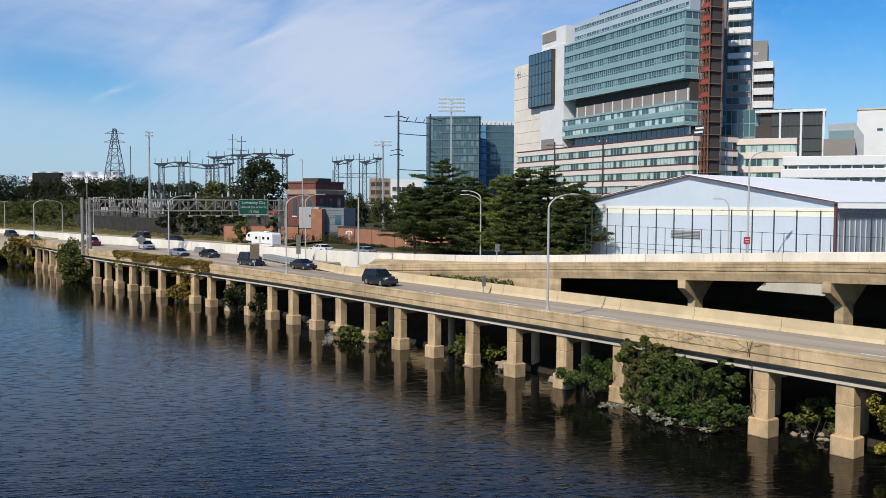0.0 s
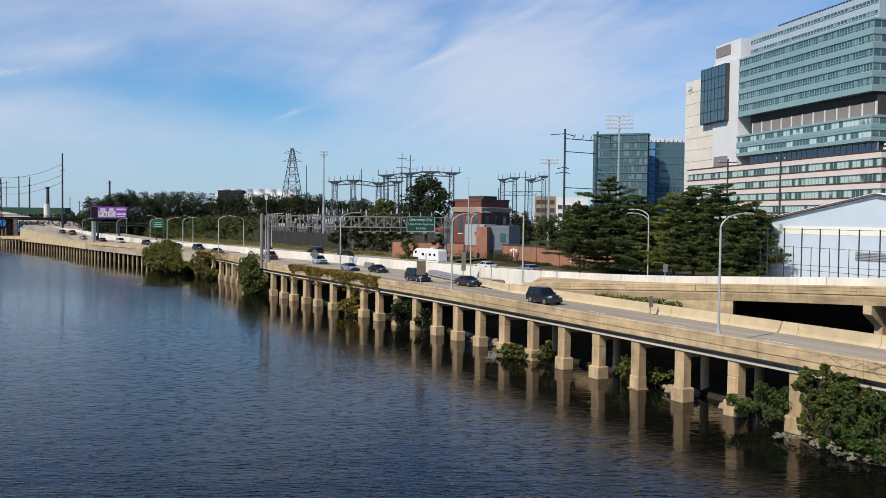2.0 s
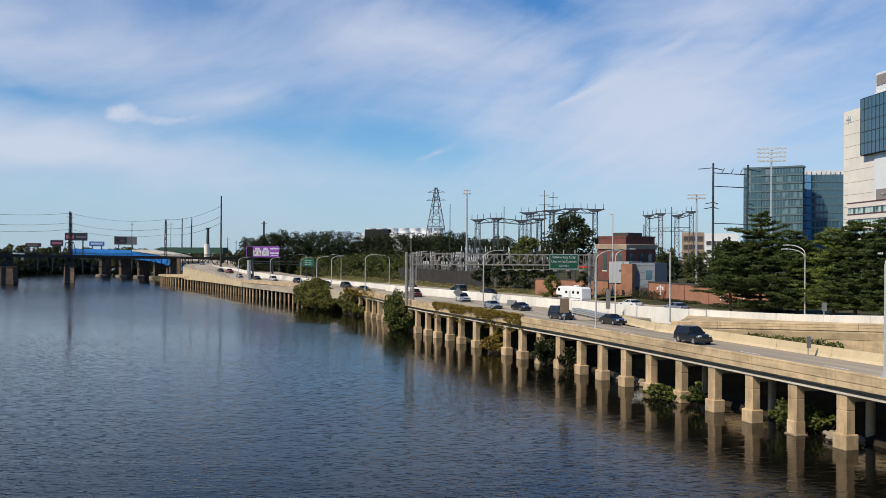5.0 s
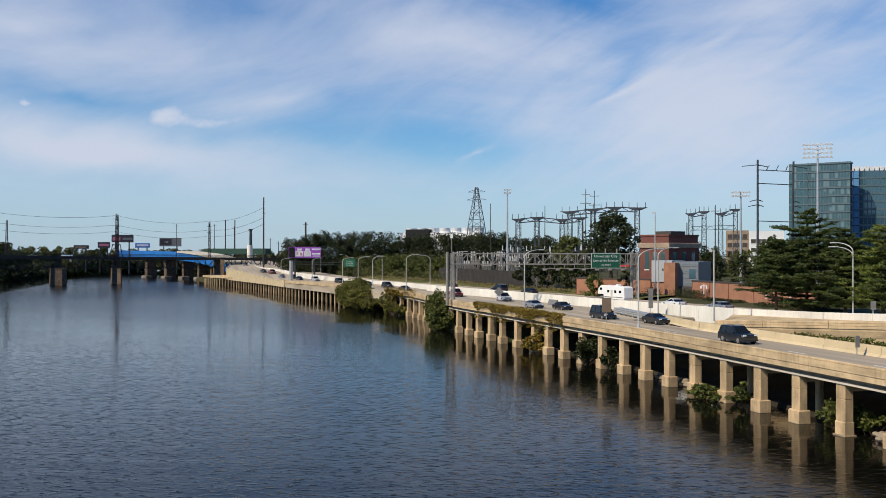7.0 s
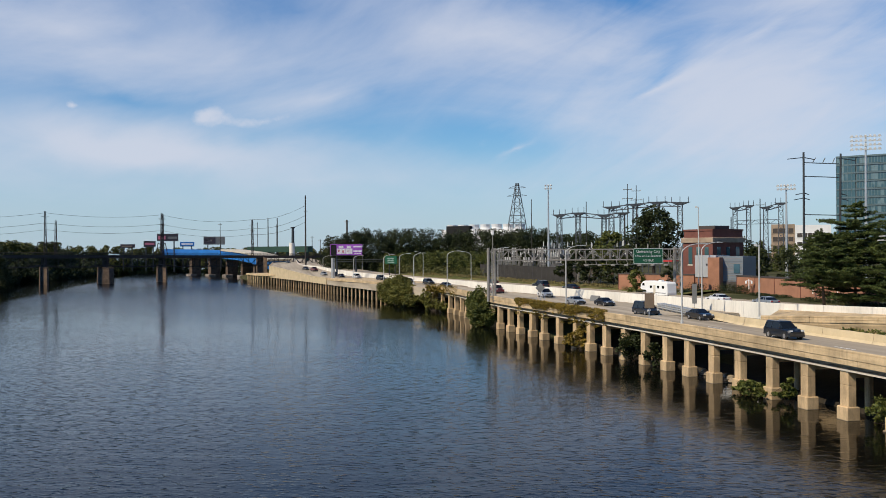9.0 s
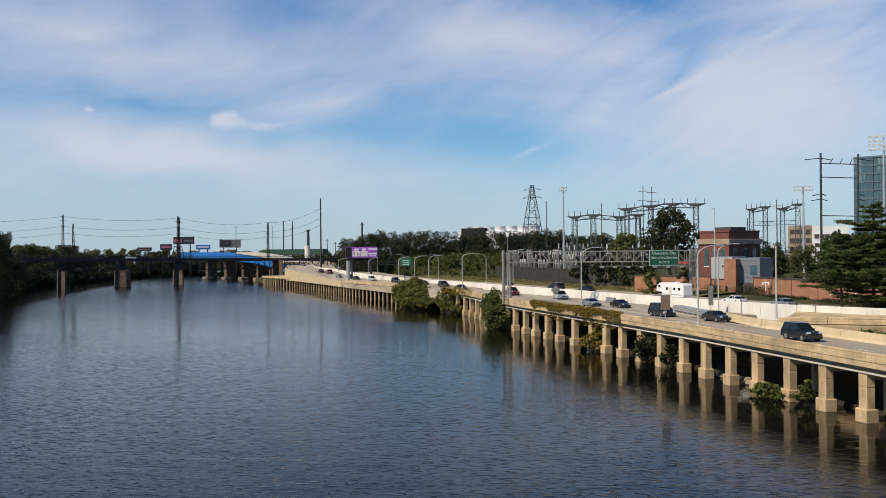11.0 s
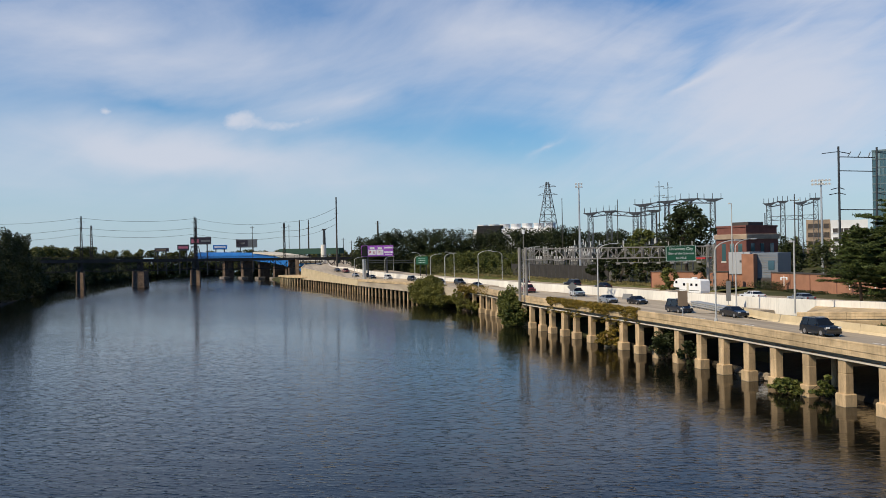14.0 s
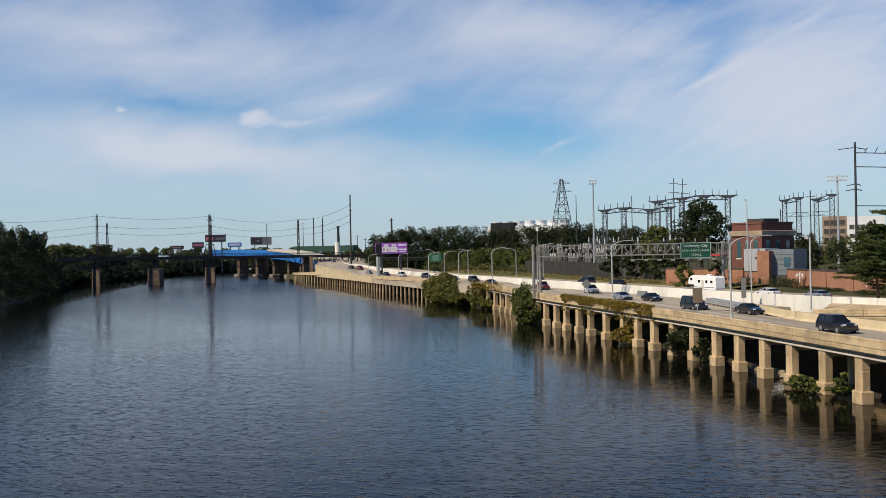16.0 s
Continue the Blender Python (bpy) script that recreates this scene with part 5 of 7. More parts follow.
centre = thing("office_slab", "white banded office slab with a grey rooftop sign block", "building", at=frame_at((117.0, 362.0), (127.8, 357.9)))
part("core", slab_box(0, 11.4, 0.8, 26, 20, 70.2), DARKBROWN, centre)
part("plant_block", slab_box(0.5, 9.2, 1.0, 20, 70.4, 78.3), TAUPE, centre)
for k in range(7):
    z = 66.0 - 5.1 * k
    part("floor_band", slab_box(4.3, 11.6, -0.6, 26, z + 1.4, z + 4.0, 0.15), CLADWHITE, centre)
    part("side_wall", slab_box(-0.2, 4.2, 0.1, 26, z - 0.8, z + 4.3), CLADWHITE, centre)
    window_row(centre, 0.3, 3.9, -0.15, z + 0.4, z + 3.6, 2, TEALDARK, CLADWHITE)
    window_row(centre, 4.4, 11.4, 0.3, z - 0.8, z + 1.4, 5, DARKBROWN, SLATEGREY)
lettering("lettering", "Center", 2.3, CLADWHITE, centre, Matrix.Translation((2.8, 0.9, 73.6)) @ Matrix.Rotation(math.pi / 2, 4, "X"))

dark = thing("dark_pavilion", "dark glazed hall with white frame and pale roof edge", "building", at=frame_at((94.5, 274.6), (111.2, 267.9)))
part("core", slab_box(0, 17.8, 0.4, 20, 18, 41.8), DARKBROWN, dark)
part("roof_edge", slab_box(-1.5, 18.2, -0.8, 20, 41.8, 42.5, 0.1), CLADWHITE, dark)
for u in (5.6, 11.4, 17.5):
    part("white_frame", slab_box(u - 0.3, u + 0.3, -0.7, 0.2, 26, 41.8), CLADWHITE, dark)
for k in range(4):
    window_row(dark, 3.2, 17.3, 0.1, 26.5 + 3.8 * k, 30.0 + 3.8 * k, 12, glassy("amber_glass_" + "abcd"[k], (0.05, 0.045, 0.03), 0.08), DARKSTEEL)
part("side_block", slab_box(-1.4, 3.0, 0.6, 18, 18, 38.0), DARKBROWN, dark)
part("low_block", slab_box(17.6, 26.0, -2.0, 16, 18, 33.6), TAUPE, dark)

grey = thing("grey_hall", "grey metal-clad hall with a sloping roof", "building", at=frame_at((111.8, 267.6), (121.4, 263.4)))
ring = [(0, 15), (0, 38.0), (7.2, 38.4), (9.9, 34.4), (9.9, 15)]
part("hall", Shape().hull([(u, 2.0, z) for u, z in ring], [(u, 24.0, z) for u, z in ring]), CLADGREY, grey)
part("glass_strip", slab_box(0.4, 7.0, 1.8, 2.1, 33.6, 36.2), TEALDARK, grey)
part("white_fin", slab_box(9.7, 10.2, 1.0, 20, 15, 34.8), CLADWHITE, grey)

row_house = thing("long_white_building", "long low white building with ribbon windows", "building", at=frame_at((69.3, 187.6), (100.0, 174.6)))
part("core", slab_box(0.4, 33, 0.6, 18, 6, 23.6), DARKBROWN, row_house)
for z0, z1 in ((22.7, 24.5), (20.2, 21.9), (14.0, 18.4)):
    part("floor_band", slab_box(-0.3 if z0 < 21 else 0.0, 33.4, -0.4, 18, z0, z1, 0.12), CLADWHITE, row_house)
window_row(row_house, 1.0, 33.0, 0.2, 21.9, 22.7, 16, TEALDARK, CLADWHITE, 0.3, 0.3)
window_row(row_house, 1.0, 33.0, 0.2, 18.4, 20.2, 14, TEALDARK, CLADWHITE, 0.3, 0.5)
annex = thing("podium_annex", "cream banded podium annex with window strips", "building", at=frame_at((83.0, 278.0), (104.0, 270.0)))
part("core", slab_box(0.2, 22.0, 0.5, 20, 7, 33.5), DARKBROWN, annex)
for k in range(4):
    z = 32.4 - 4.15 * k
    part("floor_band", slab_box(0, 22.4, -0.3, 20, z, z + 1.8, 0.08), PINKISH, annex)
    window_row(annex, 0.1, 22.2, 0.0, z - 2.4, z, 14, PODGLASS, TEAL, 0.3, 0.2)
far_white = thing("far_white_block", "plain white tower block far behind", "building", at=frame_at((205.0, 456.0), (228.0, 445.0)))
part("block", slab_box(0, 25, 0, 22, 7, 61.2), CLADWHITE, far_white)
part("roof_edge", slab_box(-0.4, 25.4, -0.4, 22.4, 61.2, 62.0), PALE, far_white)
part("window", slab_box(9.0, 11.5, -0.15, 0.2, 50.8, 52.0), TEALDARK, far_white)
part("lower_block", slab_box(-14, 40, 6, 26, 7, 42.0), CLADWHITE, far_white)

# two glass office towers farther off
office = thing("glass_office_tower", "green glass office tower with a dark grid", "building", at=frame_at((-9.2, 486.0), (18.2, 480.0)))
part("core", slab_box(0.2, 27.8, 0.4, 7, 8, 59.0), DARKBROWN, office)
GRIDTEAL = material("teal_grid", (0.10, 0.15, 0.165), 0.4, vary=0.06)
STEELTEAL = glassy("green_office_glass", (0.030, 0.080, 0.10), 0.06, each=0.45, blinds_lit=0.22, pale=(0.13, 0.20, 0.22))
for k in range(12):
    z = 11.5 + 3.95 * k
    window_row(office, 0.0, 8.6, 0.0, z + 0.6, z + 3.95, 5, STEELTEAL, GRIDTEAL, 0.3, 0.2)
    window_row(office, 9.2, 28.0, 0.25, z + 0.8, z + 3.95, 14, STEELTEAL, GRIDTEAL, 0.3, 0.3)
    part("floor_edge", slab_box(-0.1, 28.2, -0.1, 7, z, z + 0.6), GRIDTEAL, office)
part("roof_edge", slab_box(-0.2, 28.3, -0.2, 7, 58.9, 59.7), GRIDTEAL, office)
office2 = thing("blue_office_tower", "blue glass office tower with pale rooftop screens", "building", at=frame_at((18.4, 497.0), (38.5, 500.0)))
part("core", slab_box(0.2, 22.0, 0.6, 24, 8, 56.0), DARKBROWN, office2)
# the blue base colour paints in the sky mirrored by this strip of panes
SKYGLASS = glassy("sky_reflection_glass", (0.15, 0.35, 0.62), 0.08, 0.15, each=0.15)
for k in range(12):
    z = 9.6 + 3.9 * k
    window_row(office2, -0.4, 4.6, -0.2, z + 0.25, z + 3.9, 2, SKYGLASS, BLUEGLASS, 0.2, 0.1)
    window_row(office2, 4.8, 22.0, 0.2, z + 0.8, z + 3.9, 9, BLUEGLASS, GRIDTEAL, 0.3, 0.3)
    part("floor_edge", slab_box(4.7, 22.2, 0.1, 24, z, z + 0.8), GRIDTEAL, office2)
for k in range(9):
    part("roof_screen", slab_box(1.0 + 2.3 * k, 2.7 + 2.3 * k, 2.0, 12, 56.2, 58.6 + 0.3 * (k % 2)), CLADWHITE, office2)

# the sports tent: a white membrane hall with its gable to the river
SIDEGREY = material("ribbed_grey_wall", (0.50, 0.52, 0.53), 0.6, vary=0.05, scale=0.3, fine=4)
MEMBRANE = material("white_membrane", (0.92, 0.92, 0.90), 0.5, vary=0.02, scale=0.2, fine=2)
GABLE = material("pale_blue_wall", (0.55, 0.63, 0.72), 0.6, vary=0.03, scale=0.15, fine=2.5, stain=0.05, stain_scale=0.2)
IVORY = material("ivory_strip", (0.82, 0.81, 0.70), 0.5, vary=0.04, scale=0.2)
tent = thing("sports_hall", "white membrane-roofed sports hall with a pale blue gable", "sports hall", at=frame_at((18.9, 120.6), (41.0, 95.5)))
TW = 33.4
part("gable_wall", Shape().hull([(0, 0, 6.0), (TW, 0, 6.0), (TW, 0, 13.55), (0, 0, 13.55)], [(0, 0.4, 6.0), (TW, 0.4, 6.0), (TW, 0.4, 13.55), (0, 0.4, 13.55)]), GABLE, tent)
part("ivory_strip", slab_box(0, TW, -0.03, 0.38, 13.55, 14.5), IVORY, tent)
part("gable_top", Shape().hull([(0, 0.05, 14.5), (TW, 0.05, 14.5), (TW, 0.05, 15.0), (15.6, 0.05, 18.1), (0, 0.05, 15.0)], [(0, 0.4, 14.5), (TW, 0.4, 14.5), (TW, 0.4, 15.0), (15.6, 0.4, 18.1), (0, 0.4, 15.0)]), GABLE, tent)
for u0, z0, u1, z1 in ((-0.5, 15.0, 15.6, 18.2), (15.6, 18.2, TW + 0.5, 15.0)):
    rows = [[(u0, v, z0), (u1, v, z1), (u1, v, z1 + 0.18), (u0, v, z0 + 0.18)] for v in (-0.35, 60)]
    part("roof_sheet", Shape().loft(rows, closed=True), MEMBRANE, tent)
    part("roof_trim", Shape().bar((u0, -0.42, z0 + 0.05), (u1, -0.42, z1 + 0.05), 0.08), MAROON, tent)
part("side_wall", slab_box(TW - 0.35, TW, 0.41, 60, 6.0, 14.4), SIDEGREY, tent)
part("side_wall", slab_box(0.0, 0.35, 0.41, 60, 6.0, 14.9), GABLE, tent)
for k in range(46):
    part("side_rib", slab_box(TW, TW + 0.1, 0.6 + 1.3 * k, 0.75 + 1.3 * k, 7.0, 13.2), SIDEGREY, tent)
part("side_strip", slab_box(TW, TW + 0.06, 0.5, 60, 13.3, 14.4), TAUPE, tent)
part("corner_trim", slab_box(TW - 0.12, TW + 0.14, -0.14, 0.12, 6.0, 15.0), MAROON, tent)
vent = part("vent", slab_box(13.2, 17.2, -0.1, 0.05, 10.75, 11.65), SIGNGREY, tent, "grey louvred vent")
for k in range(5):
    part("slat", slab_box(13.3, 17.1, -0.16, -0.08, 10.82 + 0.17 * k, 10.9 + 0.17 * k), CLADGREY, vent)

# tall ball-court fence in front of it, and a lower one
fence = thing("tall_fence", "tall dark steel fence with thin posts and wires", "fence", at=frame_at((16.8, 114.0), (37.4, 86.2)))
for k in range(18):
    part("post", Shape().bar((2.38 + 2.52 * k, 0, 7.0), (2.38 + 2.52 * k, 0, 14.3), 0.075, 0.075, 6), DARKSTEEL, fence)
for z in (14.2, 10.2):
    part("rail", Shape().bar((0, 0, z), (46.0, 0, z), 0.03), DARKSTEEL, fence)
fence2 = thing("low_fence", "lower dark steel fence before the hall", "fence", at=frame_at((15.6, 111.5), (36.0, 84.0)))
for k in range(18):
    part("post", Shape().bar((2.4 + 2.42 * k, 0, 7.0), (2.4 + 2.42 * k, 0, 12.4 - 0.025 * k), 0.04, 0.04, 6), DARKSTEEL, fence2)
for z in (12.35, 9.9):
    part("rail", Shape().bar((0, 0, z), (43.6, 0, z - 0.42), 0.028), DARKSTEEL, fence2)

# brick pump house and walls
tower = thing("brick_building", "old red brick building with a pale stone cornice", "building", at=frame_at((-36.2, 212.4), (-29.1, 208.0)))
BANDSTONE = material("brown_band_stone", (0.36, 0.27, 0.19), 0.85, vary=0.1, scale=0.6, fine=5, stain=0.2)
SLATE = material("slate_cladding", (0.17, 0.20, 0.23), 0.5, vary=0.06, scale=0.4, fine=4)
DARKBRICK = material("dark_brick", (0.16, 0.06, 0.045), 0.9, vary=0.15, scale=0.8, fine=12, bump=0.2)
part("wall", slab_box(0, 8.4, 0, 10.5, 6, 17.0), DARKBRICK, tower)
part("cornice", slab_box(-0.35, 8.75, -0.35, 10.85, 16.4, 17.5, 0.1), BANDSTONE, tower)
part("attic", slab_box(0.15, 8.25, 0.15, 10.35, 17.5, 19.0), DARKBRICK, tower)
part("parapet", slab_box(0.0, 8.4, 0.0, 10.5, 19.0, 19.4), DARKBRICK, tower)
part("roof_house", slab_box(2, 6.5, 3, 8, 19.4, 20.2), DARKBROWN, tower)
part("chimney_pipe", Shape().bar((7.0, 8.0, 19.4), (7.0, 8.0, 22.2), 0.12, 0.12, 6), DARKSTEEL, tower)
for u in (1.6, 3.9, 6.2):
    w = part("window", slab_box(u, u + 1.1, -0.06, 0.1, 11.5, 15.4), TEALDARK, tower)
    part("sill", slab_box(u - 0.15, u + 1.25, -0.15, 0.06, 11.25, 11.48), CREAM, w)
for v in (1.4, 4.6, 7.8):
    w = part("window", slab_box(8.3, 8.46, v, v + 1.2, 11.5, 15.4), TEALDARK, tower)
    part("sill", slab_box(8.36, 8.55, v - 0.15, v + 1.35, 11.25, 11.48), CREAM, w)
office3 = thing("grey_clad_building", "small grey metal-clad building with a brick pier", "building", at=frame_at((-29.4, 186.0), (-21.1, 184.3)))
part("upper_wall", slab_box(0, 4.2, 0, 8, 9.4, 13.7), CLADGREY, office3)
part("side_wall", slab_box(4.2, 9.2, 1.0, 9, 8.6, 13.5), SLATE, office3)
for k in range(10):
    part("cladding_seam", slab_box(4.3, 9.25, 0.93, 1.0, 8.8 + 0.47 * k, 8.86 + 0.47 * k), TAUPE, office3)
part("brick_pier", slab_box(3.0, 5.3, -1.2, 1.2, 4.5, 13.3), BRICK, office3)
part("brick_base", slab_box(0, 3.0, 0.2, 8, 4.5, 9.4), BRICK, office3)
part("doorway", slab_box(5.3, 8.0, 0.7, 1.0, 4.5, 8.6), DARKBROWN, office3)
part("window", slab_box(7.4, 8.6, 0.9, 1.02, 10.2, 12.0), BLUEGLASS, office3)
for k in range(5):
    part("text_bar", slab_box(2.2 + 0.3 * k, 2.42 + 0.3 * k, -0.08, 0.0, 11.7, 12.1), DARKSTEEL, office3)
wall_pts = [(-46.0, 191.0), (-29.6, 186.0), (-20.9, 180.8), (-8.8, 164.8), (2.5, 146.0)]
flood = thing("brick_flood_wall", "long red brick wall with darker coping and piers", "wall", kind="structure")
for (xa, ya), (xb, yb) in (wall_pts[:2], wall_pts[2:4], wall_pts[3:]):
    m = frame_at((xa, ya), (xb, yb))
    ln = math.hypot(xb - xa, yb - ya)
    w = part("brick_wall", slab_box(0, ln, 0, 0.5, 4.0, 9.75), BRICK, flood)
    w.matrix_world = m
    c = part("coping", slab_box(-0.1, ln + 0.1, -0.1, 0.6, 9.75, 10.0), DARKBROWN, flood)
    c.matrix_world = m
    k = 0.0
    while k < ln - 2:
        p = part("joint_pier", slab_box(k, k + 0.16, -0.05, 0.02, 4.0, 9.7), DARKBRICK, flood)
        p.matrix_world = m
        k += 6.2
for x, y in [(-6.0, 160.0), (-2.2, 153.6), (-17.5, 175.8)]:
    m = Matrix.Translation((x - 0.6, y - 0.6, 0))
    light = thing("wall_light", "white twin lantern fixed on the brick wall", "lamp", at=m)
    part("bracket", Shape().bar((0, 0, 7.6), (0, 0, 9.4), 0.09).bar((-0.5, 0, 9.1), (0.5, 0, 9.1), 0.08), WHITE, light)
    for k in (-0.5, 0.5):
        part("lantern", Shape().box((k, 0, 8.85), (0.3, 0.3, 0.5), 0, 0.05), WHITE, light)
ware = thing("grey_warehouse", "distant brick and concrete warehouse with rows of windows", "building", at=frame_at((-34.0, 420.0), (-10.0, 422.0)))
part("frame_block", slab_box(0, 9.5, 0, 12, 8, 25.4), BANDSTONE, ware)
for k in range(4):
    window_row(ware, 0.6, 9.0, -0.2, 10.5 + 3.7 * k, 12.6 + 3.7 * k, 4, DARKBROWN, BANDSTONE)
part("white_block", slab_box(9.6, 24, 0, 12, 8, 25.0), CLADWHITE, ware)
for k in range(3):
    window_row(ware, 10.4, 23, -0.2, 12 + 3.8 * k, 14 + 3.8 * k, 6, DARKBROWN, CLADWHITE)

# cooling plant over the trees
plant = thing("cooling_plant", "row of white cooling towers with round fan stacks", "cooling tower", at=frame_at((-174.6, 383.4), (-133.6, 378.0)))
part("dark_screen", slab_box(3.2, 15.5, -1.0, 1.5, 17.0, 26.0), BLACK, plant)
part("basin", slab_box(0, 42, 0, 12, 7, 22.6), CLADGREY, plant)
part("louvre_wall", slab_box(0.2, 41.8, -0.2, 0.2, 20.0, 24.4), CLADWHITE, plant)
for k in range(7):
    u = 3.5 + 5.8 * k
    part("fan_cowl", Shape().loft([[(u + r * math.cos(k * 0.4488), 4 + r * math.sin(k * 0.4488), z) for k in range(14)] for r, z in ((2.7, 24.0), (2.2, 25.2), (2.4, 26.6))], closed=True), CLADWHITE, plant)
for k in range(8):
    part("post", slab_box(0.2 + 5.9 * k, 0.5 + 5.9 * k, -0.4, 0.0, 18, 24.4), CLADGREY, plant)

# ---- masts, substation, far bridges ----
def lattice_column(shape, base, top_z, w0, w1, steps, r=0.1):
    """Four legs with crossed bracing between them."""
    x, y, z0 = base
    corners = lambda t: [(x + sx * (w0 + (w1 - w0) * t) / 2, y + sy * (w0 + (w1 - w0) * t) / 2, z0 + (top_z - z0) * t) for sx, sy in ((-1, -1), (1, -1), (1, 1), (-1, 1))]
    for a, b in zip(corners(0), corners(1)):
        shape.bar(a, b, r)
    for k in range(steps):
        lo, hi = corners(k / steps), corners((k + 1) / steps)
        for i in range(4):
            j = (i + 1) % 4
            shape.bar(lo[i] if k % 2 else lo[j], hi[j] if k % 2 else hi[i], r * 0.6)
            shape.bar(hi[i], hi[j], r * 0.55)
    return shape


def floodlight_mast(x, y, z0, z1, cols, rows_, w, face, mat=GALV, label="tall grey floodlight mast with rows of lamps"):
    m = thing("floodlight_mast", label, "floodlight", "floodlight masts", at=Matrix.Translation((x, y, z0)) @ Matrix.Rotation(face, 4, "Z"))
    h = z1 - z0
    part("mast", Shape().bar((0, 0, 0), (0, 0, h), 0.36, 0.18, 8), mat, m)
    for r in range(rows_):
        z = h - 0.3 - r * 0.85
        part("crossarm", Shape().bar((-w / 2, 0, z), (w / 2, 0, z), 0.08), mat, m)
        for c in range(cols):
            u = -w / 2 + w * (c + 0.5) / cols
            part("lamp", Shape().bar((u, -0.05, z + 0.25), (u, -0.55, z + 0.05), 0.2, 0.3, 8), WHITE, m)
    return m


floodlight_mast(1.6, 200.0, 7.5, 37.4, 7, 4, 5.8, 0.0)
floodlight_mast(-15.2, 229.6, 7.8, 30.0, 6, 2, 4.4, 0.0)
floodlight_mast(-78.0, 242.8, 8.0, 33.0, 3, 2, 2.2, 0.3, label="tall grey mast with a small lamp cluster")

WOODPOLE = material("dark_pole", (0.045, 0.04, 0.035), 0.85, vary=0.2)


def utility_pole(x, y, z0, z1, arms=(), r=0.2, name="utility_pole", label="dark utility pole with crossarms", turn=0.0, mat=WOODPOLE):
    p = thing(name, label, "pole", "poles", at=Matrix.Translation((x, y, z0)) @ Matrix.Rotation(turn, 4, "Z"))
    part("shaft", Shape().bar((0, 0, 0), (0, 0, z1 - z0), r, r * 0.7, 8), mat, p)
    for z, half in arms:
        part("crossarm", Shape().bar((-half, 0, z - z0), (half, 0, z - z0), 0.1), mat, p)
        for k in (-0.9, 0.9):
            part("insulator", Shape().bar((half * k, 0, z - z0), (half * k, 0, z - z0 + 0.35), 0.08, 0.05, 6), PALE, p)
    return p


hf = thing("transmission_frame", "dark two-pole transmission frame with cross beams", "power line", at=Matrix.Identity(4))
pa, pb = Vector((-8.5, 171.8, 7.0)), Vector((-2.9, 176.2, 7.0))
for p, top in ((pa, 31.8), (pb, 31.7)):
    part("pole", Shape().bar(p, (p.x + (0.3 if p is pb else 0), p.y, top), 0.24, 0.18, 8), DARKSTEEL, hf)
for z in (30.0, 27.6, 20.9):
    part("beam", Shape().bar((pa.x, pa.y, z), (pb.x, pb.y, z - 0.1), 0.1), DARKSTEEL, hf)
for z, ext in ((30.9, 3.2), (23.8, 1.9), (24.7, 1.6)):
    part("crossarm", Shape().bar((pa.x - ext * 0.79, pa.y - ext * 0.61, z - 0.35), (pa.x, pa.y, z), 0.09).bar((pa.x, pa.y, z), (pa.x + ext * 0.5, pa.y + ext * 0.4, z - 0.3), 0.09), DARKSTEEL, hf)
    part("crossarm", Shape().bar((pb.x, pb.y, z), (pb.x + ext * 0.79, pb.y + ext * 0.61, z - 0.35), 0.09), DARKSTEEL, hf)
for k in range(3):
    part("insulator", Shape().bar((pa.x + 1.4 + 1.6 * k, pa.y + 1.1 + 1.25 * k, 30.0), (pa.x + 1.9 + 1.5 * k, pa.y + 1.5 + 1.2 * k, 30.9), 0.08, 0.08, 6), DARKSTEEL, hf)
utility_pole(18.0, 149.0, 7.0, 24.7, [(24.2, 1.4)], 0.17)
utility_pole(24.0, 138.3, 7.0, 24.6, [(24.0, 0.6)], 0.17)
utility_pole(-21.3, 232.0, 8.0, 27.0, [(25.5, 1.0)], 0.16)
for x, y, z1 in [(-89.5, 262, 30.2), (-60.3, 262, 33.8), (-69.5, 251, 28.5), (-58.0, 263, 33.4), (-58.5, 250.5, 24.0)]:
    utility_pole(x, y, 8.5, z1, [(z1 - 1.6, 1.3), (z1 - 4.2, 1.6)] if z1 > 33 else [], 0.14, label="slender dark mast in the substation")
ball = thing("striped_pole_sign", "pole with a striped black and white wind ball", "pole", at=Matrix.Translation((36.0, 130.1, 8.0)))
part("shaft", Shape().bar((0, 0, 0), (0, 0, 16.8), 0.08, 0.07, 6), LAMPGREY, ball)
for k in range(5):
    part("stripe", Shape().bar((-0.55 + 0.06 * k, 0, 16.6 + 0.28 * k), (0.55 + 0.06 * k, 0, 16.75 + 0.28 * k), 0.2, 0.2, 8), WHITE if k % 2 else DARKSTEEL, ball)

STATION = material("substation_steel", (0.07, 0.08, 0.095), 0.6, 0.4, vary=0.1)
pylon = thing("lattice_pylon", "grey steel lattice transmission pylon", "pylon", at=Matrix.Identity(4))
px, py = -135.1, 376.5
for z0, z1, w0, w1, n in ((8.5, 27.0, 9.0, 5.8, 4), (27.0, 38.8, 5.8, 2.4, 4), (38.8, 44.0, 2.4, 1.0, 2)):
    part("tower_section", lattice_column(Shape(), (px, py, z0), z1, w0, w1, n, 0.17), STATION, pylon)
for z, h in ((42.0, 4.0), (38.5, 4.5)):
    part("crossarm", Shape().bar((px - h, py, z), (px + h, py, z), 0.12).bar((px - h, py, z), (px, py, z + 1.3), 0.1).bar((px + h, py, z), (px, py, z + 1.3), 0.1), STATION, pylon)

PORCELAIN = material("porcelain", (0.55, 0.54, 0.50), 0.35, vary=0.05)


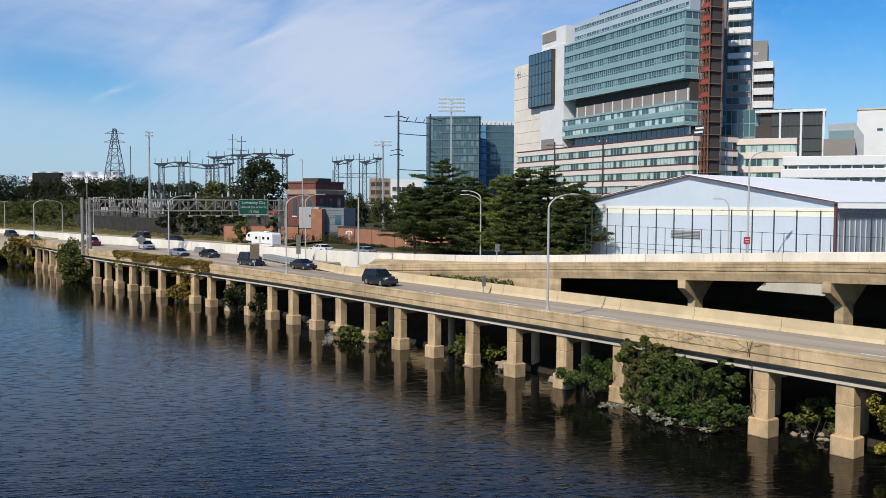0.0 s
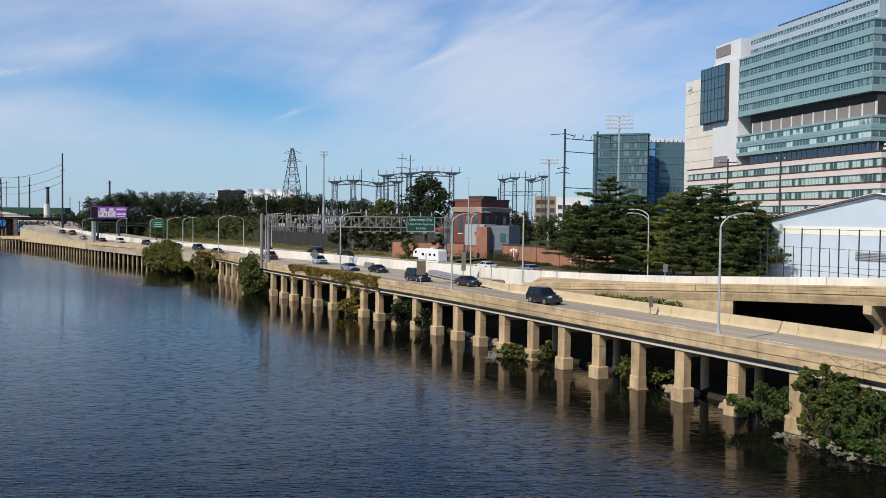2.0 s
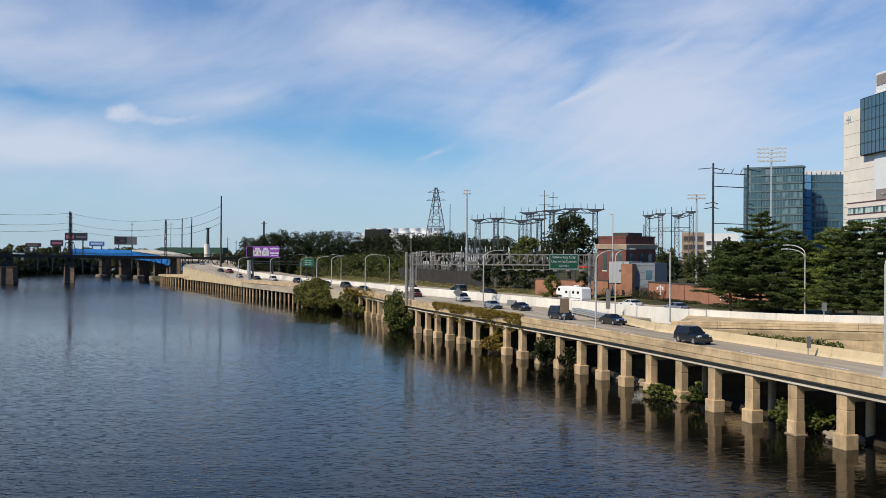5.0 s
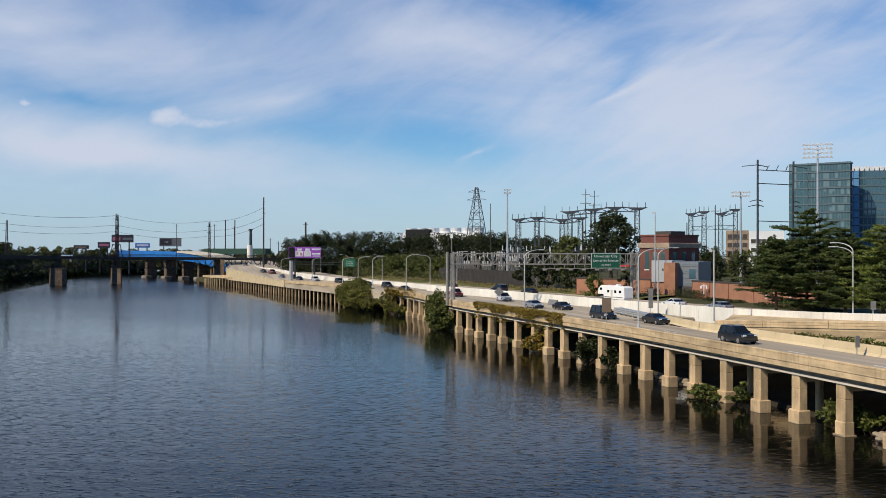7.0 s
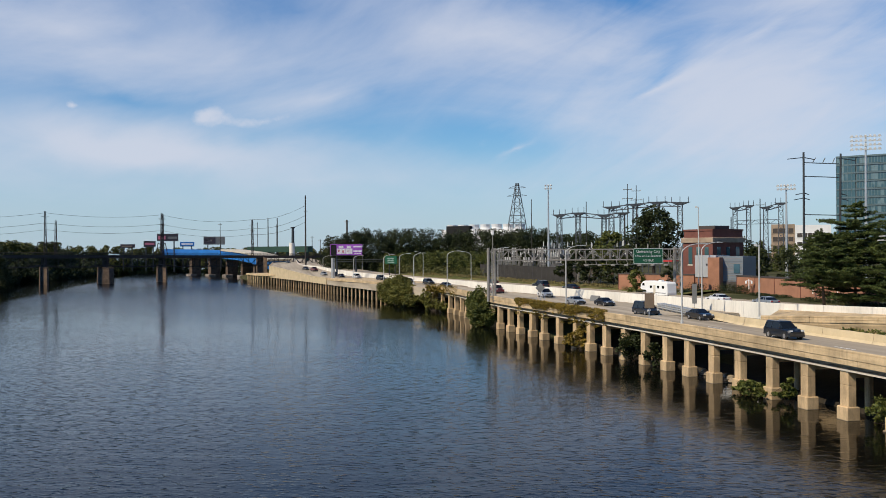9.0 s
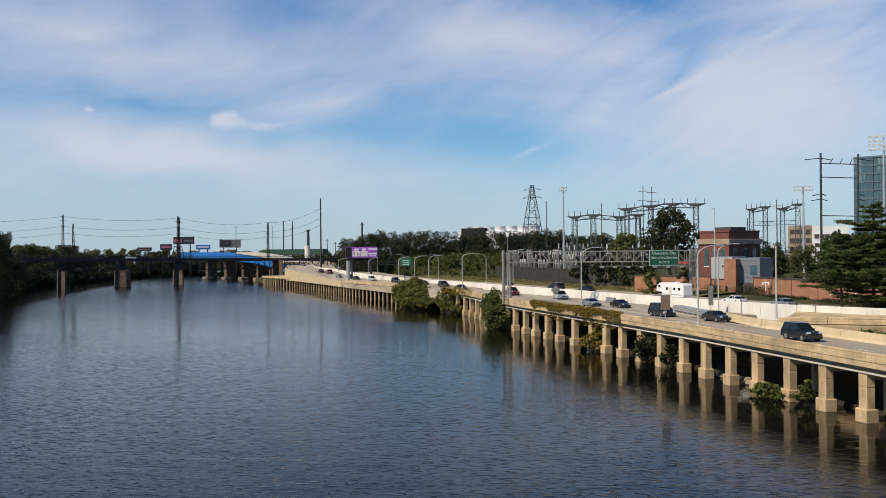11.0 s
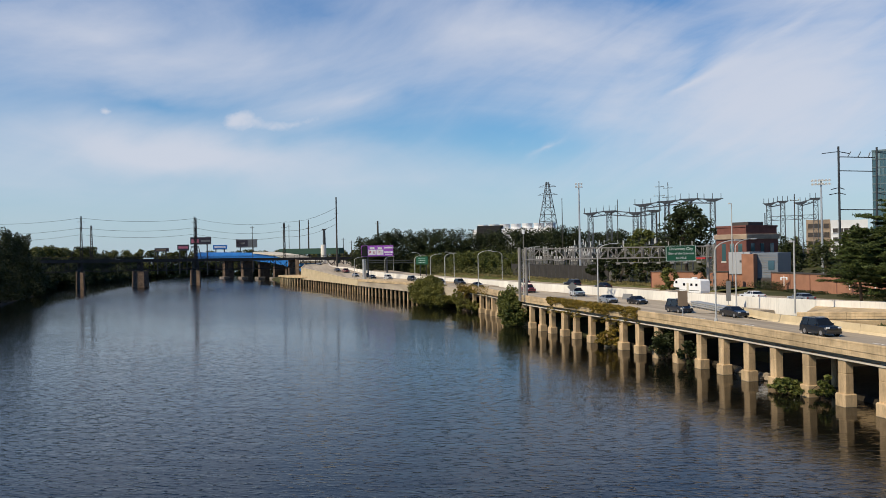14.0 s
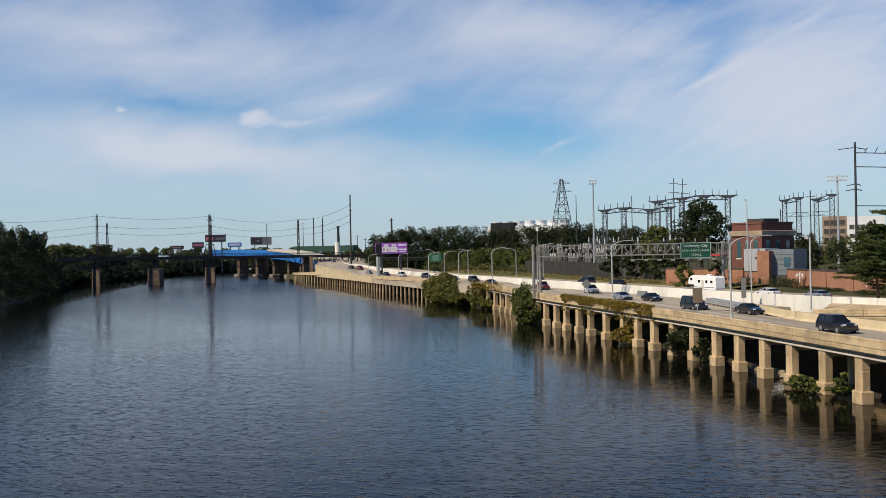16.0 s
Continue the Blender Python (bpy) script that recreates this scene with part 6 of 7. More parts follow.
def switchyard(name, cols, z0, arm, label):
    st = thing(name, label, "substation", at=Matrix.Identity(4))
    for x, y, z in cols:
        part("lattice_column", lattice_column(Shape(), (x, y, z0), z, 1.5, 1.2, 9, 0.1), STATION, st)
        part("cap_arm", Shape().hull([(x - 0.7, y - 0.5, z - 0.7), (x + 0.7, y - 0.5, z - 0.7), (x + 0.7, y + 0.5, z - 0.7), (x - 0.7, y + 0.5, z - 0.7)], [(x - arm, y - 0.6, z + 0.1), (x + arm, y - 0.6, z + 0.1), (x + arm, y + 0.6, z + 0.1), (x - arm, y + 0.6, z + 0.1)]), STATION, st)
        for k in (-0.8, 0.0, 0.8):
            part("insulator", Shape().bar((x + arm * k, y, z + 0.1), (x + arm * k, y, z + 1.6), 0.1, 0.07, 6), STATION, st)
    for (xa, ya, za), (xb, yb, zb) in zip(cols, cols[1:]):
        if abs(za - zb) < 2.2:
            beam = Shape()
            a, b = Vector((xa, ya, za)), Vector((xb, yb, zb))
            n = max(3, int((b - a).length / 1.6))
            for dz in (0.0, -1.1):
                beam.bar(a + Vector((0, 0, dz)), b + Vector((0, 0, dz)), 0.2)
            for k in range(n):
                p, q = a.lerp(b, k / n), a.lerp(b, (k + 1) / n)
                beam.bar(p + Vector((0, 0, 0 if k % 2 else -1.1)), q + Vector((0, 0, -1.1 if k % 2 else 0)), 0.12)
            part("lattice_beam", beam, STATION, st)
    return st


switchyard("switchyard_gantry", [(-79.5, 258.0, 25.2), (-74.3, 259.5, 25.7), (-66.6, 259.5, 24.9), (-61.0, 258.5, 25.4)], 8.5, 2.2, "dark steel lattice switchyard gantry")
switchyard("switchyard_gantry", [(-63.3, 255.0, 27.0), (-56.5, 254.8, 27.6), (-50.4, 254.5, 28.0), (-44.1, 254.2, 27.7)], 8.5, 2.8, "tall dark steel lattice switchyard gantry")
switchyard("switchyard_gantry", [(-34.8, 298.0, 27.8), (-30.8, 298.4, 28.4)], 8.5, 1.8, "pair of steel lattice switchyard columns")
switchyard("switchyard_gantry", [(-25.8, 298.9, 27.8), (-21.4, 299.2, 29.0)], 8.5, 2.0, "pair of steel lattice switchyard columns")
link = thing("switchyard_beam", "long lattice beam between switchyard columns", "substation", at=Matrix.Identity(4))
beam = Shape()
for k in range(9):
    a, b = Vector((-34.8, 298.0, 22.5)).lerp(Vector((-21.4, 299.2, 22.8)), k / 9), Vector((-34.8, 298.0, 22.5)).lerp(Vector((-21.4, 299.2, 22.8)), (k + 1) / 9)
    up = Vector((0, 0, 1.2))
    beam.bar(a, b, 0.1).bar(a + up, b + up, 0.1).bar(a if k % 2 else a + up, b + up if k % 2 else b, 0.07)
part("lattice_beam", beam, STATION, link)
# rows of switchgear
rng = random.Random(4)
for r in range(3):
    for k in range(9):
        x, y = -88 + 4.4 * k + rng.uniform(-0.6, 0.6), 256 - 2.9 * k + 6.5 * r
        sw = thing("switchgear_bay", "grey switchgear frame with porcelain insulators", "substation", "switchgear bays", at=Matrix.Translation((x, y, 7.6)) @ Matrix.Rotation(rng.uniform(-0.2, 0.3), 4, "Z"))
        h = rng.uniform(5.0, 8.6)
        for u in (-1.5, 1.5):
            part("leg", Shape().bar((u, 0, -0.5), (u, 0, h), 0.13), STATION, sw)
        part("top_beam", Shape().bar((-2.0, 0, h), (2.0, 0, h), 0.15), STATION, sw)
        for u in (-1.4, 0.0, 1.4):
            part("insulator", Shape().bar((u, 0, h), (u, 0, h + 1.5), 0.17, 0.11, 6), PORCELAIN, sw)
        part("brace", Shape().bar((-1.5, 0, 1.0), (1.5, 0, h - 0.4), 0.07), STATION, sw)
SCREEN = material("dark_mesh", (0.030, 0.026, 0.022), 0.9, vary=0.35, scale=0.5, fine=6)
# tubular bus supports and lattice frames nearer the fence
for k in range(16):
    x, y = -104 + 2.9 * k + rng.uniform(-0.8, 0.8), 271 - 3.2 * k + rng.uniform(0, 4.0)
    h = rng.choice((4.5, 6.0, 7.4))
    bay = thing("bus_support", "weathered steel lattice bus support with insulators", "substation", "bus supports", at=Matrix.Translation((x, y, 7.0)) @ Matrix.Rotation(-0.85 + rng.uniform(-0.15, 0.15), 4, "Z"))
    for u in (-1.8, 1.8):
        part("leg", lattice_column(Shape(), (u, 0, -0.5), h, 0.6, 0.5, 5, 0.07), WORNGALV, bay)
    part("top_beam", Shape().bar((-3.0, 0, h), (3.0, 0, h), 0.16).bar((-2.4, 0, h - 0.7), (2.4, 0, h - 0.7), 0.1), WORNGALV, bay)
    part("brace", Shape().bar((-1.8, 0, 0.5), (1.8, 0, h - 0.7), 0.08).bar((1.8, 0, 0.5), (-1.8, 0, h - 0.7), 0.08), WORNGALV, bay)
    for u in (-2.4, 0.0, 2.4):
        part("insulator", Shape().bar((u, 0, h), (u, 0, h + 1.3), 0.2, 0.14, 6), PORCELAIN, bay)
screen = thing("dark_screen_fence", "long dark mesh fence round the substation", "fence")
for (xa, ya), (xb, yb) in (((-107.5, 265.2), (-61.0, 211.5)),):
    m = frame_at((xa, ya), (xb, yb))
    ln = math.hypot(xb - xa, yb - ya)
    n = int(ln / 3)
    for k in range(n):
        p = part("fence_panel", slab_box(ln * k / n + 0.04, ln * (k + 1) / n - 0.04, 0, 0.06, 6.4, 10.6), SCREEN, screen)
        p.matrix_world = m
        q = part("post", Shape().bar((ln * k / n, 0.03, 6.0), (ln * k / n, 0.03, 11.3), 0.06), DARKSTEEL, screen)
        q.matrix_world = m
shed = thing("car_park_shelter", "low red awning beside the brick wall", "awning", at=frame_at((-50.0, 204.0), (-30.0, 200.0)))
part("awning", slab_box(6, 13.5, 0, 4, 12.2, 12.8), material("red_awning", (0.45, 0.03, 0.03), 0.7), shed)
for u in (6.3, 13.2):
    part("post", Shape().bar((u, 0.2, 6), (u, 0.2, 12.2), 0.08), DARKSTEEL, shed)

# rail bridge across the river
RA, RB = Vector((-387.0, 224.0, 0)), Vector((-241.0, 469.0, 0))
RL = (RB - RA).length
rail = thing("rail_bridge", "dark riveted steel railway truss bridge on masonry piers", "bridge", at=frame_at(RA, RB))
zt = lambda u: 14.7 - 2.55 * u / RL
RIVET = RUST
for v in (0.0, 7.0):
    rows = [[(u, v - 0.35, zt(u) - 1.5), (u, v - 0.35, zt(u)), (u, v + 0.35, zt(u)), (u, v + 0.35, zt(u) - 1.5)] for u in np.linspace(0, RL, 20)]
    part("top_girder", Shape().loft(rows, closed=True), RIVET, rail)
rows = [[(u, 0.2, zt(u) - 0.5), (u, 0.2, zt(u) - 0.1), (u, 6.8, zt(u) - 0.1), (u, 6.8, zt(u) - 0.5)] for u in np.linspace(0, RL, 20)]
part("track_deck", Shape().loft(rows, closed=True), RIVET, rail)
MASONRY = material("brown_masonry", (0.13, 0.088, 0.06), 0.9, vary=0.25, scale=0.6, fine=4, bump=0.4, stain=0.3)
pier_u = [95.0, 122.5, 149.5, 202.5]
spans = [(20, 95.0), (95.0, 122.5), (122.5, 149.5), (149.5, 202.5), (202.5, RL)]
for a, b in spans:
    n = max(4, int((b - a) / 5.4))
    for v in (0.0, 7.0):
        truss = Shape()
        for k in range(n):
            u0, u1 = a + (b - a) * k / n, a + (b - a) * (k + 1) / n
            d0 = 5.6 if 0 < k else 4.6
            d1 = 5.6 if k + 1 < n else 4.6
            truss.bar((u0, v, zt(u0) - d0), (u1, v, zt(u1) - d1), 0.26)
            truss.bar((u0, v, zt(u0) - d0), (u0, v, zt(u0) - 0.6), 0.2)
            if k % 2:
                truss.bar((u0, v, zt(u0) - 0.6), (u1, v, zt(u1) - d1), 0.18)
            else:
                truss.bar((u0, v, zt(u0) - d0), (u1, v, zt(u1) - 0.6), 0.18)
        part("truss", truss, RIVET, rail)
for i, u in enumerate(pier_u):
    w = 5.6 if i == 1 else 2.3
    h = zt(u) - 6.2 if i < 3 else zt(u) - 1.3
    pr = part("pier", Shape().hull([(u - w / 2, -1.5, -2), (u, -3.2, -2), (u + w / 2, -1.5, -2), (u + w / 2, 9, -2), (u - w / 2, 9, -2)], [(u - w * 0.44, -1.2, h), (u, -2.6, h), (u + w * 0.44, -1.2, h), (u + w * 0.44, 8.6, h), (u - w * 0.44, 8.6, h)]), MASONRY, rail)
    part("pier_cap", slab_box(u - w * 0.47, u + w * 0.47, -1.4, 8.7, h, h + 0.5, 0.1), MASONRY, pr)
    if i < 3:
        part("bearing_tower", slab_box(u - 0.6, u + 0.6, 0, 7, h + 0.5, zt(u) - 1.0), RIVET, rail)
for k in range(38):
    u = 8 + 7.0 * k
    part("railing_post", Shape().bar((u, -0.4, zt(u)), (u, -0.4, zt(u) + 1.1), 0.07), RIVET, rail)
for h_ in (0.4, 0.75, 1.1):
    part("railing", Shape().pipe([(u, -0.4, zt(u) + h_) for u in np.linspace(0, RL, 12)], 0.08, 0.08, 4), RIVET, rail)


def catenary_pole(u, v, top, extra=True, width=0.0):
    p = thing("catenary_mast", "dark overhead-line mast on the railway bridge", "mast", "catenary masts", at=frame_at(RA, RB) @ Matrix.Translation((u, v, zt(u) - 0.3)))
    h = top - zt(u)
    part("mast", lattice_column(Shape(), (0, 0, 0), h, 1.1, 0.5, 10, 0.12), RIVET, p)
    if extra:
        part("crossarm", Shape().bar((-1.6, 0, h - 2.5), (1.6, 0, h - 2.5), 0.1).bar((-1.2, 0, h - 5.5), (1.2, 0, h - 5.5), 0.1), RIVET, p)
    if width:
        part("portal", Shape().bar((-width, 0, 0), (-width * 0.6, 0, 6.2), 0.2).bar((width, 0, 0), (width * 0.6, 0, 6.2), 0.2).bar((-width * 0.6, 0, 6.2), (width * 0.6, 0, 6.2), 0.2).bar((-width, 0, 3), (width * 0.6, 0, 6.2), 0.12).bar((width, 0, 3), (-width * 0.6, 0, 6.2), 0.12), RIVET, p)


catenary_pole(95.0, 0.5, 34.2, True, 5.0)
catenary_pole(101.0, 7.5, 30.2, False)
catenary_pole(148.5, 0.5, 34.3, True, 3.0)
catenary_pole(150.5, 5.0, 34.0)
catenary_pole(20.0, 3.0, 33.0)
catenary_pole(60.0, 8.0, 29.0, False)
catenary_pole(197.0, 3.0, 31.6)
fr = frame_at(RA, RB)


def wire(a, b, sag, r=0.07):
    a, b = Vector(a), Vector(b)
    pts = [a.lerp(b, i / 12) - Vector((0, 0, sag * 4 * (i / 12) * (1 - i / 12))) for i in range(13)]
    w = whole("overhead_wire", Shape().pipe(pts, r, r, 4), WOODPOLE, "thin dark overhead wire strung between masts", "wire", "overhead wires")
    return w


for z in (33.2, 28.6, 25.5):
    wire(fr @ Vector((20, 2, z)), fr @ Vector((95.0, 0.5, z)), 3.0)
    wire(fr @ Vector((95.0, 0.5, z)), fr @ Vector((148.5, 0.5, z)), 1.6)
    wire(fr @ Vector((148.5, 0.5, z)), fr @ Vector((197, 3, z - 1.5)), 2.2)
    wire(fr @ Vector((197, 3, z - 1.5)), (-234.0, 361.0, z + 3), 2.0)

# the blue-sheeted road bridge behind it
BLUE = material("blue_sheeting", (0.015, 0.16, 0.50), 0.55, vary=0.12, scale=0.15, fine=0.8)
blue = thing("road_bridge", "road bridge with blue sheeted girders on brown piers", "bridge")
BL = Line([(-402, 462, 17.3), (-385, 466, 17.0), (-350, 458, 16.2), (-322, 446, 14.6), (-300, 432, 12.6), (-281, 418, 10.2)])
rows = [[BL.at(s, 0, BL.raw(s)[2] - 5.0), BL.at(s, 0, BL.raw(s)[2] - 0.6), BL.at(s, 12, BL.raw(s)[2] - 0.6), BL.at(s, 12, BL.raw(s)[2] - 5.0)] for s in np.linspace(0, BL.length, 24)]
part("girder", Shape().loft(rows, closed=True), BLUE, blue)
rows = [[BL.at(s, -0.5, BL.raw(s)[2] - 0.6), BL.at(s, -0.5, BL.raw(s)[2] + 0.4), BL.at(s, 12.5, BL.raw(s)[2] + 0.4), BL.at(s, 12.5, BL.raw(s)[2] - 0.6)] for s in np.linspace(BL.length * 0.45, BL.length, 16)]
part("roadway", Shape().loft(rows, closed=True), PALE, blue)
PIERFOOT = material("pier_foot_concrete", (0.26, 0.22, 0.18), 0.9, vary=0.2, scale=0.6, stain=0.3)
NEAR0 = BL.at(50, 0, 0).length < BL.at(50, 12, 0).length
for s in np.linspace(24, BL.length - 14, 6):
    p = BL.at(s, 6, 0)
    part("pier", Shape().box((p.x, p.y, (BL.raw(s)[2] - 5) / 2 - 1), (2.4, 7.0, BL.raw(s)[2] - 3), BL.heading(s)), MASONRY, blue)
    q = BL.at(s, 3.0 if NEAR0 else 9.0, 0.4)
    part("pier_base", Shape().box((q.x, q.y, 0.3), (4.4, 5.0, 1.8), BL.heading(s), 0.3), PIERFOOT, blue)
green = thing("dark_trestle", "dark green steel trestle behind the railway", "bridge", at=frame_at((-336, 454.0), (-262, 447.0)))
GREENSTEEL = material("green_steel", (0.02, 0.06, 0.04), 0.6, 0.2, vary=0.15)
part("girder", slab_box(0, 46, 0, 5, 14.4, 17.8), GREENSTEEL, green)
for k in range(4):
    part("trestle_leg", slab_box(1 + 14 * k, 2 + 14 * k, 1, 4, 3, 14.4), GREENSTEEL, green)


def billboard(x, y, w, z0, z1, face, tone, blocks, label):
    """A sign panel on posts: plain blocks of colour stand for its picture."""
    b = thing("billboard", label, "billboard", "billboards", at=Matrix.Translation((x, y, 0)) @ Matrix.Rotation(face, 4, "Z"))
    part("panel", Shape().box((0, 0, (z0 + z1) / 2), (w, 0.6, z1 - z0), 0, 0.05), tone, b)
    for u in (-w * 0.3, w * 0.3):
        part("post", Shape().bar((u, 0.5, 3), (u, 0.5, z0 + 0.5), 0.35, 0.35, 6), DARKSTEEL, b)
    part("catwalk", Shape().box((0, -0.7, z0 - 0.15), (w, 0.8, 0.12)), DARKSTEEL, b)
    for u0, u1, v0, v1, mat in blocks:
        part("picture_block", Shape().box((w * (u0 + u1) / 2, -0.34, z0 + (z1 - z0) * (v0 + v1) / 2), (w * (u1 - u0), 0.06, (z1 - z0) * (v1 - v0))), mat, b)
    return b


PURPLE = material("poster_purple", (0.34, 0.09, 0.50), 0.6)
POSTERWHITE = material("poster_white", (0.75, 0.72, 0.74), 0.6)
PINK = material("poster_pink", (0.55, 0.16, 0.22), 0.6)
billboard(-182.4, 310.4, 12.4, 13.3, 17.5, 0.55, PURPLE, [(-0.29, -0.05, 0.12, 0.62, POSTERWHITE), (-0.03, 0.19, 0.12, 0.62, POSTERWHITE), (-0.24, -0.09, 0.66, 0.86, POSTERWHITE), (0.01, 0.15, 0.66, 0.86, POSTERWHITE), (-0.26, -0.2, 0.3, 0.5, PINK), (-0.14, -0.08, 0.22, 0.45, PINK), (0.03, 0.09, 0.3, 0.52, PINK), (0.22, 0.48, 0.30, 0.44, POSTERWHITE), (0.22, 0.48, 0.72, 0.86, POSTERWHITE), (0.24, 0.46, 0.12, 0.2, POSTERWHITE), (-0.49, -0.31, 0.03, 0.97, BLACK)], "purple and white roadside billboard")
POSTERDARK = material("poster_dark", (0.05, 0.04, 0.05), 0.6)
billboard(-368.6, 421.5, 12.0, 21.4, 25.6, 0.72, POSTERDARK, [(-0.45, -0.1, 0.2, 0.7, PINK), (0.0, 0.45, 0.3, 0.6, SIGNGREY)], "dark billboard above the railway bridge")
billboard(-403.0, 444.4, 7.2, 18.2, 21.8, 0.75, POSTERDARK, [(-0.4, 0.4, 0.3, 0.7, PINK)], "small dark billboard on posts")
billboard(-398.0, 501.2, 14.2, 19.8, 25.2, 0.7, SIGNGREY, [(-0.48, 0.05, 0.1, 0.9, POSTERDARK), (-0.4, -0.1, 0.4, 0.6, POSTERWHITE)], "grey billboard over the far bank")
billboard(-399.0, 474.8, 9.0, 18.6, 21.4, 0.7, BLUE, [(-0.4, 0.4, 0.3, 0.75, POSTERWHITE)], "blue and white billboard on posts")
billboard(-428.0, 452.0, 9.0, 17.8, 20.0, 0.75, POSTERDARK, [(-0.4, 0.3, 0.3, 0.6, SIGNBROWN)], "low dark billboard among trees")
utility_pole(-234.0, 361.0, 4.0, 40.9, [(33.5, 1.0)], 0.42, label="tall dark pole by the road")
for x, y, z1 in [(-323.1, 457.4, 35.0), (-318.6, 460.5, 35.0)]:
    utility_pole(x, y, 4.0, z1, [], 0.4, label="dark pole of a pair beside the railway")
for x, y, z1, r in [(-318, 459, 31, 0.2), (-212.5, 362.3, 29.2, 0.55), (-340, 470, 33, 0.22), (-345, 440, 32, 0.22), (-300, 470, 24, 0.25), (-288, 460, 22, 0.25)]:
    utility_pole(x, y, 3.0, z1, [(z1 - 1, 1.4)], r)
silo = thing("industrial_chimney", "pale silo with a dark stack beside the railway", "chimney", at=Matrix.Translation((-286.0, 427.5, 3.0)))
part("silo", Shape().bar((0, 0, 0), (0, 0, 16.6), 1.6, 1.5, 14), CREAM, silo)
part("chimney_shaft", Shape().bar((0.6, 0, 16.5), (0.6, 0, 25.0), 0.8, 0.7, 10).bar((0.6, 0, 24.8), (0.6, 0, 25.4), 1.2, 1.2, 10), DARKSTEEL, silo)
fg = thing("sign_gantry", "far steel sign gantry with a small green sign", "gantry", at=frame_at((-171.3, 282.1), (-136.0, 267.0)))
part("upright", slab_box(-0.5, 0.5, -0.5, 0.5, 4.0, 12.4), GALV, fg)
for u in (32.0, 35.0):
    part("post", Shape().bar((u, 0, 3.0), (u, 0, 12.6), 0.14), DARKSTEEL, fg)
part("boom", Shape().bar((0, 0, 12.0), (38.3, 0, 12.0), 0.12).bar((0, 0, 11.2), (38.3, 0, 11.2), 0.1), DARKSTEEL, fg)
part("sign_board", slab_box(30.5, 36.5, -0.6, -0.4, 10.6, 13.2), SIGN, fg, "green highway sign panel")
for k in range(3):
    part("text_bar", slab_box(31.8, 35.2, -0.66, -0.6, 11.1 + 0.65 * k, 11.21 + 0.65 * k), LETTER, fg)

# ---- trees and bushes ----
def leaves(spots, per, size, seed, flat=0.6, long=1.0, up=0.0):
    """Small leaves round clumps: spots are (x, y, z, rx, ry, rz)."""
    rng_ = np.random.default_rng(seed)
    spots = np.asarray(spots, float)
    n = len(spots) * per
    c = np.repeat(spots, per, axis=0)
    d = rng_.normal(size=(n, 3))
    d /= np.linalg.norm(d, axis=1, keepdims=True)
    d *= rng_.uniform(0.25, 1.0, (n, 1)) ** 0.45
    p = c[:, :3] + d * c[:, 3:6]
    a = rng_.normal(size=(n, 3))
    a[:, 2] *= flat
    a /= np.linalg.norm(a, axis=1, keepdims=True)
    b = np.cross(a, rng_.normal(size=(n, 3)) + np.array([0, 0, up]))
    b /= np.linalg.norm(b, axis=1, keepdims=True) + 1e-9
    s = size * rng_.uniform(0.55, 1.35, (n, 1))
    a, b = a * s * long, b * s
    v = np.stack([p - a, p + b * 0.55, p + a, p - b * 0.55], 1).reshape(-1, 3)
    sh = Shape()
    sh.v = [tuple(q) for q in v.tolist()]
    sh.f = [(4 * i, 4 * i + 1, 4 * i + 2, 4 * i + 3) for i in range(n)]
    return sh


def leaf_mesh(name, shape, mat):
    me = bpy.data.meshes.new(name)
    me.from_pydata(shape.v, [], shape.f)
    me.materials.append(mat)
    return me


def broadleaf(name, x, y, z, height, spread, mat, label, seed, clumps=46, per=70, leaf=0.3, category="tree", trunk=True, low=0.25, group=""):
    """A tree: forked trunk, limbs, and a crown of uneven clumps with gaps."""
    r = random.Random(seed)
    t = thing(name, label, category, group, at=Matrix.Translation((x, y, z)))
    spots = []
    limbs = Shape()
    fork = height * 0.35
    if trunk:
        part("trunk", Shape().pipe([(0, 0, -0.3), (0.05 * height * r.uniform(-1, 1) * 0.4, 0, fork * 0.6), (0, 0.03 * height * r.uniform(-1, 1), fork)], height * 0.028, height * 0.02, 8), BARK, t, smooth=True)
    for k in range(clumps):
        u = r.random()
        zz = low + (1 - low) * (k + r.random()) / clumps
        prof = math.sin(math.pi * min(0.97, max(0.1, (zz - low) / (1 - low) * 0.8 + 0.16))) ** 0.7
        rad = spread * prof * math.sqrt(0.15 + 0.85 * r.random()) * r.uniform(0.75, 1.12)
        a = r.uniform(0, 2 * math.pi)
        c = (rad * math.cos(a), rad * math.sin(a), zz * height * r.uniform(0.94, 1.02))
        q = spread * r.uniform(0.16, 0.32)
        spots.append((*c, q, q, q * 0.75))
        if trunk and k % 4 == 0:
            limbs.pipe([(0, 0, fork * 0.9), (c[0] * 0.4, c[1] * 0.4, fork * 0.9 + (c[2] - fork) * 0.55), c], height * 0.012, height * 0.003, 5)
    if trunk:
        part("branching", limbs, BARK, t)
    part("crown", leaf_mesh("crown", leaves(spots, per, leaf, seed), mat), None, t)
    return t


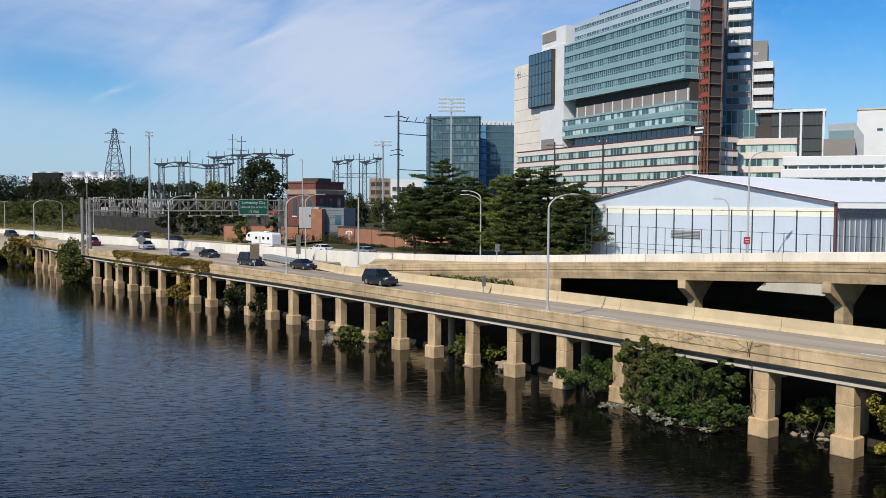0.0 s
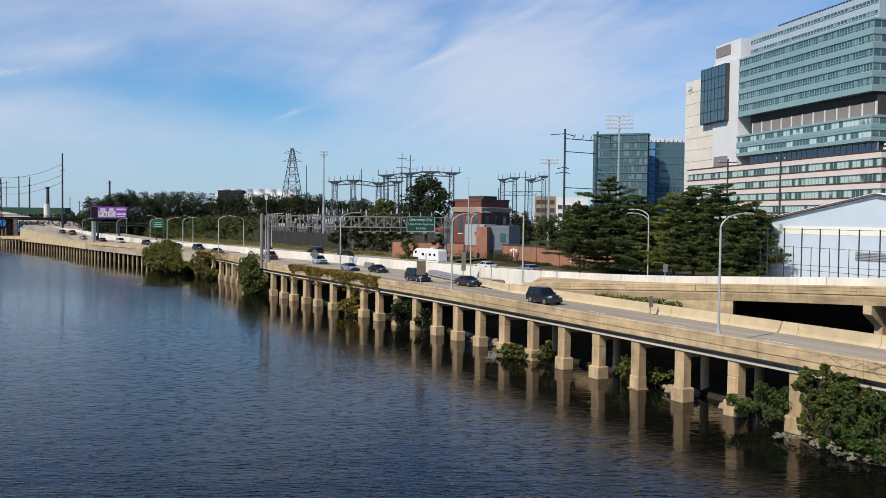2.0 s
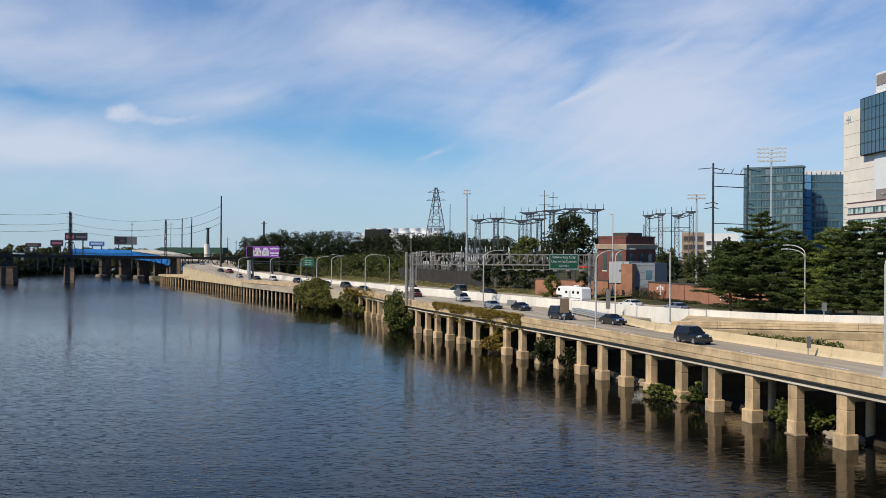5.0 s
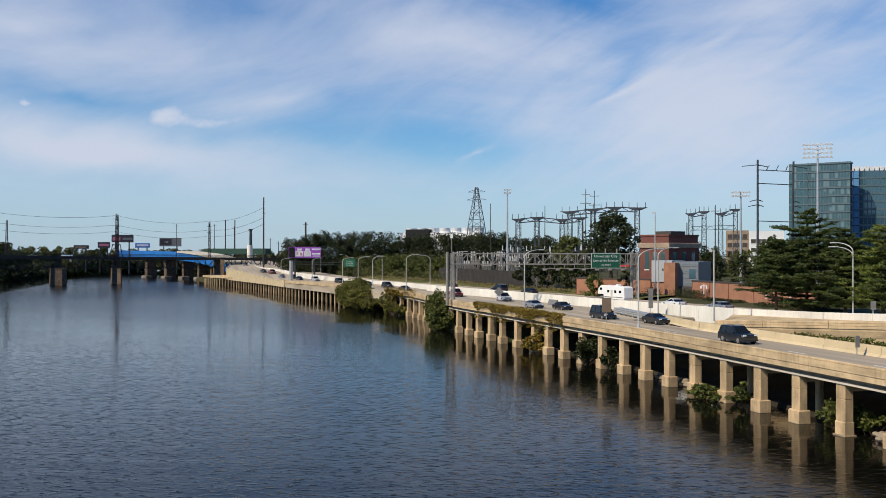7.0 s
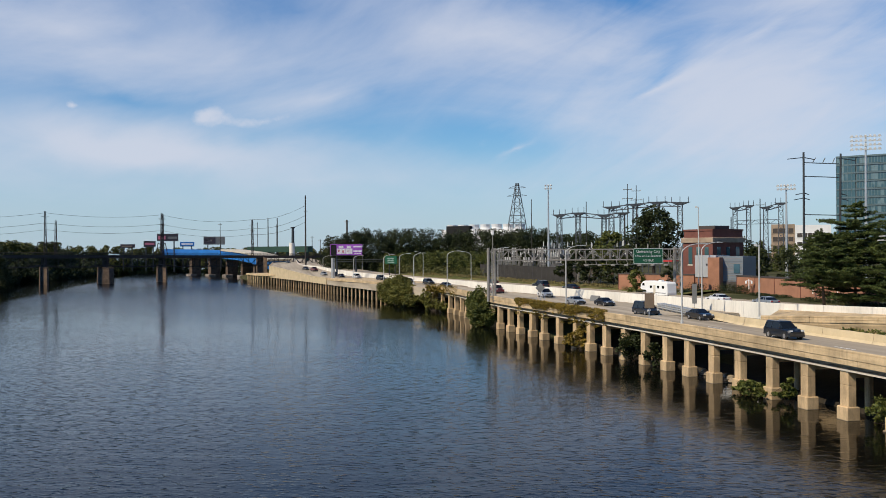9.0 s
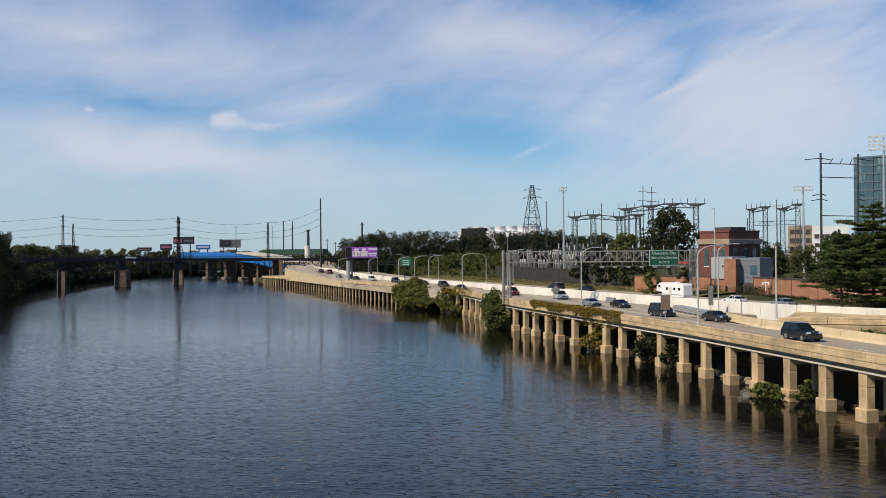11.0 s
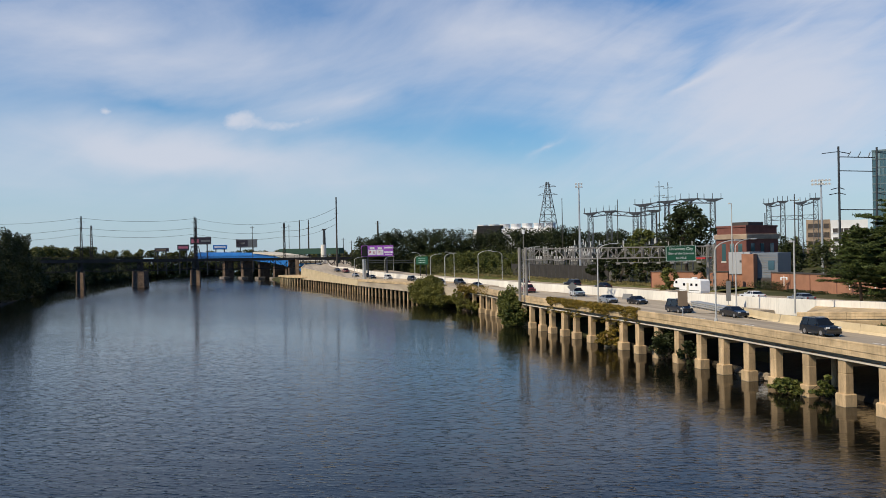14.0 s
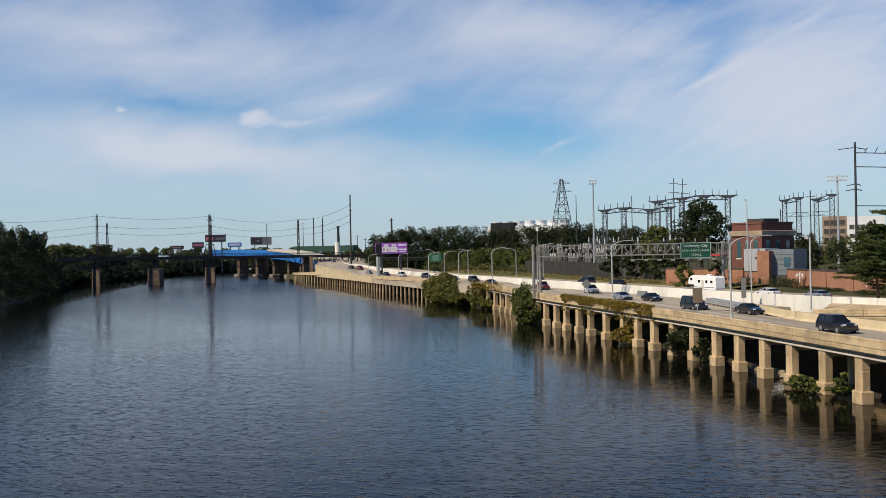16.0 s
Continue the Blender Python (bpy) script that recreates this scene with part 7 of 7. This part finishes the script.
def conifer(x, y, z, height, spread, mat, seed, label="tall dark pine with layered spreading boughs", lean=0.0, low=0.12):
    r = random.Random(seed)
    t = thing("pine_tree", label, "tree", "pines", at=Matrix.Translation((x, y, z)))
    part("trunk", Shape().pipe([(0, 0, -0.4), (lean * 0.3, 0, height * 0.4), (lean * 0.2, 0.1, height * 0.97)], 0.26, 0.05, 8), BARK, t, smooth=True)
    limbs, spots = Shape(), []
    zz = height * low
    while zz < height * 0.99:
        k = zz / height
        reach = spread * (1.0 - k) ** 0.48 * (0.72 + 0.28 * min(1, k / 0.25)) + 0.35
        for j in range(8 if k < 0.8 else 4):
            a = r.uniform(0, 2 * math.pi)
            ln = reach * r.choice((0.5, 0.7, 0.9, 1.0, 1.25)) * r.uniform(0.85, 1.1)
            rise = r.uniform(-0.14, 0.20) * ln
            tip = (math.cos(a) * ln, math.sin(a) * ln, zz + rise + 0.12 * ln)
            mid = (math.cos(a) * ln * 0.55, math.sin(a) * ln * 0.55, zz + rise * 0.3)
            limbs.pipe([(0, 0, zz), mid, tip], 0.07, 0.02, 4)
            for f in np.arange(0.35, 1.05, 0.16 if ln > 2 else 0.3):
                q = 0.36 + 0.30 * r.random() + 0.05 * ln
                spots.append((tip[0] * f + r.uniform(-0.35, 0.35), tip[1] * f + r.uniform(-0.35, 0.35), zz + (tip[2] - zz) * f * f + r.uniform(-0.08, 0.10), q, q, 0.10 + 0.08 * r.random()))
            if r.random() < 0.15:
                spots.append((tip[0] * 0.97, tip[1] * 0.97, tip[2] + 0.3, 0.13, 0.13, 0.4))
        zz += height * 0.044 * r.uniform(0.6, 1.4)
    part("branching", limbs, BARK, t)
    part("crown", leaf_mesh("crown", leaves(spots, 76, 0.085, seed, 0.5, 2.8, 0.4), mat), None, t)
    return t


PINELIGHT = leafy("light_pine_needles", (0.050, 0.080, 0.020), (0.20, 0.23, 0.045))
conifer(-0.3, 140.0, 6.4, 14.9, 5.9, PINE, 11, low=0.08)
conifer(-4.2, 137.5, 6.4, 11.2, 5.0, PINE, 12, "dark pine with a leaning bare trunk", -0.8, 0.30)
conifer(4.6, 137.0, 6.4, 12.0, 4.6, PINE, 18)
conifer(9.0, 133.0, 6.6, 12.2, 4.4, PINELIGHT, 13, "lighter green pine with layered boughs")
conifer(14.6, 128.5, 6.6, 13.6, 5.0, PINE, 14)
conifer(11.4, 130.0, 6.6, 13.0, 4.4, PINE, 15)
conifer(17.0, 119.2, 6.8, 10.4, 4.4, PINE, 16, "dark pine beside the sports hall")

broadleaf("oak_tree", -44.4, 220.6, 7.5, 17.2, 6.6, LEAFDARK, "large dark green broadleaf tree in the substation", 21, 80, 110, 0.33, low=0.3)
broadleaf("small_tree", -55.0, 221.0, 7.5, 11.8, 5.0, LEAF, "rounded yellow-green tree by the substation", 22, 50, 90, 0.3, low=0.2)
broadleaf("small_tree", -62.0, 219.0, 7.5, 9.0, 3.6, LEAFDARK, "small dark tree by the substation fence", 23, 34, 80, 0.3, low=0.2)
for i, (x, y, h, w) in enumerate([(-50, 203, 6.2, 2.8), (-56, 204.5, 6.8, 3.0), (-62, 206, 6.0, 2.6), (-46, 201, 6.4, 2.6), (-20.5, 214, 8.5, 4.0), (-14, 222, 8.0, 4.5), (-8, 216, 9.0, 4.6), (-26, 238, 11.0, 5.0)]):
    broadleaf("small_tree", x, y, 6.6, h, w, LEAFDARK, "small dark tree behind the road", 30 + i, 26, 70, 0.3, low=0.2)
broadleaf("ornamental_shrub", -40.6, 184.0, 6.2, 4.6, 2.5, LEAF, "wispy green shrub before the brick wall", 41, 26, 70, 0.22, "shrub", low=0.1)
broadleaf("ornamental_shrub", -33.6, 181.0, 6.2, 5.6, 1.7, LEAFDARK, "thin dark shrub before the brick wall", 42, 22, 60, 0.22, "shrub", low=0.1)


def hedge(x0, y0, x1, y1, z, h, w, seed, mat=LEAFDARK, label="clipped dark green hedge along the wall"):
    n = max(3, int(math.hypot(x1 - x0, y1 - y0) / 0.8))
    spots = [(x0 + (x1 - x0) * k / n, y0 + (y1 - y0) * k / n, z + h * 0.5, w, w, h * 0.55) for k in range(n + 1)]
    ob = new("hedge", leaf_mesh("hedge", leaves(spots, 300, 0.11, seed), mat))
    return tagged(ob, label, "hedge", "hedges")


hedge(-24.0, 181.5, -18.5, 176.5, 6.0, 2.3, 1.6, 51, LEAFDARK, "rounded dark green shrubs before the brick wall")
hedge(-29.6, 183.0, -27.6, 182.0, 6.0, 2.4, 1.4, 52)
hedge(-17.5, 173.5, -10.5, 164.0, 5.9, 1.2, 0.9, 53)
hedge(-7.5, 158.0, 4.0, 143.0, 5.9, 1.3, 1.2, 54)


NEARLEAF = leafy("dense_green_leaves", (0.018, 0.044, 0.008), (0.085, 0.118, 0.024))


def bush(spots, per, leaf, mat, label, seed, name="bush", gold=None):
    """A bush on the river's edge: spots are (along the road from the first column, off it, z, radius, height)."""
    sp = []
    for d, o, z, r, h in spots:
        p = EDGE.at(S0 + d + 1.2, o, z)
        k = max(6, int(r * r * 8))
        q = random.Random(seed + int(d * 10))
        for _ in range(k):
            a, f = q.uniform(0, 6.28), math.sqrt(q.random())
            sp.append((p.x + r * f * math.cos(a), p.y + r * f * math.sin(a), z + q.uniform(-h, h) * math.sqrt(1.01 - f * f), r * 0.32, r * 0.32, h * 0.3))
    c = np.mean([s_[:2] for s_ in sp], axis=0)
    ob = thing(name, label, "bush", "riverside bushes", at=Matrix.Translation((c[0], c[1], 0.0)))
    stems = Shape()
    q = random.Random(seed)
    for x, y, z, *_ in sp[::4]:
        stems.pipe([(q.uniform(-0.6, 0.6), q.uniform(-0.6, 0.6), -0.4), ((x - c[0]) * 0.6, (y - c[1]) * 0.6, z * 0.5), (x - c[0], y - c[1], z)], 0.03, 0.01, 4)
    part("woody_stem", stems, BARK, ob)
    part("foliage", leaf_mesh("foliage", leaves([(s_[0] - c[0], s_[1] - c[1], *s_[2:]) for s_ in sp], per, leaf, seed), mat), None, ob)
    return ob


q = random.Random(160)
bush([(8.2, 0.0, 1.6, 1.5, 1.4), (10.4, -0.3, 1.9, 1.9, 1.7), (12.4, 0.0, 2.2, 1.5, 1.7), (12.0, -0.4, 3.6, 0.9, 0.8), (9.6, -0.3, 3.2, 1.1, 0.9), (8.3, -1.1, 0.8, 1.2, 0.7), (10.6, -1.3, 0.7, 1.3, 0.6), (12.8, -1.1, 0.8, 1.1, 0.7)]
     + [(q.uniform(6.8, 13.9), q.uniform(-1.9, 0.6), q.triangular(0.5, 4.9, 2.2), q.uniform(0.3, 0.65), q.uniform(0.25, 0.6)) for _ in range(85)], 75, 0.10, NEARLEAF, "ragged dark green bush overhanging the water by the columns", 61)
q = random.Random(161)
bush([(14.2, 0.0, 1.6, 1.4, 1.5), (15.7, -0.3, 1.1, 1.1, 1.1), (15.0, 0.0, 3.4, 0.9, 1.7)] + [(q.uniform(12.3, 16.7), q.uniform(-1.0, 0.5), q.triangular(0.8, 6.2, 3.6), q.uniform(0.3, 0.6), q.uniform(0.3, 0.7)) for _ in range(46)], 60, 0.10, LEAF, "airy light green shrub climbing a viaduct column", 75)
bush([(8.0 + 0.8 * k, -1.7 + 0.5 * math.sin(k), 0.35, 0.5, 0.3) for k in range(12)], 36, 0.08, leafy("pale_dead_leaves", (0.12, 0.11, 0.06), (0.46, 0.43, 0.33)), "straggling pale leaves along the waterline", 76)
bush([(20.0, 0.2, 2.0, 1.5, 1.3), (22.0, 0.0, 1.6, 1.3, 1.2)], 150, 0.10, NEARLEAF, "green bush between two viaduct columns", 62)
bush([(2.8, 3.0, 1.5, 1.4, 1.1), (4.4, 3.6, 1.2, 1.2, 0.8)], 60, 0.15, LEAF, "low green bush under the viaduct", 63)
bush([(-3.2, 0.0, 3.4, 1.4, 2.2), (-4.2, 0.0, 1.6, 1.6, 1.8), (-6.0, 0.0, 1.2, 1.4, 1.4), (-3.0, -0.2, 0.9, 0.8, 0.8)], 120, 0.11, leafy("yellow_leaves", (0.13, 0.13, 0.018), (0.34, 0.27, 0.03)), "yellowing bush by a viaduct column", 64)
bush([(36.5, 2.8, 1.2, 1.5, 1.1), (33.4, 3.4, 2.0, 0.8, 0.7)], 60, 0.16, LEAF, "green bush under the viaduct", 65)
bush([(38.8, 2.2, 1.3, 1.6, 1.2)], 80, 0.16, LEAF, "green bush under the viaduct deck", 66)
bush([(53.0, 0.6, 0.7, 1.3, 0.6), (55.5, 0.0, 0.8, 1.7, 0.8), (58.0, 0.2, 0.8, 1.4, 0.7), (51.0, 1.6, 1.4, 1.0, 1.0)], 60, 0.16, LEAF, "low spreading bush at the waterline", 67)
bush([(79.5, 1.4, 1.6, 1.5, 1.4)], 70, 0.17, LEAFDARK, "green bush beside a column", 68)
bush([(84.8, 0.9, 2.2, 1.8, 2.0), (87.0, 1.0, 1.6, 1.5, 1.5)], 75, 0.17, LEAFDARK, "dark green bush beside a column", 69)
bush([(100.5, 0.8, 2.2, 1.3, 2.0), (103.0, 0.2, 1.2, 1.5, 1.1)], 75, 0.17, LEAFGOLD, "yellow autumn bush at the waterline", 70)
bush([(145.5, -0.6, 2.5, 3.0, 2.6), (148.5, -0.4, 4.4, 2.6, 2.9), (150.5, 0.0, 2.0, 2.4, 2.0), (146.5, -0.2, 5.0, 1.6, 1.9)], 90, 0.22, LEAF, "tall green bush beside the sign gantry", 71)
BUSHGREEN = leafy("olive_bush_leaves", (0.045, 0.06, 0.013), (0.19, 0.17, 0.032))
bush([(191.0, 0.0, 1.4, 1.7, 1.4), (195.5, 0.0, 1.9, 1.9, 2.0), (186.5, 0.2, 1.3, 1.5, 1.4), (198.5, -0.3, 3.0, 1.5, 2.4)], 90, 0.2, BUSHGREEN, "olive riverside bush over the water", 72)
bush([(187, -0.3, 5.5, 1.5, 0.7), (190.5, -0.3, 5.7, 1.8, 0.6), (194.5, -0.3, 5.3, 1.6, 0.9), (192, -0.3, 4.1, 1.1, 1.2)], 90, 0.17, LEAFGOLD, "yellow creeper hanging over the concrete parapet", 79)
bush([(206, -1.5, 1.8, 2.5, 1.6), (213, -1.5, 3.0, 3.6, 2.8), (219, -1.5, 4.2, 3.8, 3.8), (226, -1.0, 3.6, 3.6, 3.4), (221, 0, 6.2, 2.4, 2.0), (216, -0.5, 5.0, 2.2, 1.6)], 120, 0.2, BUSHGREEN, "wide olive green bush on the river bank", 73)
# creeper over the parapet, yellowing
sp = []
q = random.Random(81)
for k in range(760):
    d = q.uniform(93, 128)
    o = q.uniform(-0.3, 0.35)
    z = q.triangular(5.0 if math.sin(d * 0.55) > -0.2 else 5.6, 6.55, 6.35)
    if q.random() < 0.05:
        z = q.uniform(3.6, 5.0)
    p = EDGE.at(S0 + d, o, z)
    sp.append((p.x, p.y, p.z, 0.38, 0.38, 0.2))
for k in range(60):
    d = q.uniform(176, 200)
    p = EDGE.at(S0 + d, q.uniform(-0.4, 0.2), q.uniform(4.6, 6.6))
    sp.append((p.x, p.y, p.z, 0.8, 0.8, 0.4))
creeper = new("creeper", leaf_mesh("creeper", leaves(sp, 55, 0.10, 81), LEAFGOLD))
tagged(creeper, "yellowing creeper hanging over the viaduct parapet", "creeper", kind="stuff")
vines = Shape()
for k in range(22):
    d0 = q.uniform(5.5, 15)
    pts = [EDGE.at(S0 + d0 + 0.35 * i + q.uniform(-0.1, 0.1), -0.04, 5.55 + 0.35 * math.sin(i * 0.5 + k) + q.uniform(0, 0.25)) for i in range(7)]
    vines.pipe(pts, 0.008, 0.005, 4)
for k in range(5):
    pts = [EDGE.at(S0 + 7.5 + q.uniform(-0.25, 0.25), -0.05 if i > 4 else 0.38, 0.8 + 0.9 * i) for i in range(7)]
    vines.pipe(pts, 0.014, 0.008, 4)
tagged(part("bare_vines", vines, BARK), "bare brown vines on the parapet and a column", "vine", kind="stuff")
bush_ramp = [(RAMP.nearest(1.5, 106.2), 0), (RAMP.nearest(4.5, 103.4), 0)]
sp = []
for k in range(14):
    p = RAMP.at(RAMP.nearest(-1.0, 108.6) - 0.9 * k, -1.1, 5.9 + 0.1 * (k % 3))
    sp.append((p.x, p.y, p.z, 0.7, 0.7, 0.5))
tagged(new("weeds", leaf_mesh("weeds", leaves(sp, 90, 0.16, 83), LEAF)), "green weeds growing below the ramp wall", "weeds", kind="stuff")

# rubble at the foot of the columns
STONE = material("rubble_stone", (0.30, 0.24, 0.17), 0.9, vary=0.2, scale=1.2, fine=8, bump=0.4, each=0.2)
for k in range(110):
    d = q.choice([3.2, 5, 27, 27.5, 33, 33.5, 34, 56, 61.5, 62, 67, 67.5, 73]) + q.uniform(-1.4, 1.4)
    p = EDGE.at(S0 + d, q.uniform(1.8, 3.4), q.uniform(-0.1, 0.5))
    r = q.uniform(0.2, 0.6) if d > 9 else q.uniform(0.1, 0.26)
    ico = Shape()
    ring = lambda zz, f: [(r * f * math.cos(a * 1.05) * q.uniform(0.8, 1.15), r * f * math.sin(a * 1.05) * q.uniform(0.8, 1.15), zz) for a in range(6)]
    ico.loft([ring(-r * 0.6, 0.6), ring(-r * 0.1, 1.0), ring(r * 0.4, 0.75), ring(r * 0.65, 0.3)], closed=True)
    s_ = whole("boulder", ico, STONE, "pale broken stone at the water's edge", "stone", "bank stones")
    s_.location = p

# shrubs on the slope behind the far carriageway
sp = []
for k in range(330):
    s = q.uniform(WALL.nearest(-106, 236), WALL.nearest(-240, 356))
    p = WALL.at(s, q.uniform(20, 46), 0)
    o = (p.x, p.y)
    h = q.uniform(0.8, 2.6)
    sp.append((p.x, p.y, 6.6 + h * 0.6, q.uniform(1.2, 3.0), q.uniform(1.2, 3.0), h))
tagged(new("slope_scrub", leaf_mesh("slope_scrub", leaves(sp, 150, 0.26, 84), leafy("scrub_leaves", (0.045, 0.06, 0.016), (0.15, 0.135, 0.04)))), "green and brown scrub on the slope by the road", "scrub", kind="stuff")


def tree_belt(name, pts, label, seed, mat, count, height, spread, per=55, leaf=0.55, base=5.0, wide=9):
    """A far wood: many crowns in one mesh."""
    r = random.Random(seed)
    line = Line(pts)
    sp = []
    for k in range(count):
        s = line.length * (k + r.random()) / count
        h0 = line.raw(s)[2]
        p = line.at(s, r.uniform(-wide, wide), 0)
        h = h0 * r.uniform(0.95, 1.07)
        w = spread * r.uniform(0.7, 1.2)
        for _ in range(20):
            a, f, u = r.uniform(0, 6.28), math.sqrt(r.random()), r.random()
            cz = base + (h - base) * (0.03 + 0.93 * u)
            rad = w * f * math.sin(math.pi * (0.2 + 0.72 * u)) 
            sp.append((p.x + rad * math.cos(a), p.y + rad * math.sin(a), cz, w * 0.32, w * 0.32, (h - base) * 0.1))
    ob = new(name, leaf_mesh(name, leaves(sp, per, leaf, seed), mat))
    return tagged(ob, label, "trees", kind="stuff")


tree_belt("tree_belt", [(-206, 336, 20.5), (-197, 342, 22.3), (-189, 347, 23.2), (-171, 356, 23.4), (-160, 361, 22.7), (-138, 370, 22.4), (-126, 374, 23.2), (-117, 377, 22), (-96, 362, 20), (-80, 350, 19)], "dense dark green belt of trees beyond the road", 91, LEAFDARK, 110, 22, 5.6, 100, 0.31)
tree_belt("tree_belt", [(-176, 334, 13.5), (-150, 322, 14), (-124, 298, 14), (-112, 284, 13)], "lower green trees and shrubs beyond the road", 92, LEAF, 46, 14, 4.0, 90, 0.3)
tree_belt("tree_belt", [(-40, 300, 15.5), (-5, 300, 17), (20, 290, 17)], "green trees behind the brick building", 93, LEAF, 26, 17, 4.0, 90, 0.28)
tree_belt("tree_belt", [(-205, 118, 24), (-236, 164, 24), (-254, 188, 24), (-274, 213, 23.8), (-285, 227, 23.4), (-294, 238, 21.5), (-303, 249, 16.5), (-310, 256, 12), (-320, 265, 7), (-380, 325, 9), (-412, 376, 14), (-468, 444, 16)], "dark trees crowding the near river bank", 94, LEAFDARK, 170, 18, 3.8, 78, 0.34, -0.4, 2.0)
tree_belt("tree_belt", [(-350, 250, 12.0), (-420, 330, 19.0), (-466, 402, 20.0), (-484, 458, 19.5), (-462, 492, 18.0), (-450, 538, 17), (-400, 580, 16.5), (-330, 580, 16)], "green trees on the far bank behind the railway bridge", 95, OLIVE, 120, 18, 8.0, 72, 0.7, -0.8)
tree_belt("tree_belt", [(-372, 322, 7), (-405, 372, 8), (-448, 440, 8.5), (-468, 490, 9), (-440, 540, 9), (-390, 570, 9), (-330, 572, 9)], "low dark scrub along the far water's edge", 97, LEAFDARK, 90, 8, 6.5, 40, 0.6, -0.6, 4)
tree_belt("tree_belt", [(-420, 620, 17), (-330, 590, 17), (-260, 560, 17), (-220, 440, 16)], "distant trees beyond the railway", 96, LEAFDARK, 40, 14, 6.0, 50, 0.5)
# straw-coloured verge between the far carriageway and the fence
STRAW = material("straw_grass", (0.16, 0.135, 0.05), 0.95, vary=0.25, scale=0.4, fine=5, bump=0.5, second=(0.09, 0.10, 0.03), spec=0.1)
verge = Shape().loft([[WALL.at(s, 13.9, 5.6), WALL.at(s, 14.2, WALL.raw(s)[2] - 0.75), WALL.at(s, 17.5, 6.75), WALL.at(s, 23.0, 7.0), WALL.at(s, 24.0, 5.5)] for s in np.linspace(WALL.nearest(-40, 164), WALL.nearest(-150, 296), 30)])
whole("ground_verge", verge, STRAW, "dry straw-coloured grass verge beside the road", "grass", kind="structure")
q = random.Random(97)
sp = []
for k in range(420):
    s = q.uniform(WALL.nearest(-42, 166), WALL.nearest(-148, 294))
    p = WALL.at(s, q.uniform(15.0, 22.5), 6.9)
    sp.append((p.x, p.y, p.z, 0.7, 0.7, 0.25))
tagged(new("verge_grass", leaf_mesh("verge_grass", leaves(sp, 26, 0.13, 97, 2.2, 2.0), leafy("straw_blades", (0.11, 0.10, 0.035), (0.24, 0.19, 0.075)))), "tufts of dry grass on the road verge", "grass", kind="stuff")
